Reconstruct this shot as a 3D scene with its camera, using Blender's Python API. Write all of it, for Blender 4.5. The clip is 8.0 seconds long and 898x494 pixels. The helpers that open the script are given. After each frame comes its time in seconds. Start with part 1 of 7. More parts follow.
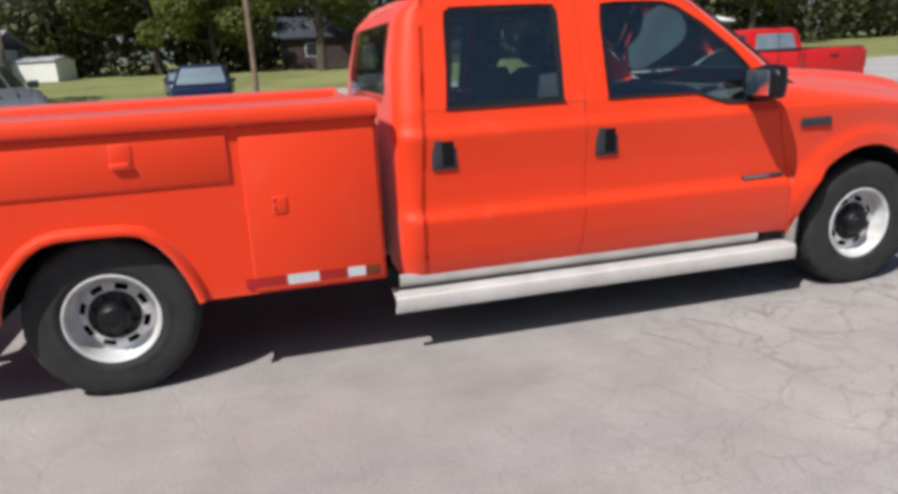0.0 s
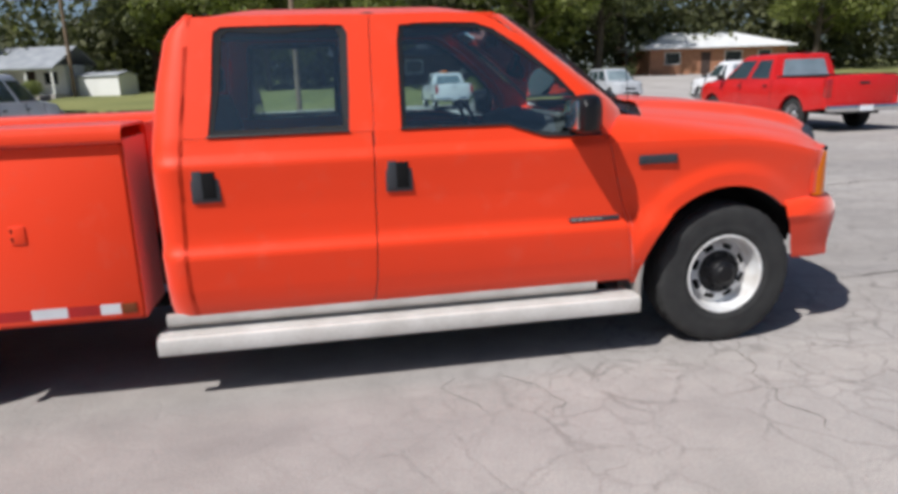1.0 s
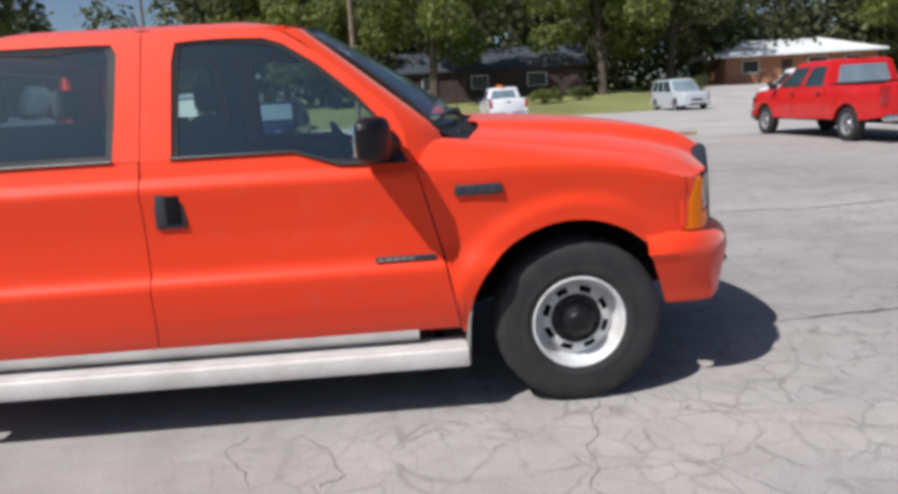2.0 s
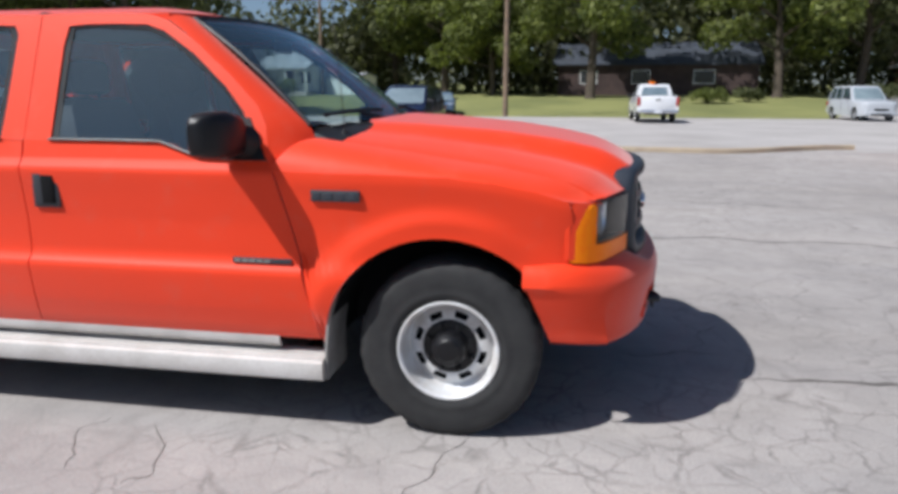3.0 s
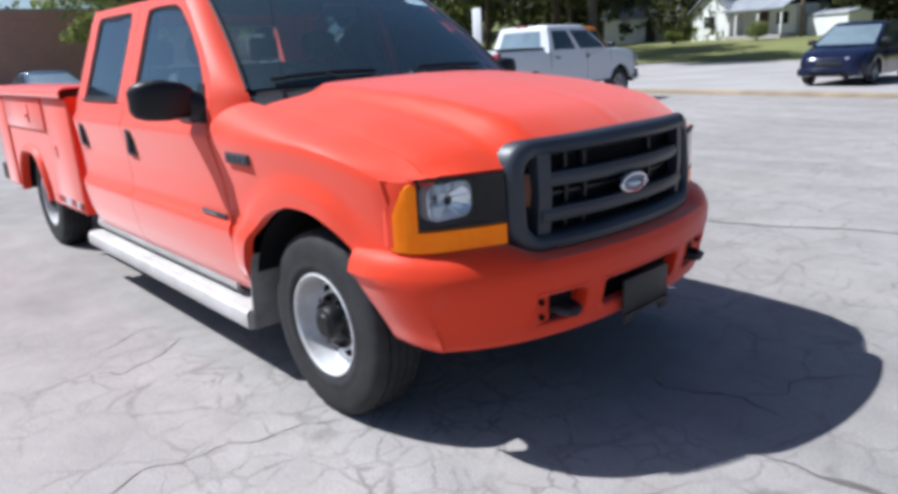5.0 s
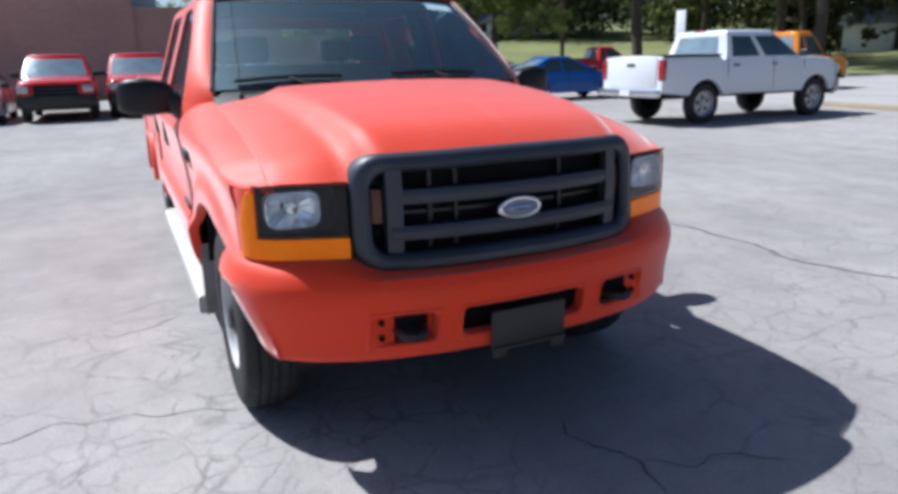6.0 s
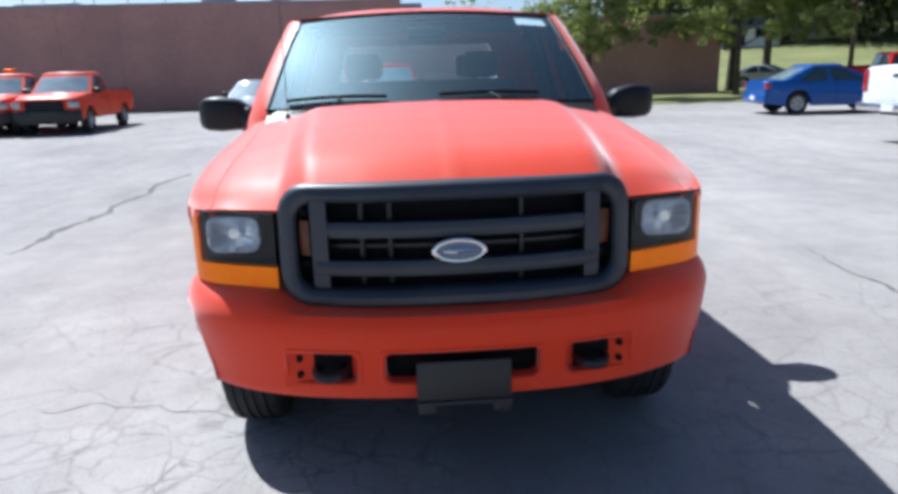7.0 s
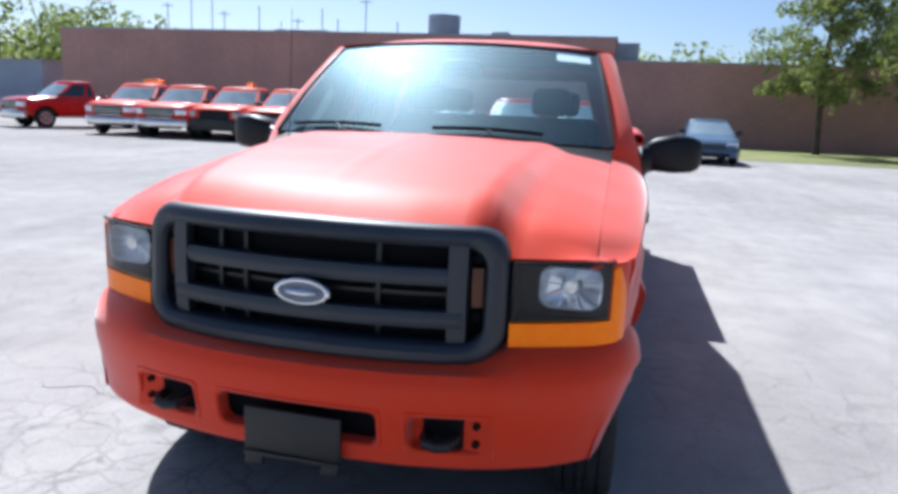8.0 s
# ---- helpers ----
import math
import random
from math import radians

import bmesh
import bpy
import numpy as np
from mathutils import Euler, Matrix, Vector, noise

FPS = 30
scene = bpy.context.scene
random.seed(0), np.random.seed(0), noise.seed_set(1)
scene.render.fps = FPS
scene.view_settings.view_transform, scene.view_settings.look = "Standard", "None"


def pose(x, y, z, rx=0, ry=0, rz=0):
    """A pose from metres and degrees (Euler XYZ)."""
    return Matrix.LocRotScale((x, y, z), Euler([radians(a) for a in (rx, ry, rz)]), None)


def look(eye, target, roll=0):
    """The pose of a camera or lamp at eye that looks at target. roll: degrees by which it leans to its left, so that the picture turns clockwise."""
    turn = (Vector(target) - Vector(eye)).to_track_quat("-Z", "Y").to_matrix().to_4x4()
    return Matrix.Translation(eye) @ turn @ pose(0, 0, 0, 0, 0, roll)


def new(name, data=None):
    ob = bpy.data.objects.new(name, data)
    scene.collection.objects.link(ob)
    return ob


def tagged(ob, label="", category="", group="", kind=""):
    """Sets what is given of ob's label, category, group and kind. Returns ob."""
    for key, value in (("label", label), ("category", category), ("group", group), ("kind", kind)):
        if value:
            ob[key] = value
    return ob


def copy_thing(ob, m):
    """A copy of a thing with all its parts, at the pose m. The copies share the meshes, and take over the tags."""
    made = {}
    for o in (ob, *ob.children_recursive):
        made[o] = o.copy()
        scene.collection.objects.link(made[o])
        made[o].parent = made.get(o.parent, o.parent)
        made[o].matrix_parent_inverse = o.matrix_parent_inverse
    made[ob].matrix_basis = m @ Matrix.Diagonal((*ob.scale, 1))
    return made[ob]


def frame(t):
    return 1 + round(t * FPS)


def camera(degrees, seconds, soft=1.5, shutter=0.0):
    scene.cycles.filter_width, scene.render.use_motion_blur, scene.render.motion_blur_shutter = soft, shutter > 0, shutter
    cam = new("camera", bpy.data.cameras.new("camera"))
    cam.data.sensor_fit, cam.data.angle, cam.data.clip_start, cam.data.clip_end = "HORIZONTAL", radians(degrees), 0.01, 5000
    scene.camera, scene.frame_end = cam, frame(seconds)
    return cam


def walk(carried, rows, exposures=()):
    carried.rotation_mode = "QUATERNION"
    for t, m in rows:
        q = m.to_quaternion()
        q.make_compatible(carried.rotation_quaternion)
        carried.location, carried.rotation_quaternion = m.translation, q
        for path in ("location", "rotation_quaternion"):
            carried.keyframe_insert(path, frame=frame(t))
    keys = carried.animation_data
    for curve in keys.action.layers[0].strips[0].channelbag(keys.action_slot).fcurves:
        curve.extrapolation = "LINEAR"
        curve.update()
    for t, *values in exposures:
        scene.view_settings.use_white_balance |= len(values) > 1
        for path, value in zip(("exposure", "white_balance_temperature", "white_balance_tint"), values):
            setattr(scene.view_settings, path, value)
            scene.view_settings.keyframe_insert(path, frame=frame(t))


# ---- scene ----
cam = camera(65.6, 8.0, soft=3.8)
PATH = [
    (0, (-3.596, -4.427, 1.543), (-3.111, -2.559, 1.017), -2.9),
    (0.5, (-2.841, -4.378, 1.553), (-2.345, -2.517, 1.017), -1.1),
    (1, (-2.15, -4.378, 1.511), (-1.821, -2.461, 1.044), -2.0),
    (1.5, (-1.474, -4.231, 1.497), (-1.231, -2.312, 0.989), -0.6),
    (2, (-0.771, -4.074, 1.477), (-0.665, -2.121, 1.06), -3.3),
    (2.2, (-0.506, -4.033, 1.505), (-0.472, -2.092, 1.027), -4.3),
    (3.3, (0.792, -3.593, 1.498), (0.231, -1.721, 1.073), -0.3),
    (3.5, (0.975, -3.47, 1.498), (0.24, -1.67, 1.029), -2.4),
    (4, (1.498, -3.119, 1.503), (0.564, -1.419, 1.018), -1.0),
    (4.5, (2.025, -2.786, 1.492), (0.782, -1.283, 1.049), -3.2),
    (4.7, (2.173, -2.635, 1.477), (0.838, -1.228, 0.99), -2.8),
    (5.8, (2.954, -1.511, 1.534), (1.271, -0.574, 0.995), -2.76),
    (6, (3.022, -1.29, 1.480), (1.268, -0.474, 0.956), -1.40),
    (6.5, (3.066, -0.712, 1.51), (1.208, -0.171, 1.0), -2.85),
    (7, (3.068, -0.176, 1.512), (1.132, -0.051, 1.027), -1.65),
    (7.5, (2.922, 0.383, 1.508), (0.983, 0.286, 1.028), 1.66),
    (8, (2.727, 0.892, 1.51), (0.82, 0.434, 1.115), 2.48),
]
walk(cam, [(t, look(eye, target, roll)) for t, eye, target, roll in PATH],
     [(0.0, 0.0, 6300, 10), (1.5, 0.03, 6200, 10), (3.5, 0.18, 5950, 10), (4.5, 0.34, 5780, 9), (6.0, 0.34, 5620, 8), (7.0, 0.56, 5590, 7), (8.0, 0.63, 5580, 8)])

# ---------------------------------------------------------------- light
SUN_WAY = Vector((0.858, 0.655, -1.33)).normalized()
world = bpy.data.worlds.new("sky")
scene.world = world
world.use_nodes = True
wn = world.node_tree
sky = wn.nodes.new("ShaderNodeTexSky")
sky.sky_type = "NISHITA"
sky.sun_disc = False
sky.sun_elevation = radians(48.7)
sky.sun_rotation = radians(235)
sky.air_density = 0.8
sky.dust_density = 1.1
sky.ozone_density = 1.6
wn.nodes["Background"].inputs["Strength"].default_value = 0.076
wn.links.new(sky.outputs[0], wn.nodes["Background"].inputs["Color"])
sun_data = bpy.data.lights.new("sun", "SUN")
sun_data.energy, sun_data.angle, sun_data.color = 5.0, radians(0.6), (1.0, 0.955, 0.89)
sun = new("sun", sun_data)
sun.rotation_mode = "QUATERNION"
sun.rotation_quaternion = SUN_WAY.to_track_quat("-Z", "Y")


# ---------------------------------------------------------------- materials
def nodes_of(name):
    m = bpy.data.materials.new(name)
    m.use_nodes = True
    nt = m.node_tree
    return m, nt, nt.nodes["Principled BSDF"]


def node(nt, kind, **values):
    n = nt.nodes.new(kind)
    for key, value in values.items():
        n.inputs[key].default_value = value
    return n


def ramp(nt, source, stops):
    r = nt.nodes.new("ShaderNodeValToRGB")
    while len(r.color_ramp.elements) < len(stops):
        r.color_ramp.elements.new(0.5)
    for e, (at, c) in zip(r.color_ramp.elements, stops):
        e.position, e.color = at, (*c, 1) if len(c) == 3 else c
    nt.links.new(source, r.inputs[0])
    return r.outputs[0]


def coords(nt, scale=(1, 1, 1), where="Object"):
    tc = nt.nodes.new("ShaderNodeTexCoord")
    mp = nt.nodes.new("ShaderNodeMapping")
    mp.inputs["Scale"].default_value = scale
    nt.links.new(tc.outputs[where], mp.inputs[0])
    return mp.outputs[0]


def noise_out(nt, vec, scale, detail=4, rough=0.55, out="Fac", distort=0.0):
    n = node(nt, "ShaderNodeTexNoise", Scale=scale, Detail=detail, Roughness=rough, Distortion=distort)
    nt.links.new(vec, n.inputs["Vector"])
    return n.outputs[out]


def mix_col(nt, fac, a, b, mode="MIX"):
    m = nt.nodes.new("ShaderNodeMix")
    m.data_type, m.blend_type = "RGBA", mode
    for sock, v in ((m.inputs[0], fac), (m.inputs[6], a), (m.inputs[7], b)):
        if isinstance(v, (int, float)):
            sock.default_value = v
        elif isinstance(v, tuple):
            sock.default_value = (*v, 1)
        else:
            nt.links.new(v, sock)
    return m.outputs[2]


def math_node(nt, op, a, b=0.0, clamp=False):
    m = nt.nodes.new("ShaderNodeMath")
    m.operation, m.use_clamp = op, clamp
    for sock, v in ((m.inputs[0], a), (m.inputs[1], b)):
        if isinstance(v, (int, float)):
            sock.default_value = v
        else:
            nt.links.new(v, sock)
    return m.outputs[0]


def bump(nt, bsdf, height, strength=0.2, distance=0.01):
    b = node(nt, "ShaderNodeBump", Strength=strength, Distance=distance)
    nt.links.new(height, b.inputs["Height"])
    nt.links.new(b.outputs[0], bsdf.inputs["Normal"])


def plain(name, c1, c2=None, scale=3.0, fine=60.0, rough=0.5, metal=0.0, relief=0.1, depth=0.004, coat=0.0, spec=0.5, per_object=0.0, per_island=0.0):
    """A surface with wear at two scales."""
    m, nt, b = nodes_of(name)
    c2 = c2 or tuple(0.72 * v for v in c1)
    vec = coords(nt)
    big = ramp(nt, noise_out(nt, vec, scale, 5), [(0.32, c2), (0.62, c1)])
    grain = noise_out(nt, vec, fine, 3)
    col = mix_col(nt, 0.25, big, ramp(nt, grain, [(0.3, (0.35, 0.35, 0.35)), (0.7, (0.65, 0.65, 0.65))]), "OVERLAY")
    if per_object or per_island:
        src = nt.nodes.new("ShaderNodeObjectInfo").outputs["Random"] if per_object else nt.nodes.new("ShaderNodeNewGeometry").outputs["Random Per Island"]
        k = per_object or per_island
        col = mix_col(nt, 1.0, col, ramp(nt, src, [(0, (1 - k,) * 3), (1, (1, 1, 1))]), "MULTIPLY")
    nt.links.new(col, b.inputs["Base Color"])
    rr = nt.nodes.new("ShaderNodeMapRange")
    rr.inputs["To Min"].default_value, rr.inputs["To Max"].default_value = max(rough - 0.08, 0.02), min(rough + 0.1, 1)
    nt.links.new(noise_out(nt, vec, scale * 2.3, 4), rr.inputs[0])
    nt.links.new(rr.outputs[0], b.inputs["Roughness"])
    b.inputs["Metallic"].default_value = metal
    b.inputs["Coat Weight"].default_value = coat
    b.inputs["Coat Roughness"].default_value = 0.08
    b.inputs["Specular IOR Level"].default_value = spec
    if relief:
        bump(nt, b, grain, relief, depth)
    return m


def car_paint(name, c, rough=0.35, coat=0.6, coat_rough=0.1, dirt=(0.30, 0.24, 0.19), splash=0.0, sky_sheen=0.0):
    """Sun-worn enamel: a little chalky, with patches of road dust and a sheen for sky glare."""
    m, nt, b = nodes_of(name)
    vec = coords(nt)
    fade = noise_out(nt, vec, 1.3, 5)
    col = mix_col(nt, math_node(nt, "MULTIPLY", fade, 0.25), c, tuple(min(1, 0.03 + 0.97 * v) for v in c))
    spots = noise_out(nt, vec, 7.0, 6, 0.7)
    film = math_node(nt, "MULTIPLY", math_node(nt, "SUBTRACT", spots, 0.54, clamp=True), 0.35, clamp=True)
    if splash:
        # road dust thrown up along the sills
        sep = nt.nodes.new("ShaderNodeSeparateXYZ")
        nt.links.new(vec, sep.inputs[0])
        low = nt.nodes.new("ShaderNodeMapRange")
        low.interpolation_type = "SMOOTHSTEP"
        for key, val in (("From Min", 0.55), ("From Max", 0.41), ("To Min", 0.0), ("To Max", splash)):
            low.inputs[key].default_value = val
        nt.links.new(sep.outputs[2], low.inputs[0])
        uneven = math_node(nt, "ADD", math_node(nt, "MULTIPLY", spots, 0.9), 0.45)
        film = math_node(nt, "MAXIMUM", film, math_node(nt, "MULTIPLY", low.outputs[0], uneven), clamp=True)
    col = mix_col(nt, film, col, dirt)
    nt.links.new(col, b.inputs["Base Color"])
    r = math_node(nt, "ADD", math_node(nt, "MULTIPLY", fade, 0.16), rough - 0.08)
    nt.links.new(math_node(nt, "ADD", r, math_node(nt, "MULTIPLY", film, 0.5)), b.inputs["Roughness"])
    b.inputs["Specular IOR Level"].default_value = 0.12
    b.inputs["Coat Weight"].default_value = coat
    b.inputs["Coat Roughness"].default_value = coat_rough
    b.inputs["Coat IOR"].default_value = 1.36
    # whitish sheen at grazing angles stands in for pale sky glare on the panels
    b.inputs["Sheen Weight"].default_value = sky_sheen
    b.inputs["Sheen Roughness"].default_value = 0.38
    bump(nt, b, noise_out(nt, vec, 160, 2), 0.03, 0.002)
    return m


def glass(name, tint, haze=0.0, ior=1.62, film=0.0, gloss=(1.0, 1.0, 1.0)):
    """A thin pane: clear straight through, with a mirror gloss by Fresnel."""
    m = bpy.data.materials.new(name)
    m.use_nodes = True
    nt = m.node_tree
    nt.nodes.remove(nt.nodes["Principled BSDF"])
    out = nt.nodes["Material Output"]
    tr = nt.nodes.new("ShaderNodeBsdfTransparent")
    tr.inputs[0].default_value = (*tint, 1)
    gl = nt.nodes.new("ShaderNodeBsdfGlossy")
    gl.inputs["Roughness"].default_value = 0.03
    gl.inputs["Color"].default_value = (*gloss, 1)
    fr = nt.nodes.new("ShaderNodeFresnel")
    fr.inputs[0].default_value = ior
    mx = nt.nodes.new("ShaderNodeMixShader")
    nt.links.new(fr.outputs[0], mx.inputs[0])
    nt.links.new(tr.outputs[0], mx.inputs[1])
    nt.links.new(gl.outputs[0], mx.inputs[2])
    last = mx.outputs[0]
    if film:
        # smeared dust: a broad weak gloss over the pane, tinted blue for sky glare
        sm = nt.nodes.new("ShaderNodeBsdfGlossy")
        sm.inputs["Roughness"].default_value = 0.52
        sm.inputs["Color"].default_value = (0.60, 0.82, 0.93, 1)
        m3 = nt.nodes.new("ShaderNodeMixShader")
        m3.inputs[0].default_value = film
        nt.links.new(last, m3.inputs[1])
        nt.links.new(sm.outputs[0], m3.inputs[2])
        last = m3.outputs[0]
    if haze:
        # pale blue diffuse layer imitates the veil of sky on the pane
        df = nt.nodes.new("ShaderNodeBsdfDiffuse")
        df.inputs[0].default_value = (0.42, 0.60, 0.72, 1)
        m2 = nt.nodes.new("ShaderNodeMixShader")
        m2.inputs[0].default_value = haze
        nt.links.new(last, m2.inputs[1])
        nt.links.new(df.outputs[0], m2.inputs[2])
        last = m2.outputs[0]
    nt.links.new(last, out.inputs[0])
    return m


def pavement_mat():
    """Weathered pale asphalt: stone grain, tan and grey stains, a net of soft dark cracks that fades in and out."""
    m, nt, b = nodes_of("weathered_pavement")
    vec = coords(nt)
    big = ramp(nt, noise_out(nt, vec, 0.22, 5, 0.6), [(0.3, (0.305, 0.282, 0.268)), (0.68, (0.425, 0.395, 0.376))])
    mid = noise_out(nt, vec, 2.4, 6, 0.65)
    col = mix_col(nt, 0.50, big, ramp(nt, mid, [(0.3, (0.37, 0.37, 0.37)), (0.7, (0.61, 0.61, 0.61))]), "OVERLAY")
    # worn drifts of paler sand and darker oil along the driving lanes
    lane = noise_out(nt, coords(nt, (0.16, 0.9, 1)), 1.6, 5, 0.6)
    col = mix_col(nt, 0.35, col, ramp(nt, lane, [(0.34, (0.38, 0.39, 0.41)), (0.5, (0.5, 0.5, 0.5)), (0.68, (0.60, 0.59, 0.57))]), "OVERLAY")
    grain = noise_out(nt, vec, 90, 4, 0.7)
    col = mix_col(nt, 0.6, col, ramp(nt, grain, [(0.3, (0.32, 0.32, 0.33)), (0.7, (0.65, 0.65, 0.64))]), "OVERLAY")
    warp = nt.nodes.new("ShaderNodeVectorMath")
    warp.operation = "MULTIPLY_ADD"
    nt.links.new(noise_out(nt, vec, 3.4, 5, 0.65, "Color"), warp.inputs[0])
    warp.inputs[1].default_value = (0.20, 0.20, 0.0)
    nt.links.new(vec, warp.inputs[2])
    fine = None
    sep = nt.nodes.new("ShaderNodeSeparateXYZ")
    nt.links.new(vec, sep.inputs[0])
    worn = nt.nodes.new("ShaderNodeMapRange")
    for key, val in (("From Min", -3.2), ("From Max", -0.6), ("To Min", 0.10), ("To Max", 1.0)):
        worn.inputs[key].default_value = val
    nt.links.new(sep.outputs[0], worn.inputs[0])
    west = nt.nodes.new("ShaderNodeMapRange")
    for key, val in (("From Min", -4.5), ("From Max", -9.0), ("To Min", 0.0), ("To Max", 0.7)):
        west.inputs[key].default_value = val
    nt.links.new(sep.outputs[0], west.inputs[0])
    where = math_node(nt, "MAXIMUM", worn.outputs[0], west.outputs[0])
    uneven = noise_out(nt, vec, 5.5, 4, 0.7)
    for scale, width, lo, hi, mask_scale, power in ((2.6, 0.019, 0.36, 0.54, 0.45, 0.85), (0.62, 0.0052, 0.40, 0.52, 0.3, 0.55), (5.6, 0.030, 0.42, 0.56, 0.6, 0.8)):
        v = node(nt, "ShaderNodeTexVoronoi", Scale=scale)
        v.feature = "DISTANCE_TO_EDGE"
        nt.links.new(warp.outputs[0], v.inputs["Vector"])
        r = nt.nodes.new("ShaderNodeMapRange")
        r.interpolation_type = "SMOOTHSTEP"
        for key, val in (("From Min", 0.0), ("From Max", width * 2.1), ("To Min", power), ("To Max", 0.0)):
            r.inputs[key].default_value = val
        nt.links.new(v.outputs[0], r.inputs[0])
        mask = nt.nodes.new("ShaderNodeMapRange")
        mask.inputs["From Min"].default_value, mask.inputs["From Max"].default_value = lo, hi
        nt.links.new(noise_out(nt, vec, mask_scale, 4, 0.6), mask.inputs[0])
        part_way = nt.nodes.new("ShaderNodeMapRange")
        part_way.inputs["From Min"].default_value, part_way.inputs["From Max"].default_value = 0.36, 0.62
        nt.links.new(uneven, part_way.inputs[0])
        k = math_node(nt, "MULTIPLY", math_node(nt, "MULTIPLY", r.outputs[0], mask.outputs[0]), part_way.outputs[0])
        fine = k if fine is None else math_node(nt, "MAXIMUM", fine, k)
    col = mix_col(nt, math_node(nt, "MULTIPLY", math_node(nt, "MULTIPLY", fine, where), 0.66), col, (0.135, 0.122, 0.115))
    nt.links.new(col, b.inputs["Base Color"])
    b.inputs["Roughness"].default_value = 0.95
    b.inputs["Specular IOR Level"].default_value = 0.06
    h = math_node(nt, "SUBTRACT", math_node(nt, "MULTIPLY", grain, 0.5), math_node(nt, "MULTIPLY", fine, 0.7))
    bump(nt, b, h, 0.5, 0.008)
    return m


def leaf_mat(name, dark, light, back=0.35):
    m, nt, b = nodes_of(name)
    isl = nt.nodes.new("ShaderNodeNewGeometry").outputs["Random Per Island"]
    patch = noise_out(nt, coords(nt), 0.25, 3)
    col = mix_col(nt, patch, ramp(nt, isl, [(0, dark), (1, light)]), ramp(nt, isl, [(0, tuple(0.6 * v for v in dark)), (1, tuple(0.75 * v for v in light))]))
    nt.links.new(col, b.inputs["Base Color"])
    b.inputs["Roughness"].default_value = 0.6
    b.inputs["Specular IOR Level"].default_value = 0.3
    tl = nt.nodes.new("ShaderNodeBsdfTranslucent")
    nt.links.new(mix_col(nt, 1.0, col, (1.3, 1.4, 0.8), "MULTIPLY"), tl.inputs[0])
    mx = nt.nodes.new("ShaderNodeMixShader")
    mx.inputs[0].default_value = back
    nt.links.new(b.outputs[0], mx.inputs[1])
    nt.links.new(tl.outputs[0], mx.inputs[2])
    nt.links.new(mx.outputs[0], nt.nodes["Material Output"].inputs[0])
    return m


ORANGE = car_paint("safety_orange_paint", (0.80, 0.040, 0.002), 0.58, 0.60, 0.52, (0.46, 0.34, 0.27), 0.06, 0.54)
RED = car_paint("red_paint", (0.55, 0.012, 0.012), 0.25, 0.8)
PARK_ORANGE = car_paint("fleet_orange_paint", (0.72, 0.055, 0.016), 0.45, 0.3, 0.3)
WHITE_CAR = car_paint("white_car_paint", (0.75, 0.76, 0.78), 0.25, 0.8)
SILVER = car_paint("silver_car_paint", (0.42, 0.44, 0.47), 0.25, 0.8)
BLUE_GREY = car_paint("blue_grey_car_paint", (0.085, 0.13, 0.20), 0.25, 0.8)
NAVY = car_paint("navy_car_paint", (0.005, 0.008, 0.032), 0.2, 0.9)
BLUE = car_paint("bright_blue_car_paint", (0.012, 0.085, 0.33), 0.2, 0.9)
YELLOW_CAR = car_paint("yellow_orange_paint", (0.75, 0.24, 0.01), 0.3, 0.6)
BLACK_PLASTIC = plain("black_plastic", (0.018, 0.018, 0.02), rough=0.45, fine=220, relief=0.15, depth=0.001)
GRILLE_GREY = plain("dark_grey_moulded_plastic", (0.035, 0.042, 0.055), (0.026, 0.03, 0.04), rough=0.42, fine=300, relief=0.1, depth=0.001)
GREY_PLASTIC = plain("grey_plastic", (0.040, 0.043, 0.052), rough=0.55, fine=200)
RUBBER = plain("tyre_rubber", (0.027, 0.027, 0.027), (0.015, 0.015, 0.016), scale=9, fine=120, rough=0.8, relief=0.2)
# near-black for grimy undercarriage parts, and in place of shade inside openings
DARK = plain("black_grime_and_shade", (0.010, 0.010, 0.011), rough=0.9, fine=30, relief=0.3, spec=0.15)
WHEEL_WHITE = plain("white_painted_steel", (0.66, 0.67, 0.68), (0.50, 0.47, 0.44), scale=9, rough=0.45, fine=80)
RUST_WHITE = plain("scuffed_white_paint", (0.61, 0.59, 0.565), (0.47, 0.445, 0.415), scale=3, rough=0.6, fine=70, relief=0.2)
RUST_GREY = plain("worn_grey_tread", (0.46, 0.44, 0.42), (0.34, 0.32, 0.30), scale=5, rough=0.7, fine=90, relief=0.3)
CHROME = plain("chrome", (0.75, 0.76, 0.78), (0.68, 0.69, 0.7), rough=0.16, metal=1.0, relief=0)
REFLECTOR = plain("lamp_reflector", (0.93, 0.96, 1.0), (0.84, 0.89, 0.97), scale=30, rough=0.14, metal=0.55, relief=0.05, spec=0.8)
STEEL = plain("grey_alloy", (0.45, 0.46, 0.48), (0.33, 0.33, 0.34), rough=0.35, metal=0.8, relief=0.05)
AMBER = plain("amber_lens", (1.0, 0.25, 0.001), (1.0, 0.20, 0.001), scale=30, fine=400, rough=0.34, metal=0.55, relief=0.0, spec=0.3)
AMBER_DARK = plain("dull_amber_lens", (0.15, 0.036, 0.006), (0.11, 0.026, 0.004), rough=0.3, fine=240, relief=0.2)
RED_LENS = plain("red_lens", (0.42, 0.01, 0.01), rough=0.15, fine=240, relief=0.2, coat=0.8)
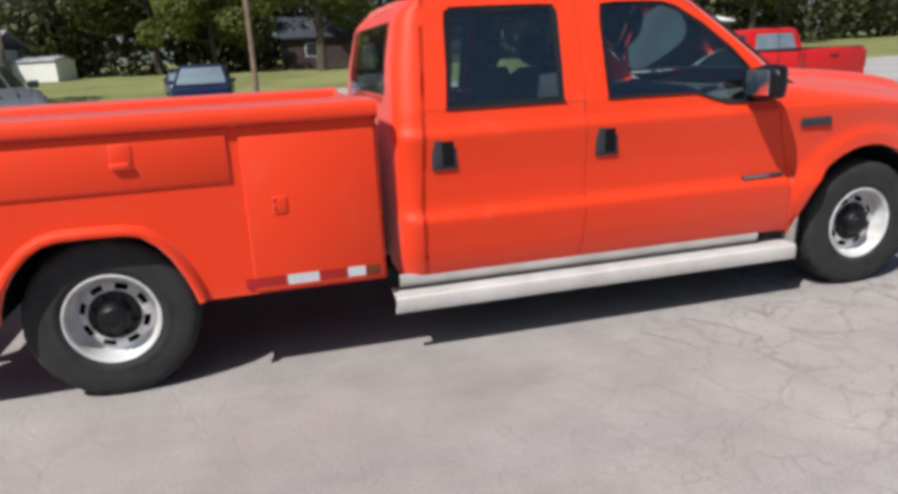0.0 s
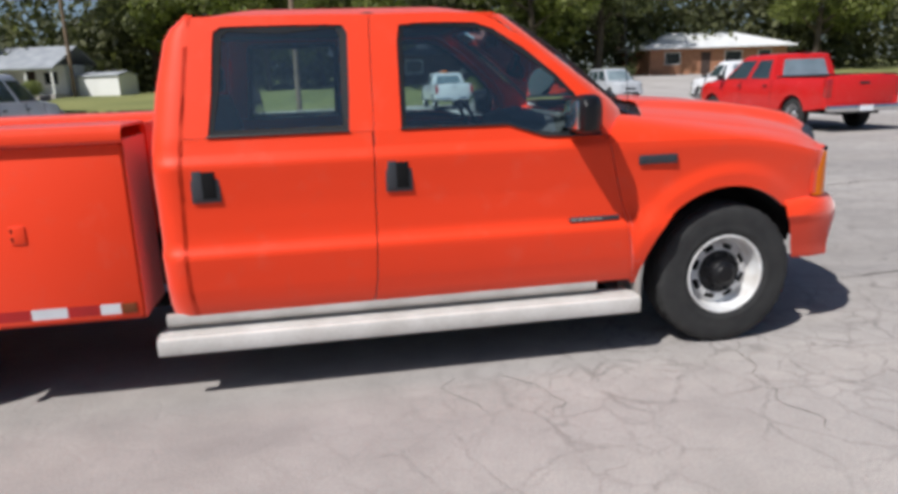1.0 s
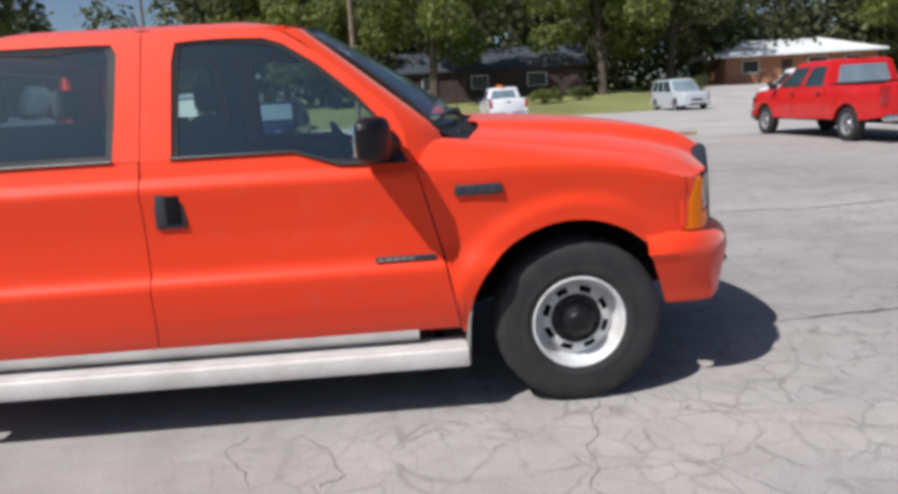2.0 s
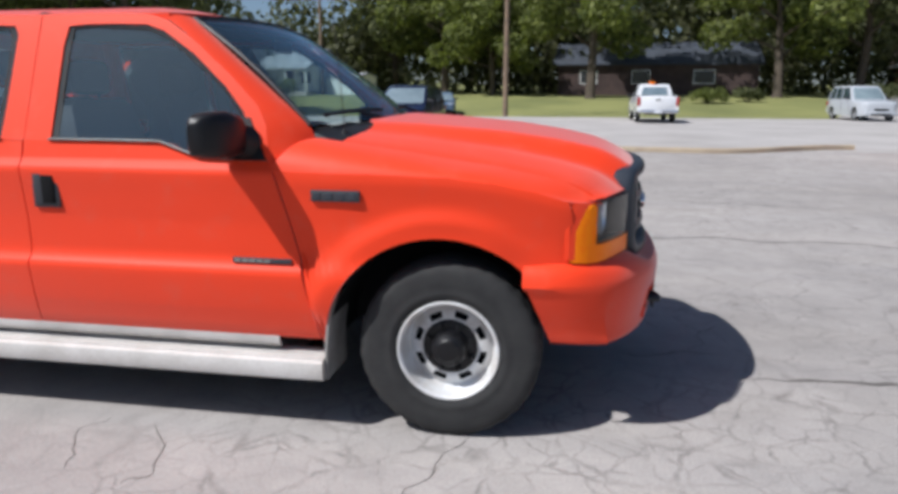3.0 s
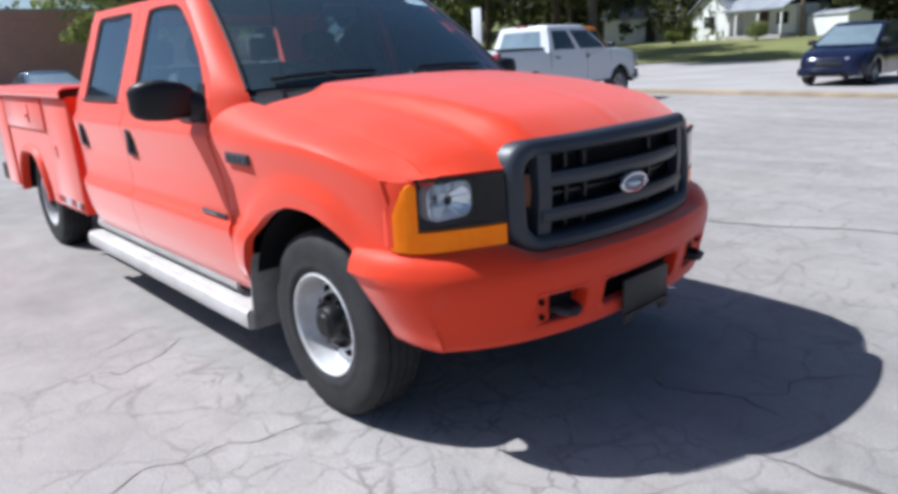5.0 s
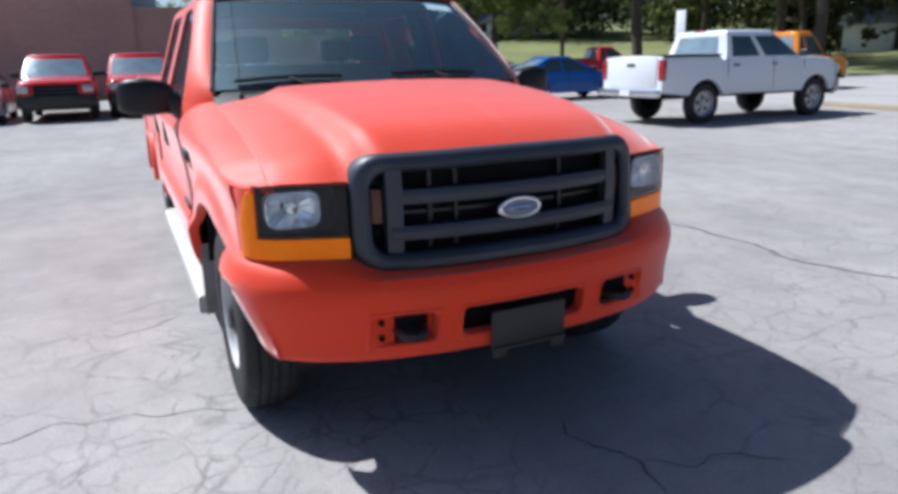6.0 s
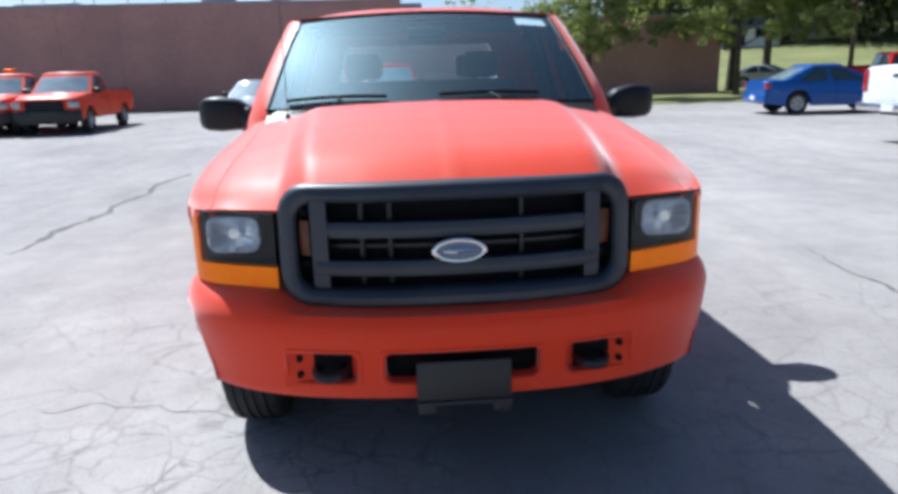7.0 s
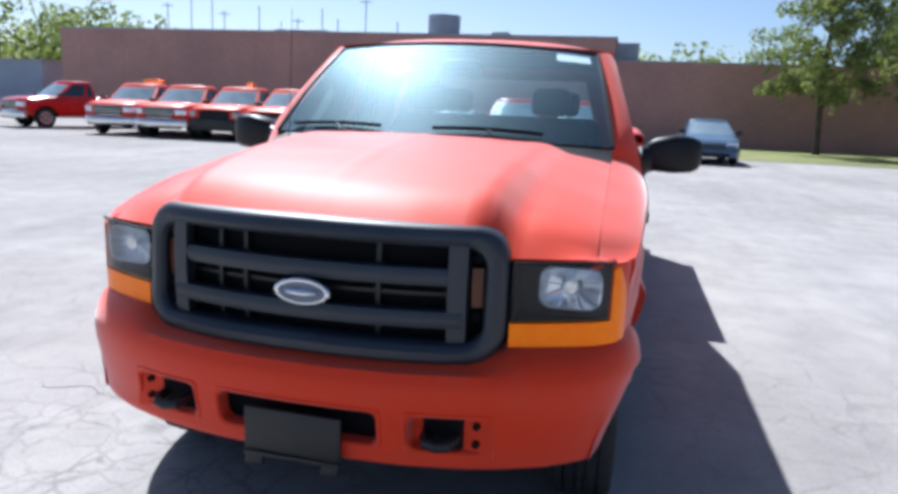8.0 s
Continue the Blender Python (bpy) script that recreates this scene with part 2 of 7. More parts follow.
REFLECT_RED = plain("red_reflective_tape", (0.42, 0.012, 0.012), rough=0.4, fine=300)
REFLECT_WHITE = plain("white_reflective_tape", (0.62, 0.63, 0.66), (0.5, 0.51, 0.54), rough=0.4, fine=300)
STICKER = plain("white_paper_sticker", (0.78, 0.80, 0.84), (0.72, 0.74, 0.78), rough=0.6, fine=200)
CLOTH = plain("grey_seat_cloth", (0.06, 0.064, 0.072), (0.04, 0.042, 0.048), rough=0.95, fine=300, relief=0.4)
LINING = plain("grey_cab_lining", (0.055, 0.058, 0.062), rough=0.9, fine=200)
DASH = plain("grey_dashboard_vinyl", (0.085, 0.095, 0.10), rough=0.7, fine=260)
SIDE_GLASS = glass("side_window_glass", (0.72, 0.84, 0.86), 0.004, 2.05, 0.008, (0.72, 0.92, 1.0))
SCREEN_GLASS = glass("windscreen_glass", (0.86, 0.96, 0.96), 0.010, 1.50, 0.085, (0.70, 0.92, 1.0))
LAMP_GLASS = glass("clear_lamp_lens", (0.95, 0.97, 0.98), 0.0, 1.38)
BEZEL = plain("black_lamp_bezel", (0.012, 0.013, 0.016), (0.008, 0.009, 0.011), rough=0.5, fine=220, relief=0.1, depth=0.001, spec=0.3)
MIRROR_BLACK = plain("satin_black_plastic", (0.007, 0.007, 0.009), (0.005, 0.005, 0.006), rough=0.42, fine=260, relief=0.1, depth=0.001, spec=0.35)
FLAP_GREY = plain("dirty_grey_flap", (0.30, 0.29, 0.275), (0.19, 0.18, 0.17), scale=7, rough=0.85, fine=90)
PAVEMENT = pavement_mat()
CRACK = plain("crack_dirt", (0.17, 0.153, 0.141), (0.10, 0.092, 0.085), scale=5, fine=60, rough=0.95)
ROAD = plain("pale_concrete_road", (0.44, 0.415, 0.40), (0.35, 0.325, 0.31), scale=0.35, fine=25, rough=0.92, relief=0.3)
KERB = plain("ochre_stained_kerb", (0.42, 0.34, 0.24), (0.30, 0.24, 0.18), scale=1.2, fine=30, rough=0.9, relief=0.4)
GRASS = plain("mown_grass", (0.235, 0.240, 0.082), (0.155, 0.168, 0.056), scale=0.16, fine=7, rough=0.95, relief=0.8, depth=0.05)
BARK = plain("grey_brown_bark", (0.10, 0.078, 0.058), (0.05, 0.04, 0.03), scale=4, fine=18, rough=0.95, relief=0.9, depth=0.03)
POLE = plain("weathered_pole_wood", (0.24, 0.17, 0.115), (0.15, 0.11, 0.08), scale=3, fine=30, rough=0.9, relief=0.4)
LEAF_DARK = leaf_mat("woodland_leaves", (0.045, 0.056, 0.026), (0.185, 0.205, 0.085))
LEAF_MID = leaf_mat("lawn_tree_leaves", (0.08, 0.105, 0.032), (0.27, 0.30, 0.085), 0.45)
LEAF_WOOD = leaf_mat("far_woodland_leaves", (0.056, 0.064, 0.034), (0.195, 0.202, 0.096), 0.40)
LEAF_LIGHT = leaf_mat("sunlit_tree_leaves", (0.13, 0.165, 0.058), (0.36, 0.385, 0.16), 0.5)
HOUSE_WHITE = plain("white_house_paint", (0.84, 0.84, 0.82), (0.76, 0.76, 0.74), scale=0.8, fine=14, rough=0.8, relief=0.3)
ROOF_GREY = plain("grey_roof_shingles", (0.33, 0.35, 0.38), (0.24, 0.26, 0.29), scale=1.2, fine=12, rough=0.9, relief=0.5)
ROOF_DARK = plain("dark_blue_roof_shingles", (0.05, 0.06, 0.08), (0.032, 0.038, 0.05), scale=1.2, fine=12, rough=0.85, relief=0.5)
ROOF_WHITE = plain("white_metal_roof", (0.78, 0.79, 0.80), (0.66, 0.67, 0.68), scale=0.8, fine=10, rough=0.5, relief=0.2)
BRICK_ORANGE = plain("orange_house_brick", (0.42, 0.20, 0.12), (0.32, 0.15, 0.09), scale=2, fine=24, rough=0.9, relief=0.5)
WALL_DARK = plain("dark_house_boards", (0.07, 0.045, 0.04), (0.045, 0.03, 0.028), scale=1.5, fine=20, rough=0.85, relief=0.4)
CAR_WINDOW = plain("glossy_tinted_car_glass", (0.034, 0.056, 0.062), (0.024, 0.040, 0.048), rough=0.09, relief=0, spec=0.75)
# pale half-metal base puts the reflected sky into the colour of opaque screens
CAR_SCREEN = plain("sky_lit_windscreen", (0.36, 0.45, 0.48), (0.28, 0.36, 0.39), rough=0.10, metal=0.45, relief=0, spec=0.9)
WINDOW_DARK = plain("dark_window_pane", (0.02, 0.025, 0.03), rough=0.1, relief=0)
METAL_GREY = plain("galvanised_metal", (0.36, 0.38, 0.42), (0.28, 0.30, 0.34), scale=1.0, fine=16, rough=0.5, metal=0.3)
SHED_BLUE = plain("grey_blue_steel_siding", (0.30, 0.35, 0.44), (0.25, 0.29, 0.37), scale=0.6, fine=10, rough=0.6)
EMBLEM_BLUE = plain("emblem_enamel", (0.16, 0.19, 0.26), rough=0.3, relief=0)


def brick_wall_mat():
    """Brown-purple brick with mortar joints, for a wall seen from far off."""
    m, nt, b = nodes_of("brown_brickwork")
    tc = nt.nodes.new("ShaderNodeTexCoord")
    sep = nt.nodes.new("ShaderNodeSeparateXYZ")
    nt.links.new(tc.outputs["Object"], sep.inputs[0])
    com = nt.nodes.new("ShaderNodeCombineXYZ")
    nt.links.new(math_node(nt, "ADD", sep.outputs[0], sep.outputs[1]), com.inputs[0])
    nt.links.new(sep.outputs[2], com.inputs[1])
    br = node(nt, "ShaderNodeTexBrick", Scale=1.0)
    br.inputs["Color1"].default_value = (0.50, 0.275, 0.235, 1)
    br.inputs["Color2"].default_value = (0.43, 0.235, 0.20, 1)
    br.inputs["Mortar"].default_value = (0.34, 0.27, 0.25, 1)
    br.inputs["Mortar Size"].default_value = 0.008
    br.inputs["Brick Width"].default_value = 0.21
    br.inputs["Row Height"].default_value = 0.085
    nt.links.new(com.outputs[0], br.inputs["Vector"])
    stain = ramp(nt, noise_out(nt, tc.outputs["Object"], 0.35, 5), [(0.3, (0.40, 0.40, 0.42)), (0.7, (0.6, 0.58, 0.57))])
    nt.links.new(mix_col(nt, 0.6, br.outputs["Color"], stain, "OVERLAY"), b.inputs["Base Color"])
    b.inputs["Roughness"].default_value = 0.9
    bump(nt, b, br.outputs["Fac"], 0.4, -0.006)
    return m


BRICKWORK = brick_wall_mat()


# ---------------------------------------------------------------- mesh helpers
def part(name, bm, material, parent=None, label="", smooth=True, angle=35):
    """One mesh object out of a bmesh, under its thing."""
    bmesh.ops.remove_doubles(bm, verts=bm.verts[:], dist=0.0002)
    bmesh.ops.recalc_face_normals(bm, faces=bm.faces[:])
    me = bpy.data.meshes.new(name)
    bm.to_mesh(me)
    bm.free()
    me.materials.append(material)
    if smooth:
        me.polygons.foreach_set("use_smooth", [True] * len(me.polygons))
        me.set_sharp_from_angle(angle=radians(angle))
    ob = new(name, me)
    if parent is not None:
        ob.parent = parent
    if label:
        ob["label"] = label
    return ob


def thing(name, label, category, group="", kind="", at=(0, 0, 0), turn=0.0):
    ob = new(name)
    ob.matrix_basis = pose(*at, 0, 0, turn)
    ob.empty_display_size = 0.2
    return tagged(ob, label, category, group, kind)


def loft(bm, rows, closed=False):
    """Quads between rows of points."""
    vs = [[bm.verts.new(p) for p in row] for row in rows]
    for a, b in zip(vs, vs[1:]):
        n = len(a)
        for i in range(n if closed else n - 1):
            j = (i + 1) % n
            try:
                bm.faces.new((a[i], a[j], b[j], b[i]))
            except ValueError:
                pass
    return vs


def cap(bm, row):
    try:
        bm.faces.new(row)
    except ValueError:
        pass


def box(bm, x0, x1, y0, y1, z0, z1, edge=0.0, segs=2):
    r = bmesh.ops.create_cube(bm, size=1.0)
    vs = r["verts"]
    for v in vs:
        v.co = Vector(((x0 + x1) / 2 + v.co.x * (x1 - x0), (y0 + y1) / 2 + v.co.y * (y1 - y0), (z0 + z1) / 2 + v.co.z * (z1 - z0)))
    if edge:
        es = list({e for v in vs for e in v.link_edges})
        bmesh.ops.bevel(bm, geom=es, offset=edge, segments=segs, affect="EDGES", profile=0.5, clamp_overlap=True)


def boxes(*dims, edge=0.0):
    bm = bmesh.new()
    for d in dims:
        box(bm, *d, edge=edge)
    return bm


def tube(bm, pts, r, n=8, ends=True):
    """A round bar along points; r is one radius or one for each point."""
    pts = [Vector(p) for p in pts]
    rs = r if isinstance(r, (list, tuple)) else [r] * len(pts)
    rows = []
    for i, p in enumerate(pts):
        d = (pts[min(i + 1, len(pts) - 1)] - pts[max(i - 1, 0)]).normalized()
        u = d.cross(Vector((0, 0, 1)) if abs(d.z) < 0.9 else Vector((1, 0, 0))).normalized()
        w = d.cross(u)
        rows.append([p + rs[i] * (math.cos(a) * u + math.sin(a) * w) for a in (2 * math.pi * k / n for k in range(n))])
    vs = loft(bm, rows, closed=True)
    if ends:
        cap(bm, vs[0])
        cap(bm, vs[-1])


def lathe(bm, profile, n=48, skip=None, wobble=None):
    """Turns (radius, y) round the y axis. skip(band, k): leave that cell open. wobble(band, k): radius change."""
    rows = []
    for i, (r, y) in enumerate(profile):
        row = []
        for k in range(n):
            a = 2 * math.pi * k / n
            rr = r + (wobble(i, k) if wobble else 0)
            row.append(bm.verts.new((rr * math.cos(a), y, rr * math.sin(a))))
        rows.append(row)
    for i, (a, b) in enumerate(zip(rows, rows[1:])):
        for k in range(n):
            if skip and skip(i, k):
                continue
            j = (k + 1) % n
            bm.faces.new((a[k], a[j], b[j], b[k]))
    return rows


def extrude_outline(bm, pts, y0, y1, inset0=0.0):
    """A slab whose outline lies in x and z, between y0 and y1."""
    a = [bm.verts.new((x, y0, z)) for x, z in pts]
    b = [bm.verts.new((x, y1, z)) for x, z in pts]
    n = len(pts)
    for i in range(n):
        j = (i + 1) % n
        bm.faces.new((a[i], a[j], b[j], b[i]))
    for row in (a, b):
        f = bm.faces.new(row)
        bmesh.ops.triangulate(bm, faces=[f])


def flange(bm, depth):
    """Folds the open edges of a panel inward by a vector, so that it has depth at its gaps."""
    es = [e for e in bm.edges if e.is_boundary]
    r = bmesh.ops.extrude_edge_only(bm, edges=es)
    bmesh.ops.translate(bm, verts=[g for g in r["geom"] if isinstance(g, bmesh.types.BMVert)], vec=depth)


def lerp(x, xs, ys):
    return float(np.interp(x, xs, ys))


def smooth01(t):
    t = min(max(t, 0.0), 1.0)
    return t * t * (3 - 2 * t)


# ---------------------------------------------------------------- ground
def ground_z(x, y):
    """Flat lot and road, then lawns that rise gently towards the woods."""
    d = max(0.0, y - 40.0)
    e = max(0.0, -x - 52.0)
    hill = 0.075 * max(0.0, -x - 46.0) * smooth01((y - 18.0) / 16.0)
    return 1.25 * smooth01(d / 22.0) + 0.02 * max(0.0, d - 22) + 0.012 * e + hill - 0.06


def build_ground():
    bm = bmesh.new()
    xs = [-2500, -900, -400, -200] + [-130 + 5 * k for k in range(53)] + [200, 400, 900, 2500]
    ys = [-2500, -900, -300, -120, -60, -20, 20, 30] + [36 + 4 * k for k in range(26)] + [160, 220, 400, 900, 2500]
    loft(bm, [[(x, y, ground_z(max(-130, min(x, 130)), min(y, 150)) + 0.12 * noise.noise(Vector((x * 0.07, y * 0.07, 0))) * (1 if y > 44 else 0)) for x in xs] for y in ys])
    tagged(part("ground", bm, GRASS), "mown green lawn rising towards the woods", "lawn", kind="structure")
    bm = bmesh.new()
    loft(bm, [[(-34.6 + 96.6 * i / 30, -70 + 85.6 * j / 30, 0) for i in range(31)] for j in range(31)])
    loft(bm, [[(-160 + 125.4 * i / 10, -70 + 53 * j / 10, -0.004) for i in range(11)] for j in range(11)])
    flange(bm, Vector((0, 0, -0.1)))
    tagged(part("pavement", bm, PAVEMENT, smooth=False), "pale cracked asphalt of a parking lot", "pavement", kind="structure")
    bm = bmesh.new()
    loft(bm, [[(-34.0 + 154 * i / 20, 15.606 + (38.6 + 1.2 * math.sin(i * 0.3) - 15.606) * j / 6, -0.012) for i in range(21)] for j in range(7)])
    flange(bm, Vector((0, 0, -0.1)))
    tagged(part("road", bm, ROAD, smooth=False), "pale concrete street beyond the kerb", "road", kind="structure")
    # side street that leaves the road towards the brick bungalow
    bm = bmesh.new()
    rows = []
    for j in range(9):
        y = 38.0 + 22.0 * j / 8
        mid = 22.0 + 0.45 * (y - 38.0)
        rows.append([(mid + q, y, ground_z(mid, y) + 0.05) for q in (-7.5, -4.0, 0.0, 4.0, 7.5)])
    loft(bm, rows)
    flange(bm, Vector((0, 0, -0.15)))
    tagged(part("side_road", bm, ROAD, smooth=False), "pale concrete side street across the lawn", "road", kind="structure")
    # low kerb between lot and street, with rounded top edges
    bm = bmesh.new()
    rows = []
    for k in range(25):
        x = -10.0 + 18.0 * k / 24
        y = 15.1 - 0.10 * x + 2.4 * smooth01((x - 4.0) / 4.0)
        rows.append([(x, y - 0.17, -0.02), (x, y - 0.16, 0.09), (x, y - 0.13, 0.115), (x, y + 0.13, 0.115), (x, y + 0.16, 0.09), (x, y + 0.17, -0.02)])
    vs = loft(bm, rows)
    cap(bm, vs[0])
    cap(bm, vs[-1])
    tagged(part("kerb", bm, KERB), "low ochre-stained concrete kerb along the street", "kerb", kind="structure")
    # grass strip in front of the brick building
    bm = bmesh.new()
    loft(bm, [[(x, y, 0.012 + 0.05 * smooth01((-25.2 - x) / 2)) for x in [-35.9 + 10.4 * i / 8 for i in range(9)]] for y in [4.4 + 20 * j / 12 for j in range(13)]])
    flange(bm, Vector((0, 0, -0.08)))
    loft(bm, [[(x, y, 0.012) for x in (-35.9, -34.8, -33.6)] for y in [-34 + 38.0 * j / 12 for j in range(13)]])
    tagged(part("grass_strip", bm, GRASS, smooth=False), "strip of mown grass before the brick wall", "lawn", kind="structure")


build_ground()


def build_cracks():
    """Long open cracks in the old asphalt, jagged and of uneven width."""
    pave = bpy.data.objects["pavement"]
    g = random.Random(21)
    runs = ((0.38, ((0.10, -0.91), (-0.01, -1.20), (-0.08, -1.50), (-0.13, -1.76), (-0.12, -2.05))),
            (2.8, ((1.44, -0.05), (1.89, -0.01), (2.35, 0.02), (2.9, 0.12), (3.6, 0.1))),
            (0.9, ((0.81, 0.23), (1.06, 0.23), (1.23, 0.32), (1.47, 0.24))),
            (0.7, ((1.23, 0.32), (1.31, 0.58), (1.48, 0.88))),
            (9.0, ((-9.0, -3.72), (-7.2, -3.80), (-5.45, -3.70), (-4.38, -3.86), (-3.3, -3.82))),
            (3.6, ((-2.42, 3.18), (-1.49, 3.11), (-0.91, 3.14), (-0.25, 3.05), (0.2, 3.20), (0.9, 3.48), (1.6, 3.70), (2.8, 3.72), (4.2, 3.66), (7.0, 3.8))),
            (2.2, ((0.24, 12.49), (1.48, 6.79), (2.23, 6.23), (4.5, 5.9))),
            (0.4, ((-1.59, -1.04), (-1.63, -1.24), (-1.46, -1.54))),
            (0.4, ((-1.35, -1.07), (-1.11, -1.46), (-1.19, -1.59))))
    for wide, run in runs:
        pts = []
        for a, b in zip(run, run[1:]):
            n = max(6, int(math.dist(a, b) / 0.07))
            off = 0.0
            for k in range(n):
                f = k / n
                off = off * 0.86 + g.uniform(-0.013, 0.013)
                dx, dy = b[0] - a[0], b[1] - a[1]
                ln = math.hypot(dx, dy)
                sway = off * math.sin(math.pi * f) * 2.2 + 0.07 * math.sin(2 * math.pi * f) * (1 if ln > 1.2 else 0.15)
                pts.append(Vector((a[0] + dx * f - dy / ln * sway, a[1] + dy * f + dx / ln * sway, 0)))
        bm = bmesh.new()
        left, right = [], []
        m = len(pts)
        for i, p in enumerate(pts):
            t = (pts[min(i + 1, m - 1)] - pts[max(i - 1, 0)]).normalized()
            w = wide * (0.002 + 0.006 * g.random() ** 1.5) * min(1.0, 8 * i / m, 8 * (m - 1 - i) / m) + 0.0006
            left.append(p + Vector((-t.y * w, t.x * w, 0.0022)))
            right.append(p + Vector((t.y * w, -t.x * w, 0.0022)))
        loft(bm, [left, right])
        part("crack", bm, CRACK, pave, "", False)


build_cracks()


def build_brick_building():
    """Long windowless brick hall in two heights, with piers, coping and roof plant."""
    b = thing("brick_building", "long windowless brown brick hall with flat roof", "building", at=(-36.0, 0, 0))
    part("tall_wall", boxes((-30, 0, -34.4, 0.1, 0, 5.36)), BRICKWORK, b, "tall brown brick wall", False)
    part("low_wall", boxes((-30, -0.15, 0.1, 17.85, 0, 4.22)), BRICKWORK, b, "lower brown brick wall", False)
    part("tall_coping", boxes((-30.1, 0.06, -34.46, 0.16, 5.36, 5.44)), METAL_GREY, b, "", False)
    part("low_coping", boxes((-30.1, -0.09, 0.162, 17.91, 4.22, 4.29)), METAL_GREY, b, "", False)
    for k in range(11):
        y = -33.0 + k * 3.05
        part("pier", boxes((0.0, 0.02, y - 0.10, y + 0.10, 0, 5.30)), BRICKWORK, b, "", False)
    bm = bmesh.new()
    tube(bm, [(-3.0, -10.0, 5.36), (-3.0, -10.0, 6.75)], 0.95, 24)
    part("roof_tank", bm, METAL_GREY, b, "round grey roof tank")
    part("roof_unit", boxes((-6, -4, -21.6, -18.0, 5.36, 5.95), edge=0.05), METAL_GREY, b, "low grey roof unit")
    part("roof_unit", boxes((-5, -3.4, -7.2, -6.2, 5.36, 5.95), edge=0.05), METAL_GREY, b)
    part("roof_unit", boxes((-4, -1.0, -0.6, 1.3, 4.30, 5.25), edge=0.05), METAL_GREY, b, "pale grey rooftop housing")
    random.seed(5)
    for k in range(11):
        y = -29.5 + k * 1.6 + random.uniform(-0.5, 0.5)
        h = random.uniform(0.8, 2.6)
        bm = bmesh.new()
        tube(bm, [(-4, y, 5.36), (-4, y, 5.4 + h)], 0.036, 6)
        if k % 3 == 0:
            tube(bm, [(-4, y - 0.4, 5.2 + h), (-4, y + 0.4, 5.2 + h)], 0.03, 6)
        part("roof_mast", bm, METAL_GREY, b, "thin grey roof mast")
    s = thing("steel_shed", "low grey-blue steel shed beside the brick hall", "shed", at=(-44, -47, 0))
    part("wall", boxes((-8, 8, -11, 11, 0, 3.3)), SHED_BLUE, s, "", False)
    bm = bmesh.new()
    loft(bm, [[(x, y, z) for y in (-11.2, 11.2)] for x, z in ((-8.3, 3.28), (0, 3.42), (8.3, 3.28))])
    flange(bm, Vector((0, 0, 0.1)))
    part("roof", bm, METAL_GREY, s, "", False)


build_brick_building()

# ---------------------------------------------------------------- the orange utility truck
# Front axle at x = 0, centre line at y = 0, forward is +x.
truck = thing("utility_truck", "bright orange crew-cab utility truck with service body, parked on cracked pavement", "truck")

HW_Z = (0.40, 0.43, 0.48, 0.56, 0.66, 0.715, 0.735, 0.750, 0.770, 0.80, 0.95, 1.08, 1.14, 1.160, 1.178, 1.195, 1.215, 1.285, 1.785, 1.84)
HW_Y = (0.945, 0.962, 0.983, 1.007, 1.024, 1.031, 1.030, 1.022, 1.007, 1.000, 1.004, 1.018, 1.027, 1.028, 1.021, 1.008, 1.000, 0.984, 0.815, 0.795)


def half(z):
    return lerp(z, HW_Z, HW_Y)


def door_front(z):
    return lerp(z, (0.42, 0.80, 1.20, 1.32), (-0.562, -0.632, -0.735, -0.775))


def door_mid(z):
    return lerp(z, (0.42, 0.55, 0.8, 1.14, 1.30, 1.84), (-1.958, -1.938, -1.928, -1.922, -1.918, -1.892))


def door_back(z):
    return lerp(z, (0.42, 0.55, 0.8, 1.14, 1.30, 1.78, 1.84), (-2.835, -2.845, -2.845, -2.826, -2.815, -2.762, -2.745))


def levels(a, b, n):
    zs = [a + (b - a) * i / n for i in range(n + 1)] + [z for z in HW_Z if a < z < b]
    return sorted(set(round(z, 4) for z in zs))


def panel_low(xl, xr, z0, z1, side, n=8, gap=0.003):
    bm = bmesh.new()
    rows = []
    for z in levels(z0, z1, 12):
        a, b = xl(z) + gap, xr(z) - gap
        rows.append([(a + (b - a) * i / n, side * half(z), z) for i in range(n + 1)])
    loft(bm, rows)
    flange(bm, Vector((0, -side * 0.03, 0)))
    return bm


def ring_panel(outer, inner, side, depth=0.035, n=6):
    """A window frame between an outer and an inner outline of as many points, in x and z."""
    bm = bmesh.new()
    rows = []
    for k in range(n + 1):
        f = k / n
        rows.append([(a + (c - a) * f, side * half(b + (d - b) * f), b + (d - b) * f) for (a, b), (c, d) in zip(outer, inner)])
    loft(bm, rows)
    flange(bm, Vector((0, -side * depth, 0)))
    return bm


def pane(outline, side, inset=0.014, rows=8):
    """A window pane that follows the cab's lean, from a z-sorted pair of edges."""
    bm = bmesh.new()
    lo, hi = outline
    loft(bm, [[(a[0] + (b[0] - a[0]) * k / rows, side * (half(a[1] + (b[1] - a[1]) * k / rows) - inset), a[1] + (b[1] - a[1]) * k / rows) for a, b in zip(lo, hi)] for k in range(rows + 1)])
    return bm


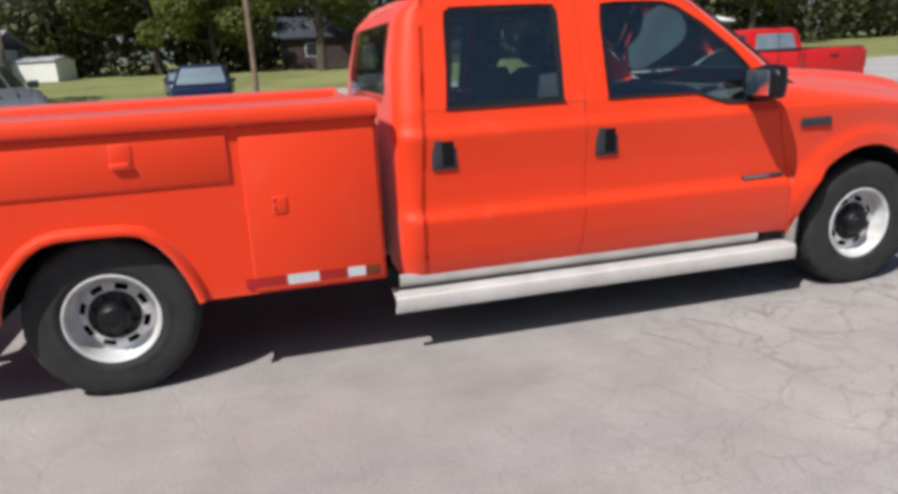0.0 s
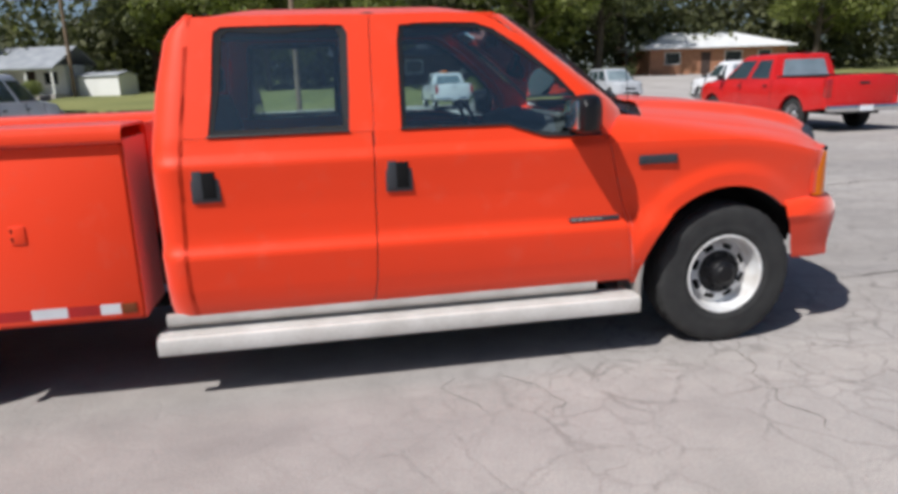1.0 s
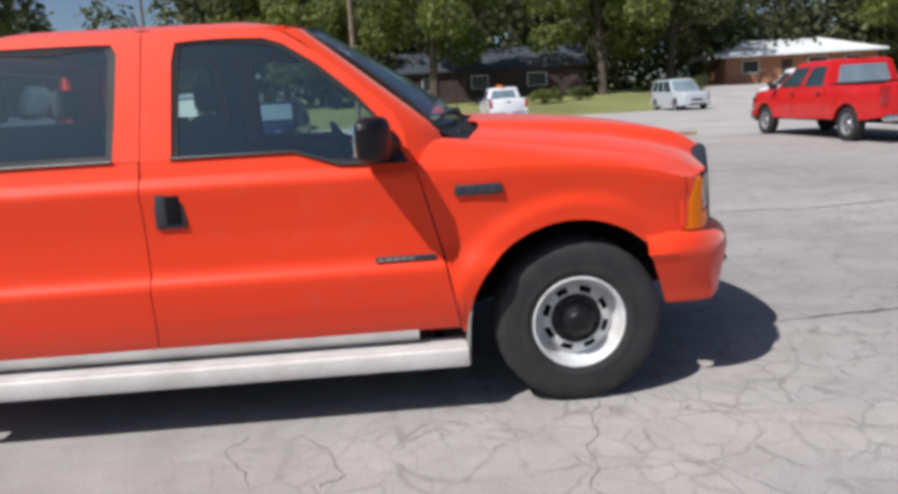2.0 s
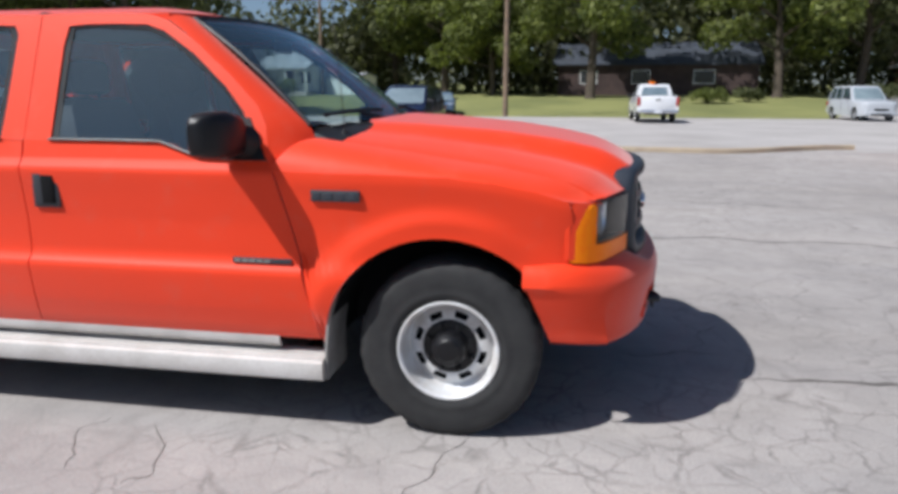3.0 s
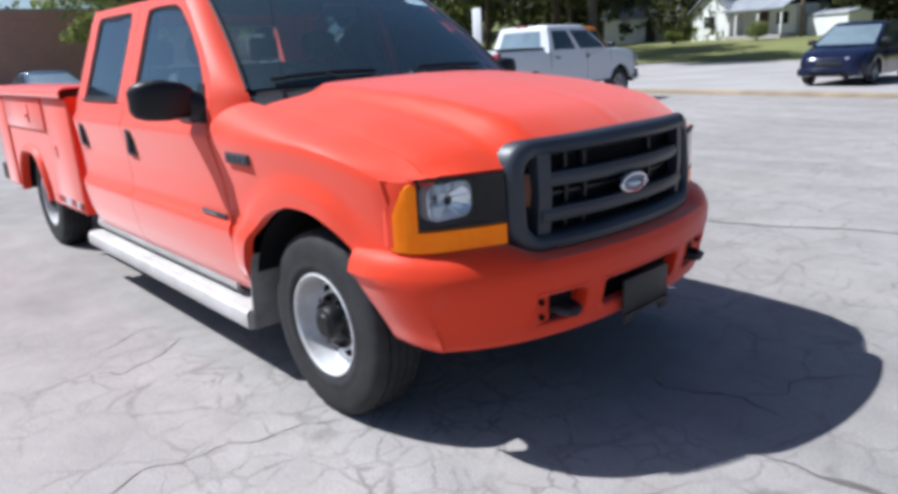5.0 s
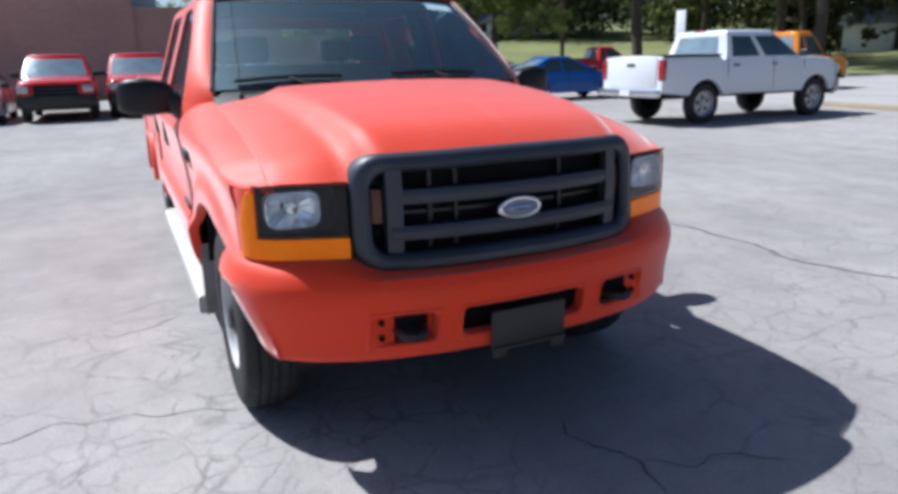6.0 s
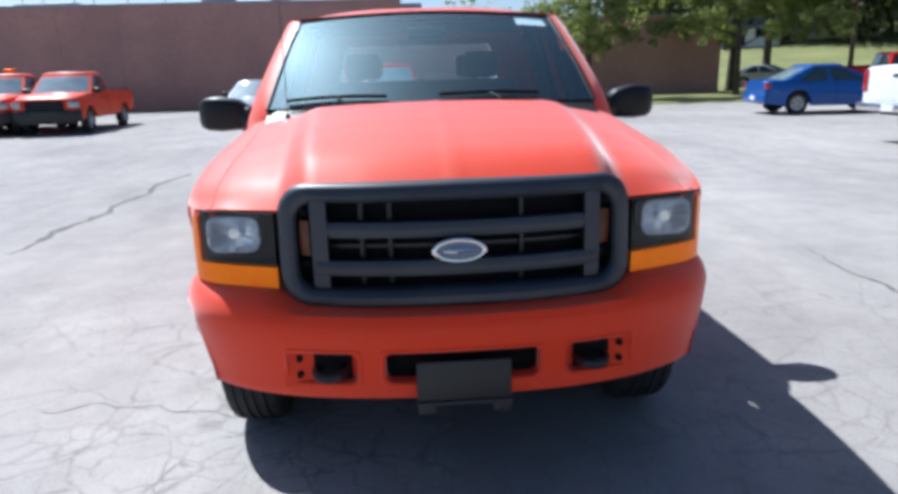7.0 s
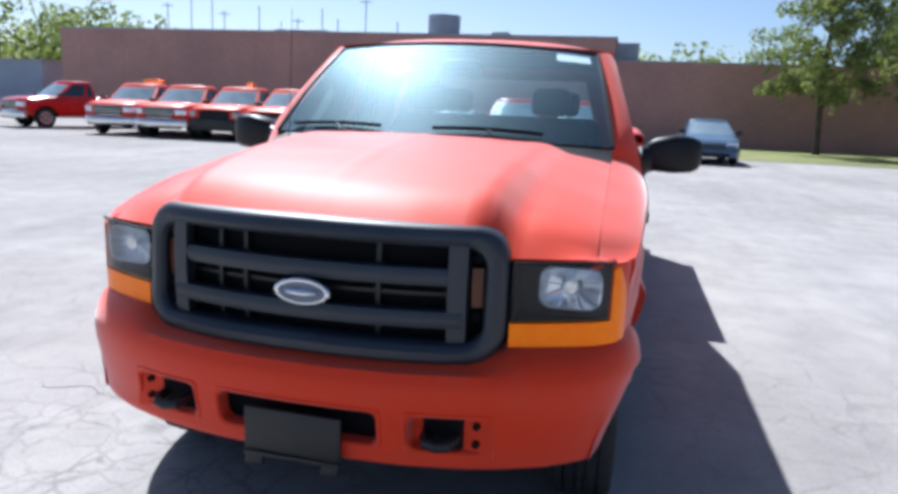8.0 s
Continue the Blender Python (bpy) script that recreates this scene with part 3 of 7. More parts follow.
REAR_OUT = [(-2.811, 1.285), (-2.79, 1.48), (-2.770, 1.70), (-2.755, 1.79), (-2.742, 1.835), (-2.55, 1.838), (-2.3, 1.838), (-2.1, 1.838), (-1.897, 1.835), (-1.902, 1.72), (-1.910, 1.45), (-1.915, 1.285)]
REAR_IN = [(-2.680, 1.285), (-2.655, 1.48), (-2.638, 1.70), (-2.630, 1.765), (-2.595, 1.788), (-2.50, 1.790), (-2.3, 1.791), (-2.1, 1.790), (-2.025, 1.786), (-2.004, 1.745), (-2.018, 1.45), (-2.030, 1.285)]
FRONT_OUT = [(-1.912, 1.285), (-1.905, 1.48), (-1.898, 1.70), (-1.892, 1.835), (-1.70, 1.838), (-1.50, 1.838), (-1.36, 1.830), (-1.27, 1.800), (-1.12, 1.700), (-0.95, 1.560), (-0.82, 1.440), (-0.775, 1.36), (-0.765, 1.30), (-0.758, 1.275), (-0.752, 1.24), (-0.748, 1.215)]
FRONT_IN = [(-1.780, 1.285), (-1.775, 1.48), (-1.768, 1.70), (-1.752, 1.782), (-1.66, 1.790), (-1.50, 1.790), (-1.37, 1.785), (-1.285, 1.757), (-1.130, 1.656), (-0.970, 1.517), (-0.880, 1.414), (-0.855, 1.36), (-0.85, 1.30), (-0.855, 1.25), (-0.87, 1.225), (-0.90, 1.215)]


def channel(edge, side, width=0.020):
    """A rubber band just inside a window opening."""
    cx = sum(p[0] for p in edge) / len(edge)
    cz = sum(p[1] for p in edge) / len(edge)
    loop = edge + [edge[0]]
    bm = bmesh.new()
    rows = []
    for k, dy in ((0.0, 0.006), (1.0, 0.010)):
        row = []
        for x, z in loop:
            d = Vector((cx - x, cz - z)).normalized() * width * k
            row.append((x + d.x, side * (half(z + d.y) - dy), z + d.y))
        rows.append(row)
    loft(bm, rows)
    return bm


def door_handle(side, x0, parent):
    """A dark moulded pocket handle: plate, recess and pull."""
    h = boxes((x0, x0 + 0.132, -0.008, 0.008, -0.085, 0.085), edge=0.006)
    o = part("door_handle", h, GREY_PLASTIC, parent, "dark grey plastic pull handle")
    o.matrix_basis = Matrix.Translation((0, side * 1.013, 1.074))
    # no hollow here: a thin near-black block carries the recess's shade
    r = part("recess", boxes((x0 + 0.052, x0 + 0.112, -0.010, 0.003, -0.064, 0.060), edge=0.003), DARK, o)
    r.matrix_basis = Matrix.Translation((0, side * 0.0065, 0))
    g = part("pull", boxes((x0 + 0.010, x0 + 0.056, -0.006, 0.006, -0.07, 0.070), edge=0.004), GREY_PLASTIC, o)
    g.matrix_basis = Matrix.Translation((0, side * 0.008, 0))


def cab_doors(side):
    rear = part("rear_door", panel_low(door_back, door_mid, 0.425, 1.283, side), ORANGE, truck)
    part("window_frame", ring_panel(REAR_OUT, REAR_IN, side), ORANGE, rear)
    lo = [(-2.69, 1.27), (-2.45, 1.27), (-2.2, 1.27), (-2.02, 1.27)]
    hi = [(-2.62, 1.80), (-2.45, 1.80), (-2.2, 1.80), (-1.99, 1.80)]
    p = part("window_pane", pane((lo, hi), side), SIDE_GLASS, rear, "dark tinted glass")
    p.visible_shadow = False
    part("window_channel", channel(REAR_IN, side, 0.042), BEZEL, rear, "black rubber window channel")
    door_handle(side, -2.776, rear)
    bm = bmesh.new()
    tube(bm, [(-2.684, side * 0.990, 1.290), (-2.03, side * 0.990, 1.290)], 0.007, 6)
    part("window_seal", bm, BLACK_PLASTIC, rear)
    front = part("front_door", panel_low(door_mid, door_front, 0.425, 1.213, side, n=12), ORANGE, truck)
    # strip between the low front sill and the high rear sill
    bm = bmesh.new()
    rows = []
    for f in (0, 0.5, 1):
        rows.append([(x, side * half(1.213 + (zt - 1.213) * f), 1.213 + (zt - 1.213) * f) for x, zt in ((-1.913, 1.285), (-1.78, 1.285), (-1.5, 1.285), (-1.25, 1.283), (-1.20, 1.272), (-1.13, 1.240), (-1.07, 1.222), (-0.90, 1.216))])
    loft(bm, rows)
    flange(bm, Vector((0, -side * 0.03, 0)))
    part("sill", bm, ORANGE, front)
    part("window_frame", ring_panel(FRONT_OUT, FRONT_IN, side), ORANGE, front)
    lo = [(-1.79, 1.27), (-1.5, 1.27), (-1.24, 1.26), (-1.05, 1.205), (-0.86, 1.20)]
    hi = [(-1.75, 1.80), (-1.55, 1.80), (-1.31, 1.800), (-1.03, 1.600), (-0.82, 1.37)]
    p = part("window_pane", pane((lo, hi), side), SIDE_GLASS, front, "clear glass")
    p.visible_shadow = False
    part("window_channel", channel(FRONT_IN, side, 0.030), BEZEL, front, "black rubber window channel")
    door_handle(side, -1.872, front)
    bm = bmesh.new()
    tube(bm, [(-1.784, side * 0.990, 1.290), (-1.5, side * 0.990, 1.290), (-1.25, side * 0.991, 1.288), (-1.06, side * 1.008, 1.224), (-0.90, side * 1.010, 1.220)], 0.007, 6)
    part("window_seal", bm, BLACK_PLASTIC, front)
    # chrome name strip low on the door
    s = part("name_strip", boxes((-0.937, -0.667, -0.006, 0.006, -0.012, 0.012), edge=0.003), GREY_PLASTIC, front, "thin grey name strip")
    s.matrix_basis = Matrix.Translation((0, side * 1.011, 0.785))
    for i in range(5):
        b = part("lettering_bar", boxes((-0.925 + i * 0.034, -0.900 + i * 0.034, -0.002, 0.002, -0.006, 0.006)), FLAP_GREY, s, "", False)
        b.matrix_basis = Matrix.Translation((0, side * 0.006, 0))
    # door mirror
    bm = bmesh.new()
    rows = []
    for y, x0, x1, z0, z1 in ((0.998, -0.935, -0.860, 1.270, 1.350), (1.010, -0.955, -0.838, 1.250, 1.378), (1.045, -0.968, -0.825, 1.240, 1.402), (1.14, -0.972, -0.828, 1.233, 1.422), (1.22, -0.972, -0.852, 1.240, 1.416), (1.258, -0.966, -0.890, 1.254, 1.400), (1.274, -0.956, -0.915, 1.28, 1.375)):
        cx, cz, rx, rz = (x0 + x1) / 2, (z0 + z1) / 2, (x1 - x0) / 2, (z1 - z0) / 2
        ring = []
        for k in range(20):
            a = 2 * math.pi * k / 20
            c, s_ = math.cos(a), math.sin(a)
            ring.append((cx + rx * math.copysign(abs(c) ** 0.5, c), side * y, cz + rz * math.copysign(abs(s_) ** 0.5, s_)))
        rows.append(ring)
    vs = loft(bm, rows, closed=True)
    cap(bm, vs[0])
    cap(bm, vs[-1])
    mirror = part("door_mirror", bm, MIRROR_BLACK, truck, "black plastic door mirror")
    part("mirror_glass", boxes((-0.979, -0.967, min(side * 1.045, side * 1.225), max(side * 1.045, side * 1.225), 1.262, 1.395), edge=0.004), CHROME, mirror, "mirror glass")
    bm = bmesh.new()
    rows = []
    for f in range(6):
        t = f / 5
        y = 0.985 + 0.085 * t
        ring = []
        for k in range(12):
            a = 2 * math.pi * k / 12
            ring.append((-0.842 - 0.05 * t + (0.054 - 0.008 * t) * math.cos(a), side * y, 1.286 + 0.03 * t + (0.074 - 0.008 * t) * math.sin(a)))
        rows.append(ring)
    vs = loft(bm, rows, closed=True)
    cap(bm, vs[0])
    cap(bm, vs[-1])
    part("mirror_arm", bm, MIRROR_BLACK, mirror)
    bm = bmesh.new()
    rows = []
    for f in (0, 0.25, 0.5, 0.75, 1.0):
        z = 1.215 + 0.175 * f
        rows.append([(x, side * (half(z) + 0.006), z) for x in (-0.935 + 0.02 * f, -0.89 + 0.01 * f, -0.80 - 0.055 * f, -0.762 - 0.085 * f)])
    loft(bm, rows)
    flange(bm, Vector((0, -side * 0.03, 0)))
    part("mirror_sail", bm, MIRROR_BLACK, mirror)


# ---- front sheet metal
def hood_mid(x):
    return lerp(x, (-0.70, -0.4, -0.2, 0.2, 0.45, 0.6, 0.75, 0.9), (1.390, 1.382, 1.372, 1.338, 1.300, 1.268, 1.228, 1.195))


def lamp_x(y):
    return lerp(abs(y), (0.55, 0.62, 0.70, 0.80, 0.86, 0.90, 0.92, 0.935, 0.945, 0.955), (0.770, 0.740, 0.710, 0.665, 0.632, 0.600, 0.578, 0.554, 0.530, 0.495))


def nose_x(y):
    y = abs(y)
    return lerp(y, (0, 0.3, 0.5, 0.56, 0.62, 0.70, 0.80, 0.86), (0.808, 0.797, 0.765, 0.748, 0.722, 0.698, 0.662, 0.628))


def cowl_x(y):
    y = abs(y)
    return -0.385 - 0.165 * (y / 0.85) ** 2 + 0.07 * smooth01((y - 0.52) / 0.1)


def hood_z(x, y, s=0.0):
    y = abs(y)
    d1 = lerp(x, (-0.6, -0.3, 0, 0.4, 0.6, 0.8), (0.020, 0.036, 0.050, 0.070, 0.084, 0.098))
    d2 = lerp(x, (-0.6, -0.3, 0, 0.4, 0.6, 0.7), (0.026, 0.044, 0.054, 0.052, 0.050, 0.046))
    z = hood_mid(x) - 0.014 * (y / 0.5) ** 2 - d1 * smooth01((y - lerp(x, (-0.5, 0.75), (0.575, 0.485))) / 0.115) - d2 * smooth01((y - 0.62) / 0.34)
    z += 0.0035 * max(0.0, 1 - y / 0.03)
    return z - 0.045 * max(0.0, (s - 0.86) / 0.14) ** 2


def build_hood():
    bm = bmesh.new()
    ys = [-0.847 + 1.694 * j / 56 for j in range(57)]
    rows = []
    for i in range(31):
        s = i / 30
        row = []
        for y in ys:
            x = cowl_x(y) + (nose_x(y) - cowl_x(y)) * s
            row.append((x, y, max(hood_z(x, y, s), 1.079) - 0.004 * max(0, (abs(y) - 0.82) / 0.022)))
        rows.append(row)
    loft(bm, rows)
    flange(bm, Vector((0, 0, -0.007)))
    part("hood", bm, ORANGE, truck)


def belt(x):
    return lerp(x, (-0.75, -0.3, 0.0, 0.2, 0.35, 0.5), (1.172, 1.168, 1.158, 1.136, 1.108, 1.066))


def taper(x):
    return lerp(x, (-0.45, -0.2, 0.0, 0.2, 0.35, 0.46, 0.52), (0.0, 0.008, 0.019, 0.031, 0.041, 0.052, 0.064))


def arch_r(x, z):
    return math.hypot(x + 0.03, z - 0.40) - 0.508


def fender_y(x, z):
    zz = z + (1.172 - belt(x)) * smooth01((z - 0.75) / 0.3)
    flare = 0.024 * (1 - smooth01((arch_r(x, z) - 0.055) / 0.085))
    lower = 0.012 * smooth01((-0.45 - x) / 0.1) * smooth01((0.6 - z) / 0.1)
    flare *= 1 - 0.75 * smooth01((x - 0.16) / 0.22)
    return half(zz) - 0.003 - taper(x) + flare * (1 if z > 0.5 else 0.6) - lower


def build_fender(side):
    arch = []
    for k in range(31):
        a = radians(187 - k * (187 - 47) / 30)
        arch.append((-0.03 + 0.508 * math.cos(a), 0.40 + 0.508 * math.sin(a)))
    arch[0] = (-0.532, 0.395)
    arch[1] = (-0.532, 0.42)
    arch += [(0.350, 0.796), (0.37, 0.806)]
    out = []
    for z in (0.40, 0.44, 0.52, 0.60, 0.70, 0.80, 0.90, 1.00, 1.08, 1.13, 1.170):
        out.append((door_front(z) + 0.004, z))
    for x in (-0.64, -0.55, -0.45, -0.35, -0.25, -0.15, -0.05, 0.05, 0.15, 0.24, 0.32, 0.39, 0.45, 0.49):
        out.append((x, belt(x)))
    for x, z in ((0.500, 1.04), (0.508, 0.99), (0.514, 0.94), (0.519, 0.89), (0.521, 0.85), (0.520, 0.815), (0.47, 0.809), (0.42, 0.808)):
        out.append((x, z))
    m = len(arch)
    n = len(out)
    res = []
    for k in range(m):
        f = k / (m - 1) * (n - 1)
        i = min(int(f), n - 2)
        g = f - i
        res.append((out[i][0] + (out[i + 1][0] - out[i][0]) * g, out[i][1] + (out[i + 1][1] - out[i][1]) * g))
    bm = bmesh.new()
    rows = []
    for j in range(17):
        g = j / 16
        g = g ** 1.25
        rows.append([(a[0] + (b[0] - a[0]) * g, side * fender_y(a[0] + (b[0] - a[0]) * g, a[1] + (b[1] - a[1]) * g), a[1] + (b[1] - a[1]) * g) for a, b in zip(arch, res)])
    loft(bm, rows)
    flange(bm, Vector((0, -side * 0.045, 0)))
    fender = part("front_fender", bm, ORANGE, truck)
    # rounded shoulder between belt line and hood
    bm = bmesh.new()
    rows = []
    for i in range(29):
        s = i / 28
        xo = -0.745 + (0.490 + 0.745) * s
        xi = -0.62 + (0.628 + 0.62) * s
        zo = belt(xo)
        yo = fender_y(xo, zo)
        zi = max(hood_z(xi, 0.85, s) - 0.004, 1.076)
        row = []
        for j in range(9):
            t = j / 8
            y = (1 - t) ** 2 * yo + 2 * t * (1 - t) * (min(yo + 0.004, 0.995) - 0.045 * smooth01((xo + 0.1) / 0.5)) + t * t * 0.850
            z = (1 - t) ** 2 * zo + 2 * t * (1 - t) * (zi - 0.022) + t * t * zi
            if j == 0:
                y, z = yo, zo
            row.append((xo + (xi - xo) * t, side * y, z))
        rows.append(row)
    lip = [(x - 0.004, y, z - 0.004) for x, y, z in rows[-1]]
    rows += [lip, [(x - 0.008, y, 1.0715 - 0.024 * smooth01((abs(y) - 0.90) / 0.035)) for x, y, z in lip]]
    loft(bm, rows)
    flange(bm, Vector((0, -side * 0.02, -0.03)))
    part("fender_top", bm, ORANGE, fender)
    # nose of the fender, behind and round the corner lens
    bm = bmesh.new()
    loft(bm, [[(lamp_x(y) - 0.003 - 0.02 * max(0.0, (z - 1.05) / 0.04), side * y, z) for y in (0.896, 0.905, 0.915, 0.925, 0.935, 0.945, 0.953)] for z in (0.83, 0.90, 0.98, 1.05, 1.064)])
    edge_x = ((0.83, 0.5205), (0.90, 0.518), (0.98, 0.510), (1.05, 0.498), (1.064, 0.492))
    loft(bm, [[(lamp_x(0.953) - 0.003 - 0.02 * max(0.0, (z - 1.05) / 0.04), side * 0.953, z), (x - 0.002, side * (fender_y(x, z) - 0.001), z)] for z, x in edge_x])
    flange(bm, Vector((-0.02, 0, 0)))
    part("fender_nose", bm, ORANGE, fender)
    # model badge
    b = part("model_badge", boxes((-0.567, -0.356, -0.008, 0.008, -0.024, 0.024), edge=0.004), GREY_PLASTIC, fender, "grey plastic model badge")
    b.matrix_basis = Matrix.Translation((0, side * (fender_y(-0.46, 1.075) + 0.004), 1.076))
    for i in range(4):
        x = -0.552 + i * 0.05
        q = part("lettering_bar", boxes((x, x + 0.03, -0.003, 0.003, -0.014, 0.014), edge=0.002), GRILLE_GREY, b, "", False)
        q.matrix_basis = Matrix.Translation((0, side * 0.008, 0))
    # black wheel housing
    bm = bmesh.new()
    rows = []
    for y in (0.965, 0.86, 0.70, 0.56):
        rows.append([(-0.03 + 0.50 * math.cos(radians(a)), side * y, 0.40 + 0.50 * math.sin(radians(a))) for a in range(34, 188, 7)])
    vs = loft(bm, rows)
    cap(bm, vs[-1])
    part("wheel_housing", bm, DARK, truck, "black wheel housing")
    # pale splash guard behind the wheel
    bm = bmesh.new()
    rows = []
    curve = ((-0.486, 0.630), (-0.510, 0.54), (-0.524, 0.44), (-0.528, 0.36), (-0.528, 0.252))
    for y in (1.002, 0.74):
        rows.append([(x, side * y, z) for x, z in curve])
    for y in (0.74, 1.002):
        rows.append([(x - 0.012, side * y, z) for x, z in curve])
    loft(bm, rows + [rows[0]])
    part("splash_guard", bm, FLAP_GREY, truck, "dirty grey splash guard")


def build_bumper():
    """Painted front bumper with a centre slot and two tow-hook openings that go through."""
    ys = [0, 0.09, 0.18, 0.265, 0.305, 0.345, 0.40, 0.47, 0.53, 0.59, 0.65, 0.71, 0.77, 0.82, 0.865, 0.90, 0.93, 0.955, 0.975, 0.988, 0.992, 0.990]
    xs = [0.945, 0.944, 0.940, 0.934, 0.930, 0.925, 0.916, 0.902, 0.888, 0.870, 0.848, 0.820, 0.786, 0.750, 0.708, 0.664, 0.620, 0.572, 0.520, 0.460, 0.410, 0.365]
    line = [(x, -y) for x, y in zip(xs[::-1], ys[::-1])] + [(x, y) for x, y in list(zip(xs, ys))[1:]]
    line = [(x, y * (1 + 0.022 * smooth01((abs(y) - 0.6) / 0.35))) for x, y in line]
    n = len(line)
    norm = []
    for i in range(n):
        a, b = line[max(i - 1, 0)], line[min(i + 1, n - 1)]
        t = Vector((b[0] - a[0], b[1] - a[1])).normalized()
        norm.append(Vector((t.y, -t.x)))
    prof = [(-0.13, 0.803), (-0.095, 0.799), (-0.062, 0.788), (-0.036, 0.771), (-0.018, 0.748), (-0.006, 0.722), (-0.001, 0.706), (0.0, 0.690), (-0.002, 0.655), (-0.007, 0.628), (-0.014, 0.585), (-0.022, 0.545), (-0.030, 0.503), (-0.031, 0.484), (-0.0325, 0.468), (-0.0345, 0.458), (-0.038, 0.451)]
    bm = bmesh.new()
    grid = []
    for (x, y), m in zip(line, norm):
        k = smooth01((abs(y) - 0.90) / 0.09)
        row = []
        for off, z in prof:
            drop = 0.036 * (1 - smooth01((abs(y) - 0.52) / 0.16)) * smooth01((z - 0.74) / 0.05)
            zz = min(z + (0.012 * min(1.0, (abs(y) / 0.8) ** 2) if z > 0.7 else 0) - drop, 0.812)
            px, py = x + m.x * off * (1 - 0.55 * k), y + m.y * off * (1 - 0.3 * k)
            if z < 0.70:
                px += 0.12 * k * (0.755 - z) / 0.3
                py -= math.copysign(0.085, y) * k * (0.755 - z) / 0.3
            row.append(bm.verts.new((px, py, zz)))
        grid.append(row)

    def open_cell(i, j):
        ym = abs((line[i][1] + line[i + 1][1]) / 2)
        zm = (prof[j][1] + prof[j + 1][1]) / 2
        slot = ym < 0.27 and 0.503 < zm < 0.628
        hook = 0.345 < ym < 0.59 and 0.503 < zm < 0.628
        return slot or hook

    for i in range(n - 1):
        for j in range(len(prof) - 1):
            if not open_cell(i, j):
                bm.faces.new((grid[i][j], grid[i + 1][j], grid[i + 1][j + 1], grid[i][j + 1]))
    flange(bm, Vector((-0.05, 0, 0)))
    bumper = part("front_bumper", bm, ORANGE, truck, "orange painted steel front bumper")

    def face_x(y, z):
        return lerp(abs(y), ys, xs) + lerp(z, [q[1] for q in prof[::-1]], [q[0] for q in prof[::-1]])

    for cy, w in ((-0.4675, 0.1225), (0.0, 0.265), (0.4675, 0.1225)):
        lip = bmesh.new()
        loft(lip, [[(face_x(cy + y, 0.5655 + z) + off, cy + y, 0.5655 + z) for y, z in rounded_rect(w + dw, 0.0625 + dw, r)] for dw, r, off in ((0.010, 0.016, -0.004), (0.006, 0.018, 0.004), (0.0, 0.022, 0.004), (-0.006, 0.026, -0.002), (-0.009, 0.030, -0.05))], closed=True)
        part("opening_lip", lip, ORANGE, bumper, "rounded rim of a bumper opening")
    for sy in (-1, 1):
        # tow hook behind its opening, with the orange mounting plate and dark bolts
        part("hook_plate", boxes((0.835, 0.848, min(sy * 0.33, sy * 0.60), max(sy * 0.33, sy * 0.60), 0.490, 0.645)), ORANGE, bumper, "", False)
        # dark block on the plate, coloured as the shade of a hole
        part("hook_pocket", boxes((0.842, 0.856, min(sy * 0.385, sy * 0.50), max(sy * 0.372, sy * 0.51), 0.512, 0.62), edge=0.004), DARK, bumper, "dark block for a shaded hole")
        bm = bmesh.new()
        cy = sy * 0.445
        pts = [(0.83, cy - 0.045, 0.61), (0.89, cy - 0.045, 0.608), (0.918, cy - 0.032, 0.602), (0.926, cy, 0.598), (0.918, cy + 0.032, 0.602), (0.89, cy + 0.045, 0.608), (0.83, cy + 0.045, 0.61)]
        tube(bm, [(a, b, c - 0.055) for a, b, c in pts], 0.016, 8)
        part("tow_hook", bm, BLACK_PLASTIC, bumper, "black steel tow hook")
        for dz in (0.535, 0.592):
            bm = bmesh.new()
            lathe(bm, [(0.0005, 0.012), (0.011, 0.012), (0.012, 0.0)], 10)
            b = part("bolt", bm, DARK, bumper)
            b.matrix_basis = Matrix.Translation((0.848, sy * 0.548, dz)) @ Matrix.Rotation(radians(-90), 4, "Z")
    # dark board behind the centre slot, in place of the shade there
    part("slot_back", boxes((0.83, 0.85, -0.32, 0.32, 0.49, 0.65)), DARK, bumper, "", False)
    # blank black number-plate holder
    p = part("plate_holder", boxes((0.930, 0.944, -0.158, 0.158, 0.442, 0.592), edge=0.006), BLACK_PLASTIC, bumper, "blank black plate holder")
    part("holder_lip", boxes((0.938, 0.952, -0.158, 0.158, 0.438, 0.452), edge=0.003), BLACK_PLASTIC, p)
    part("holder_arm", boxes((0.88, 0.932, -0.06, 0.06, 0.50, 0.56)), DARK, p, "", False)
    for sy in (-1, 1):
        part("holder_foot", boxes((0.932, 0.948, sy * 0.125 - 0.03, sy * 0.125 + 0.03, 0.405, 0.446), edge=0.006), BLACK_PLASTIC, p)


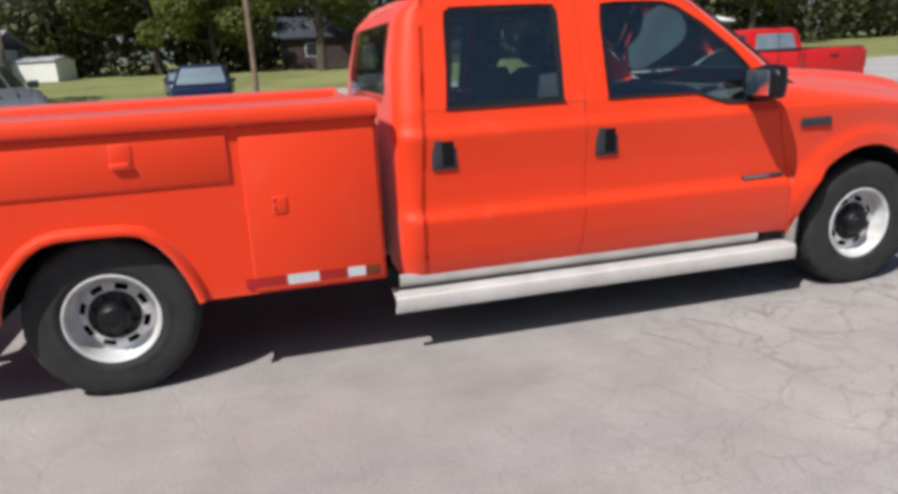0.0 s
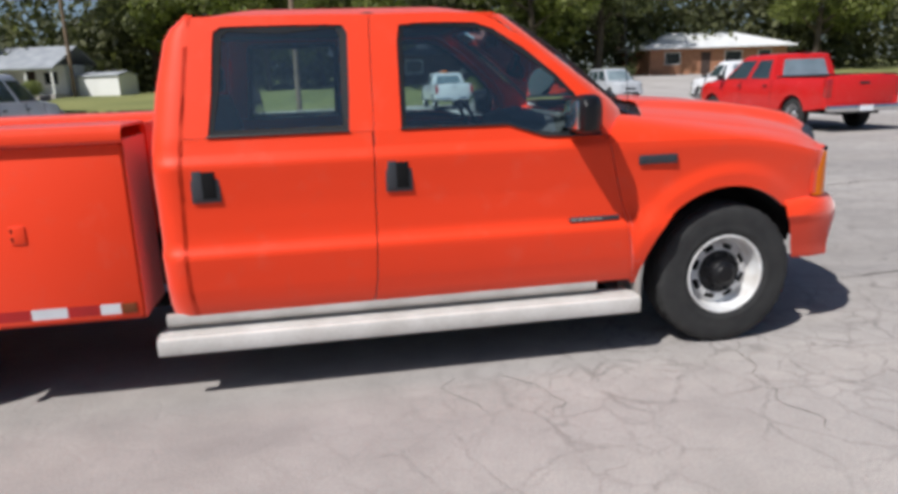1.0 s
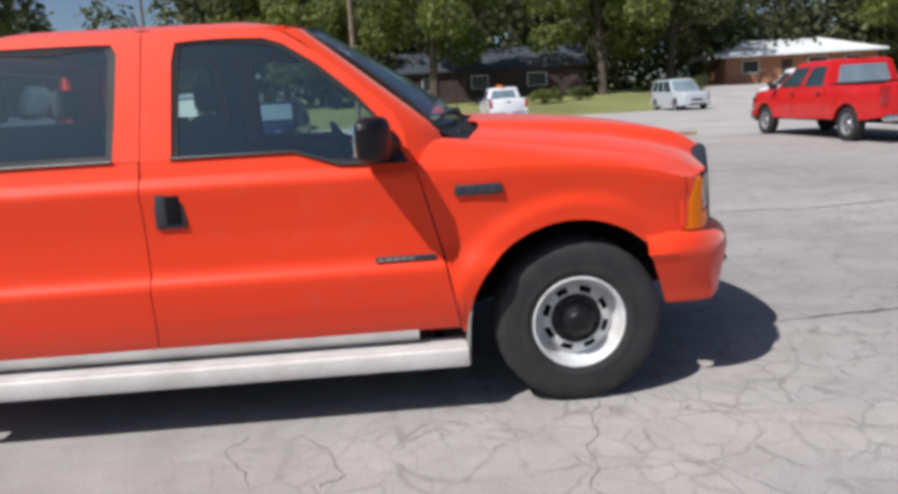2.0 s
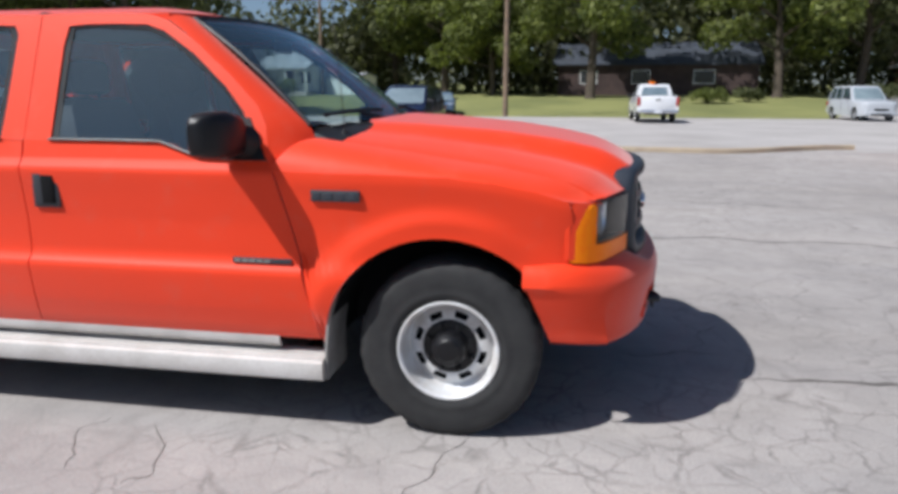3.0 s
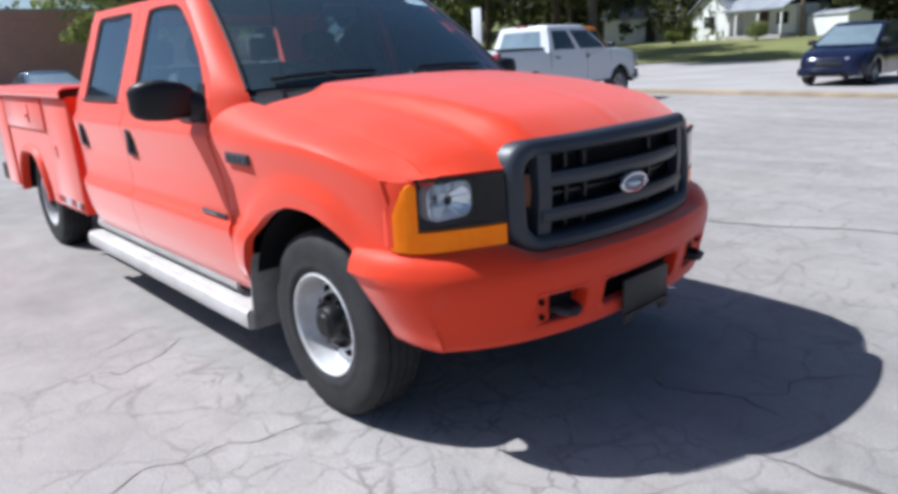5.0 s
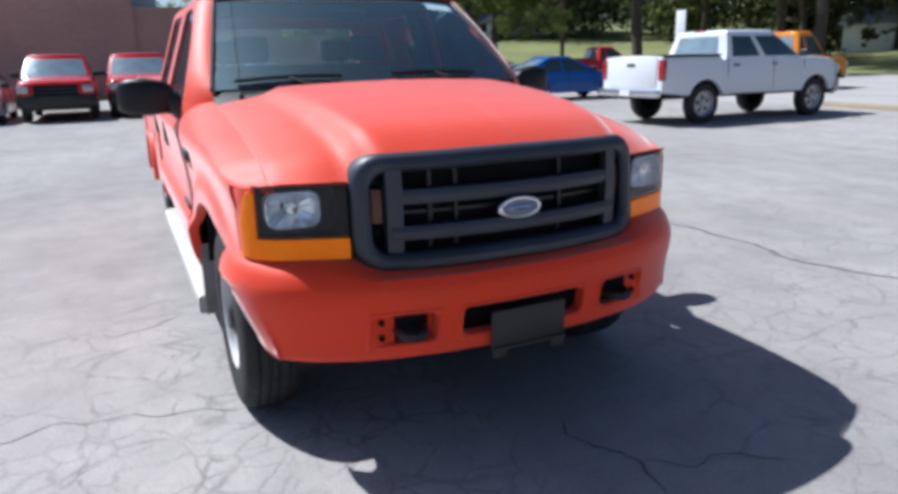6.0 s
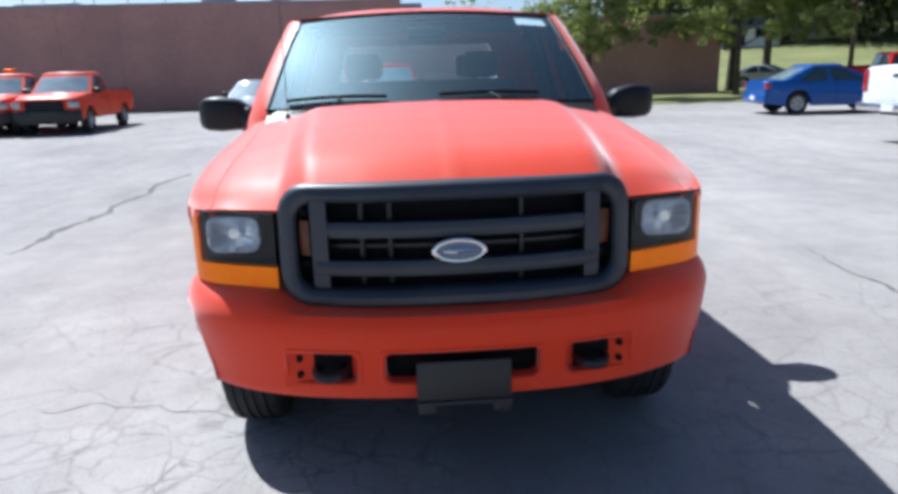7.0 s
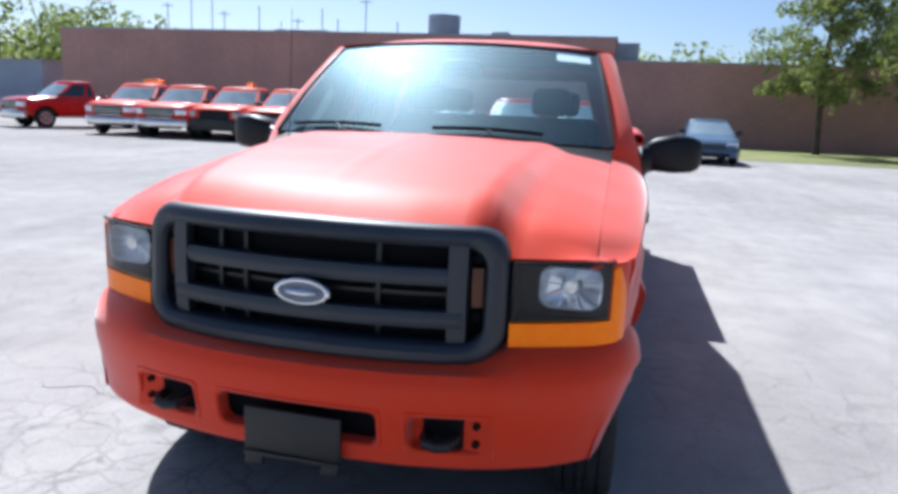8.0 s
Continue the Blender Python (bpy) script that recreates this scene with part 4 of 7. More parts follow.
def rounded_rect(w, h, r, n=6):
    pts = []
    prev = None
    for cx, cz, a0 in ((w - r, h - r, 0), (-w + r, h - r, 90), (-w + r, -h + r, 180), (w - r, -h + r, 270)):
        for k in range(n + 1):
            a = radians(a0 + 90 * k / n)
            p = (cx + r * math.cos(a), cz + r * math.sin(a))
            if k == 0 and prev is not None:
                pts += [(prev[0] + (p[0] - prev[0]) * q / 12, prev[1] + (p[1] - prev[1]) * q / 12) for q in range(1, 12)]
            pts.append(p)
            prev = p
    p = pts[0]
    return pts + [(prev[0] + (p[0] - prev[0]) * q / 12, prev[1] + (p[1] - prev[1]) * q / 12) for q in range(1, 12)]


def grille_x(y, z=0.968):
    """The grille's face: bowed in plan, leaning back a little towards the hood."""
    return 0.868 - 0.105 * (abs(y) / 0.6) ** 2.2 - 0.07 * (z - 0.968)


def build_grille():
    zc = 0.968
    rows = []
    out, inn = rounded_rect(0.602, 0.208, 0.105), rounded_rect(0.536, 0.144, 0.062)
    bm = bmesh.new()
    for pts, off in ((out, -0.075), (out, -0.020), (rounded_rect(0.597, 0.203, 0.102), -0.004), (rounded_rect(0.586, 0.192, 0.094), 0.006), (rounded_rect(0.562, 0.168, 0.080), 0.009), (rounded_rect(0.546, 0.153, 0.070), 0.0), (inn, -0.016), (inn, -0.07)):
        rows.append([(grille_x(y, zc + z) + off, y, zc + z - 0.006 * (abs(y) / 0.6)) for y, z in pts])
    loft(bm, rows, closed=True)
    grille = part("grille", bm, GRILLE_GREY, truck, "dark grey moulded grille surround")

    def bar(z0, z1, y0, y1, off, parent=grille, name="grille_bar", m=GRILLE_GREY, thick=0.05):
        b = bmesh.new()
        rr = []
        cnt = 14
        for k in range(cnt + 1):
            y = y0 + (y1 - y0) * k / cnt
            x = grille_x(y, (z0 + z1) / 2) + off
            zm = (z0 + z1) / 2
            rr.append([(x - thick, y, z0), (x - 0.008, y, z0), (x, y, zm - 0.006), (x, y, zm + 0.006), (x - 0.008, y, z1), (x - thick, y, z1)])
        vv = loft(b, rr, closed=True)
        cap(b, vv[0])
        cap(b, vv[-1])
        return part(name, b, m, parent)

    bar(0.992, 1.043, -0.475, 0.475, -0.006)
    bar(0.865, 0.915, -0.475, 0.475, -0.006)
    for sy in (-1, 1):
        bar(0.815, 1.118, sy * 0.432, sy * 0.486, -0.006, name="grille_post")
        mk = bar(0.925, 1.045, sy * 0.496, sy * 0.528, -0.030, name="side_marker", m=AMBER_DARK, thick=0.02)
        mk["label"] = "dull amber marker lens"
        for z in (1.075, 0.895):
            s = bmesh.new()
            lathe(s, [(0.0004, 0.006), (0.012, 0.006), (0.016, 0.0)], 10)
            k = part("screw_boss", s, DARK, grille)
            k.matrix_basis = Matrix.Translation((grille_x(0.512) - 0.045, sy * 0.512, z)) @ Matrix.Rotation(radians(-90), 4, "Z")
    # dark mesh behind: back plate coloured as the opening's shade, and upright ribs
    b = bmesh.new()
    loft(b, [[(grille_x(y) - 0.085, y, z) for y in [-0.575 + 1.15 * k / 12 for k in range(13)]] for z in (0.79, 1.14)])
    back = part("radiator_shade", b, DARK, grille, "dark sheet for the shade behind the grille")
    for y in (-0.32, -0.225, 0.216):
        bar(0.806, 1.116, y - 0.007, y + 0.007, -0.052, back, "rib", BLACK_PLASTIC, 0.03)
    for z in (0.955,):
        bar(z - 0.004, z + 0.004, -0.46, 0.46, -0.066, back, "fin", BLACK_PLASTIC, 0.025)
    # oval emblem without lettering
    b = bmesh.new()
    rr = []
    for rx, rz, off in ((0.090, 0.0415, -0.012), (0.090, 0.0415, 0.006), (0.084, 0.0375, 0.010), (0.076, 0.031, 0.009), (0.074, 0.030, 0.004)):
        rr.append([(grille_x(0) + off, rx * math.cos(a), 0.949 + rz * math.sin(a)) for a in (2 * math.pi * k / 36 for k in range(36))])
    loft(b, rr, closed=True)
    em = part("oval_emblem", b, CHROME, grille, "oval silver-rimmed emblem")
    b = bmesh.new()
    cap(b, [b.verts.new((grille_x(0) + 0.005, 0.075 * math.cos(a), 0.949 + 0.030 * math.sin(a))) for a in (2 * math.pi * k / 36 for k in range(36))])
    part("emblem_field", b, EMBLEM_BLUE, em)
    b = bmesh.new()
    tube(b, [(grille_x(0) + 0.006, -0.050 + 0.100 * k / 12, 0.949) for k in range(13)], [0.003 + 0.009 * math.sin(math.pi * (0.08 + 0.84 * k / 12)) for k in range(13)], 8)
    part("emblem_figure", b, CHROME, em, "plain silver bar")


def build_lamp(side):
    """Headlamp: dark bezel, clear lens over a reflector, amber strip below and round the corner."""
    def sheet(cells, off, z_rows, m, name, parent, label="", depth=0.02):
        b = bmesh.new()
        loft(b, [[(lamp_x(y) + off, side * y, z) for y in cells] for z in z_rows])
        flange(b, Vector((-depth, 0, 0)))
        return part(name, b, m, parent, label)

    # dark pocket, open to the front
    lamp = part("headlamp", boxes((0.570, 0.584, min(side * 0.612, side * 0.902), max(side * 0.612, side * 0.902), 0.885, 1.066)), BEZEL, truck, "dark bezelled headlamp", False)
    b = bmesh.new()
    edge = [0.612 + 0.290 * k / 12 for k in range(13)]
    for z in (0.886, 1.064):
        loft(b, [[(0.575, side * y, z) for y in edge], [(max(lamp_x(y), 0.592), side * y, z + (0.004 if z > 1 else -0.002)) for y in edge]])
    loft(b, [[(0.575, side * 0.614, z) for z in (0.886, 1.066)], [(lamp_x(0.614), side * 0.614, z) for z in (0.886, 1.066)]])
    part("bezel", b, BEZEL, lamp)
    amber = [0.612 + 0.316 * k / 14 for k in range(15)]
    sheet(amber, 0.010, (0.812, 0.822, 0.85, 0.878, 0.886), AMBER, "turn_signal", lamp, "amber turn-signal lens", 0.03)
    b = bmesh.new()
    loft(b, [[(lamp_x(y) + 0.010, side * y, z0 + (z1 - z0) * f) for y, z0, z1 in ((0.902, 0.887, 1.044), (0.912, 0.887, 1.054), (0.921, 0.887, 1.050), (0.930, 0.887, 1.030), (0.939, 0.887, 0.990), (0.946, 0.887, 0.945))] for f in (0, 0.33, 0.66, 1)])
    loft(b, [[(x, side * y, z) for z in (0.815, 0.85, 0.887)] for y, x in ((0.928, lamp_x(0.928) + 0.010), (0.938, lamp_x(0.938) + 0.01), (0.946, lamp_x(0.946) + 0.008))])
    flange(b, Vector((-0.03, 0, 0)))
    part("corner_lens", b, AMBER, lamp, "amber corner lens")
    # square-set reflector bowl inside
    cy, cz = 0.776, 0.982
    pts = rounded_rect(0.094, 0.066, 0.040, 5)
    b = bmesh.new()
    rr = []
    for k, off in ((1.0, 0.050), (0.97, 0.052), (0.93, 0.044), (0.80, 0.030), (0.62, 0.018), (0.40, 0.008), (0.12, 0.002)):
        rr.append([(0.588 + off - 0.12 * y + (0.009 * ((i // 5) % 2) if 0.3 < k < 0.95 else 0.0), side * (cy + y * k), cz + z * k) for i, (y, z) in enumerate(pts)])
    rr.insert(0, [(0.580, side * (cy + y), cz + z) for y, z in pts])
    vv = loft(b, rr, closed=True)
    cap(b, vv[-1])
    part("reflector", b, REFLECTOR, lamp, "silver reflector bowl")
    bulb = bmesh.new()
    lathe(bulb, [(0.0004, 0.030), (0.018, 0.028), (0.024, 0.018), (0.026, -0.004)], 16)
    o = part("bulb_shield", bulb, CHROME, lamp)
    o.matrix_basis = Matrix.Translation((0.600, side * cy, cz)) @ Matrix.Rotation(radians(-90), 4, "Z")
    b = bmesh.new()
    cells = [0.614 + 0.287 * k / 12 for k in range(13)]
    loft(b, [[(lamp_x(y) + 0.006, side * y, z) for y in cells] for z in (0.890, 0.93, 0.98, 1.03, 1.062)])
    g = part("cover", b, LAMP_GLASS, lamp, "clear cover")
    g.visible_shadow = False
    b = bmesh.new()
    tube(b, [(lamp_x(y) + 0.008, side * y, 1.068) for y in [0.615 + 0.29 * k / 8 for k in range(9)]], 0.005, 6)
    part("bezel_rim", b, BEZEL, lamp)


# ---- glasshouse, roof and cab shell
def screen_base(y):
    return Vector((-0.43 - 0.19 * (y / 0.85) ** 2, y, 1.372 - 0.018 * (y / 0.85) ** 2))


def screen_top(y):
    return Vector((-1.150 - 0.042 * (y / 0.72) ** 2, y, 1.852 - 0.036 * (y / 0.72) ** 2))


def build_glasshouse():
    bm = bmesh.new()
    rows = []
    for i in range(13):
        f = i / 12
        row = []
        for k in range(29):
            u = -1 + 2 * k / 28
            p = screen_base(u * 0.85).lerp(screen_top(u * 0.72), f)
            p += Vector((0.55, 0, 0.83)) * (0.022 * math.sin(math.pi * f))
            row.append(p)
        rows.append(row)
    loft(bm, rows)
    w = part("windscreen", bm, SCREEN_GLASS, truck, "clear curved windscreen")
    w.visible_shadow = False
    # black seal round the glass
    bm = bmesh.new()
    loop = [r[0] for r in rows] + rows[-1][1:-1] + [r[-1] for r in rows[::-1]]
    tube(bm, loop, 0.011, 6)
    part("screen_seal", bm, BLACK_PLASTIC, w)
    # paper sticker inside the top corner
    bm = bmesh.new()
    sr = []
    for i in range(4):
        f = 0.860 + 0.115 * i / 3
        sr.append([screen_base(u * 0.85).lerp(screen_top(u * 0.72), f) + Vector((0.55, 0, 0.83)) * (0.022 * math.sin(math.pi * f) - 0.006) for u in (0.70, 0.78, 0.86, 0.94)])
    loft(bm, sr)
    part("sticker", bm, STICKER, w, "white paper sticker", False)
    for k, u0 in enumerate((-0.88, 0.03)):
        pts = []
        for q in range(9):
            u = u0 + 0.60 * q / 8
            p = screen_base(u * 0.85).lerp(screen_top(u * 0.72), 0.045 + 0.015 * math.sin(q / 8 * 3.1))
            pts.append(p + Vector((0.55, 0, 0.83)) * 0.02)
        bm = bmesh.new()
        tube(bm, pts, 0.010, 6)
        tube(bm, [pts[4], pts[4] + Vector((0.07, 0.05, -0.03)), pts[7] + Vector((0.10, 0.05, -0.05))], 0.008, 6)
        part("wiper", bm, BLACK_PLASTIC, truck, "black windscreen wiper")
    # cowl vent between hood and screen
    bm = bmesh.new()
    crow = []
    for f in (0, 0.34, 0.67, 1):
        row = []
        for k in range(29):
            y = -0.85 + 1.7 * k / 28
            a = screen_base(y) + Vector((-0.02, 0, -0.012))
            xb = cowl_x(y) + 0.02
            b = Vector((xb, y, hood_z(xb, y) - 0.028))
            row.append(a.lerp(b, f))
        crow.append(row)
    loft(bm, crow)
    part("cowl_vent", bm, BLACK_PLASTIC, truck, "grey plastic cowl vent")
    # whip antenna on the cowl
    bm = bmesh.new()
    tube(bm, [(-0.505, -0.73, 1.29), (-0.505, -0.73, 1.335)], [0.018, 0.010], 10)
    tube(bm, [(-0.505, -0.73, 1.335), (-0.55, -0.735, 1.95)], [0.0024, 0.0014], 6)
    part("antenna", bm, BLACK_PLASTIC, truck, "thin black whip antenna")
    # pillars beside the screen
    for side in (-1, 1):
        bm = bmesh.new()
        rows = []
        outl = [(-1.30, 1.825), (-1.20, 1.760), (-1.08, 1.668), (-0.95, 1.556), (-0.83, 1.448), (-0.78, 1.375), (-0.765, 1.30), (-0.755, 1.235), (-0.745, 1.175)]
        for i, (x, z) in enumerate(outl):
            f = 1 - i / (len(outl) - 1)
            f2 = max(0.0, min(1.0, (z - 1.35) / 0.475))
            inner = screen_base(side * 0.85).lerp(screen_top(side * 0.72), f2)
            if z < 1.36:
                f3 = (1.36 - z) / 0.185
                inner = screen_base(side * 0.85).lerp(Vector((-0.60, side * 0.85, hood_z(-0.60, 0.85) - 0.002)), f3)
            outer = Vector((x, side * half(z), z))
            row = []
            for k in range(7):
                t = k / 6
                p = outer.lerp(inner, t)
                p += Vector((0.60, side * 0.35, 0.55)).normalized() * (0.012 * math.sin(math.pi * t) ** 0.8)
                row.append(p)
            rows.append(row)
        loft(bm, rows)
        part("screen_pillar", bm, ORANGE, truck)
    # roof skin
    bm = bmesh.new()
    rows = []
    for i in range(25):
        s = i / 24
        row = []
        for k in range(33):
            u = -1 + 2 * k / 32
            y = u * 0.797
            xf = -1.150 - 0.12 * abs(u) ** 2.2
            xb = -2.80 + 0.05 * abs(u) ** 4
            x = xf + (xb - xf) * s
            crown = 0.055 * smooth01(min(s, 1 - s) / 0.22) + 0.018
            z = 1.835 + crown * (1 - abs(u) ** 3.2) - 0.0 * s
            if s < 0.06:
                z = min(z, 1.858 - 0.02 * abs(u) ** 2)
            row.append((x, y, z))
        rows.append(row)
    loft(bm, rows)
    flange(bm, Vector((0, 0, -0.03)))
    part("roof", bm, ORANGE, truck)
    # rear corners and back wall of the cab
    bm = bmesh.new()
    rows = []
    for z in levels(0.43, 1.845, 26):
        lean = lerp(z, (0.43, 1.2, 1.5, 1.74, 1.80, 1.845), (0.0, 0.0, 0.035, 0.085, 0.125, 0.19))
        xr = -2.955 + lean
        w = half(z)
        row = []
        xs = door_back(z) - 0.004
        for k in range(9):
            a = radians(90 * k / 8)
            row.append((xs + (xr - xs) * math.sin(a), -(w - 0.11) - 0.11 * math.cos(a), z))
        mid = [(xr, -(w - 0.11) + (2 * (w - 0.11)) * k / 10, z) for k in range(1, 10)]
        row = row + mid + [(a, -b, c) for a, b, c in row[::-1]]
        rows.append(row)
    loft(bm, rows)
    opening = [f for f in bm.faces if f.calc_center_median().x < -2.80 and abs(f.calc_center_median().y) < 0.64 and 1.33 < f.calc_center_median().z < 1.73]
    bmesh.ops.delete(bm, geom=opening, context="FACES")
    flange(bm, Vector((0.03, 0, 0)))
    back = part("cab_back", bm, ORANGE, truck)
    bm = bmesh.new()
    loft(bm, [[(-2.955 + lerp(z, (1.2, 1.5, 1.74), (0.0, 0.035, 0.085)) - 0.006, y, z) for y in (-0.66, -0.3, 0.3, 0.66)] for z in (1.32, 1.5, 1.62, 1.735)])
    rw = part("rear_window", bm, SIDE_GLASS, back, "dark rear window glass")
    rw.visible_shadow = False


def build_cab_inside():
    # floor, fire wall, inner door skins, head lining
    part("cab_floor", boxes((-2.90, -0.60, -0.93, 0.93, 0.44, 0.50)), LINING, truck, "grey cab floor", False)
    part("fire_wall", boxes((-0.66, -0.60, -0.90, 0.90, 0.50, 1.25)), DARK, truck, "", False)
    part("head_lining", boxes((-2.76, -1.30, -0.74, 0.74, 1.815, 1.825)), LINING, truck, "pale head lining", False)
    for side in (-1, 1):
        bm = bmesh.new()
        loft(bm, [[(x, side * (half(z) - 0.075), z) for x in (-2.80, -2.2, -1.4, -0.80)] for z in (0.5, 0.75, 1.0, 1.15, 1.205)])
        flange(bm, Vector((0, side * 0.04, 0)))
        part("door_lining", bm, LINING, truck)
        bm = bmesh.new()
        tube(bm, [(-1.907, side * 0.925, 1.2), (-1.90, side * 0.825, 1.55), (-1.895, side * 0.735, 1.83)], 0.055, 8)
        part("centre_pillar", bm, LINING, truck)
    # dashboard with hooded cluster
    bm = bmesh.new()
    rows = []
    for y in [-0.88 + 1.76 * k / 16 for k in range(17)]:
        h = 0.035 * math.exp(-((y - 0.38) / 0.18) ** 2)
        rows.append([(-0.60, y, 1.28), (-0.72, y, 1.290), (-0.84, y, 1.285 + h), (-0.93, y, 1.255 + h), (-0.97, y, 1.18), (-0.93, y, 1.0), (-0.88, y, 0.82), (-0.70, y, 0.78)])
    loft(bm, rows)
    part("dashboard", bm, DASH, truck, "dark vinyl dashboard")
    bm = bmesh.new()
    c, tilt = Vector((-1.13, 0.40, 1.20)), radians(28)
    ring = []
    for k in range(33):
        a = 2 * math.pi * k / 32
        ring.append(c + Vector((-0.19 * math.sin(a) * math.sin(tilt), 0.19 * math.cos(a), 0.19 * math.sin(a) * math.cos(tilt))))
    tube(bm, ring, 0.013, 8, ends=False)
    for a in (0, math.pi, -math.pi / 2):
        tube(bm, [c, c + Vector((-0.19 * math.sin(a) * math.sin(tilt), 0.19 * math.cos(a), 0.19 * math.sin(a) * math.cos(tilt)))], 0.014, 6)
    tube(bm, [c + Vector((0.02, 0, -0.01)), c + Vector((0.22, 0, -0.12))], 0.03, 8)
    part("steering_wheel", bm, BLACK_PLASTIC, truck, "black steering wheel")
    # interior mirror
    part("inside_mirror", boxes((-1.10, -1.07, -0.11, 0.11, 1.70, 1.765), edge=0.012), BLACK_PLASTIC, truck)

    def seat(x, y0, y1, name, rest):
        bm = bmesh.new()
        box(bm, x - 0.02, x + 0.48, y0, y1, 0.80, 0.95, edge=0.05, segs=3)
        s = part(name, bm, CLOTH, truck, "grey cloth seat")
        bm = bmesh.new()
        rows = []
        for z, xo, th, sh in ((0.88, 0.02, 0.14, 0.0), (1.10, -0.03, 0.15, 0.0), (1.30, -0.08, 0.13, 0.02), (1.42, -0.115, 0.10, 0.05), (1.46, -0.12, 0.05, 0.09)):
            rows.append([(x + xo, y0 + sh, z), (x + xo + 0.02, y0 + sh, z), (x + xo + 0.02, y1 - sh, z), (x + xo, y1 - sh, z), (x + xo - th, y1 - sh, z), (x + xo - th, y0 + sh, z)])
        vs = loft(bm, rows, closed=True)
        cap(bm, vs[-1])
        part("backrest", bm, CLOTH, s)
        for yc in rest:
            bm = bmesh.new()
            box(bm, x - 0.205, x - 0.105, yc - 0.125, yc + 0.125, 1.475, 1.655, edge=0.045, segs=3)
            tube(bm, [(x - 0.15, yc - 0.05, 1.42), (x - 0.15, yc - 0.05, 1.50)], 0.008, 6)
            tube(bm, [(x - 0.15, yc + 0.05, 1.42), (x - 0.15, yc + 0.05, 1.50)], 0.008, 6)
            part("headrest", bm, CLOTH, s)

    seat(-1.82, 0.12, 0.70, "driver_seat", (0.41,))
    seat(-1.82, -0.70, -0.12, "passenger_seat", (-0.41,))
    seat(-2.66, -0.75, 0.75, "rear_bench", (-0.42, 0.42))


def build_wheel(x, y, side, name="wheel"):
    """Steel wheel with eight vent openings, dark hub and nuts; the outer face looks along side."""
    def turn(ob):
        ob.matrix_basis = Matrix.Identity(4)
        return ob
    wheel = new(name)
    wheel.parent = truck
    wheel.matrix_basis = Matrix.Translation((x, side * y, 0.400)) @ Matrix.Rotation(0 if side > 0 else math.pi, 4, "Z")
    wheel["label"] = "black tyre on white-painted steel rim"
    bm = bmesh.new()
    prof = [(0.215, -0.085), (0.235, -0.108), (0.27, -0.118), (0.32, -0.120), (0.355, -0.114), (0.378, -0.104), (0.390, -0.088), (0.3925, -0.066), (0.384, -0.064), (0.384, -0.056), (0.394, -0.054), (0.395, -0.026), (0.386, -0.024), (0.386, -0.012), (0.395, -0.010), (0.395, 0.010), (0.386, 0.012), (0.386, 0.024), (0.395, 0.026), (0.394, 0.054), (0.384, 0.056), (0.384, 0.064), (0.3925, 0.066), (0.390, 0.088), (0.378, 0.104), (0.366, 0.110), (0.352, 0.1155), (0.335, 0.1165), (0.318, 0.119), (0.29, 0.120), (0.268, 0.1175), (0.262, 0.1195), (0.250, 0.117), (0.235, 0.110), (0.218, 0.098), (0.212, 0.085)]
    prof = [(0.215 + (r - 0.215) * 1.050, w) for r, w in prof]
    lathe(bm, prof, 96, wobble=lambda i, k: -0.0055 if (k % 3 == 0 and (5 <= i <= 9 or 20 <= i <= 25)) else (-0.005 if (k + 1) % 3 == 0 and 10 <= i <= 19 else 0))
    part("tyre", bm, RUBBER, wheel, "worn black rubber tyre")
    bm = bmesh.new()
    rp = [(0.226, 0.104), (0.224, 0.110), (0.217, 0.111), (0.208, 0.102), (0.203, 0.070), (0.199, 0.030), (0.195, 0.012), (0.188, 0.006), (0.180, 0.010), (0.172, 0.018), (0.163, 0.026), (0.143, 0.034), (0.134, 0.0355), (0.118, 0.034), (0.106, 0.032), (0.085, 0.032), (0.060, 0.032)]
    lathe(bm, rp, 48, skip=lambda i, k: i in (10, 11) and k % 6 in (1, 2, 3))
    rim = part("rim", bm, WHEEL_WHITE, wheel, "white-painted steel rim with rust spots")
    bm = bmesh.new()
    lathe(bm, [(0.205, 0.0), (0.205, -0.09), (0.05, -0.06), (0.05, -0.004), (0.19, -0.006)], 32)
    part("brake_drum", bm, DARK, wheel)
    bm = bmesh.new()
    lathe(bm, [(0.124, 0.0365), (0.122, 0.042), (0.116, 0.044), (0.088, 0.044), (0.080, 0.050), (0.076, 0.086), (0.068, 0.098), (0.052, 0.104), (0.046, 0.112), (0.0005, 0.114)], 32)
    hub = part("hub_cap", bm, MIRROR_BLACK, wheel, "dark hub cap")
    for k in range(8):
        a = 2 * math.pi * (k + 0.5) / 8
        bm = bmesh.new()
        lathe(bm, [(0.0125, 0.0), (0.0125, 0.022), (0.009, 0.028), (0.0004, 0.030)], 6)
        nut = part("wheel_nut", bm, MIRROR_BLACK, rim)
        nut.matrix_basis = Matrix.Translation((0.104 * math.cos(a), 0.040, 0.104 * math.sin(a)))
    return wheel


# ---- service body
BX0, BX1 = -5.56, -3.052


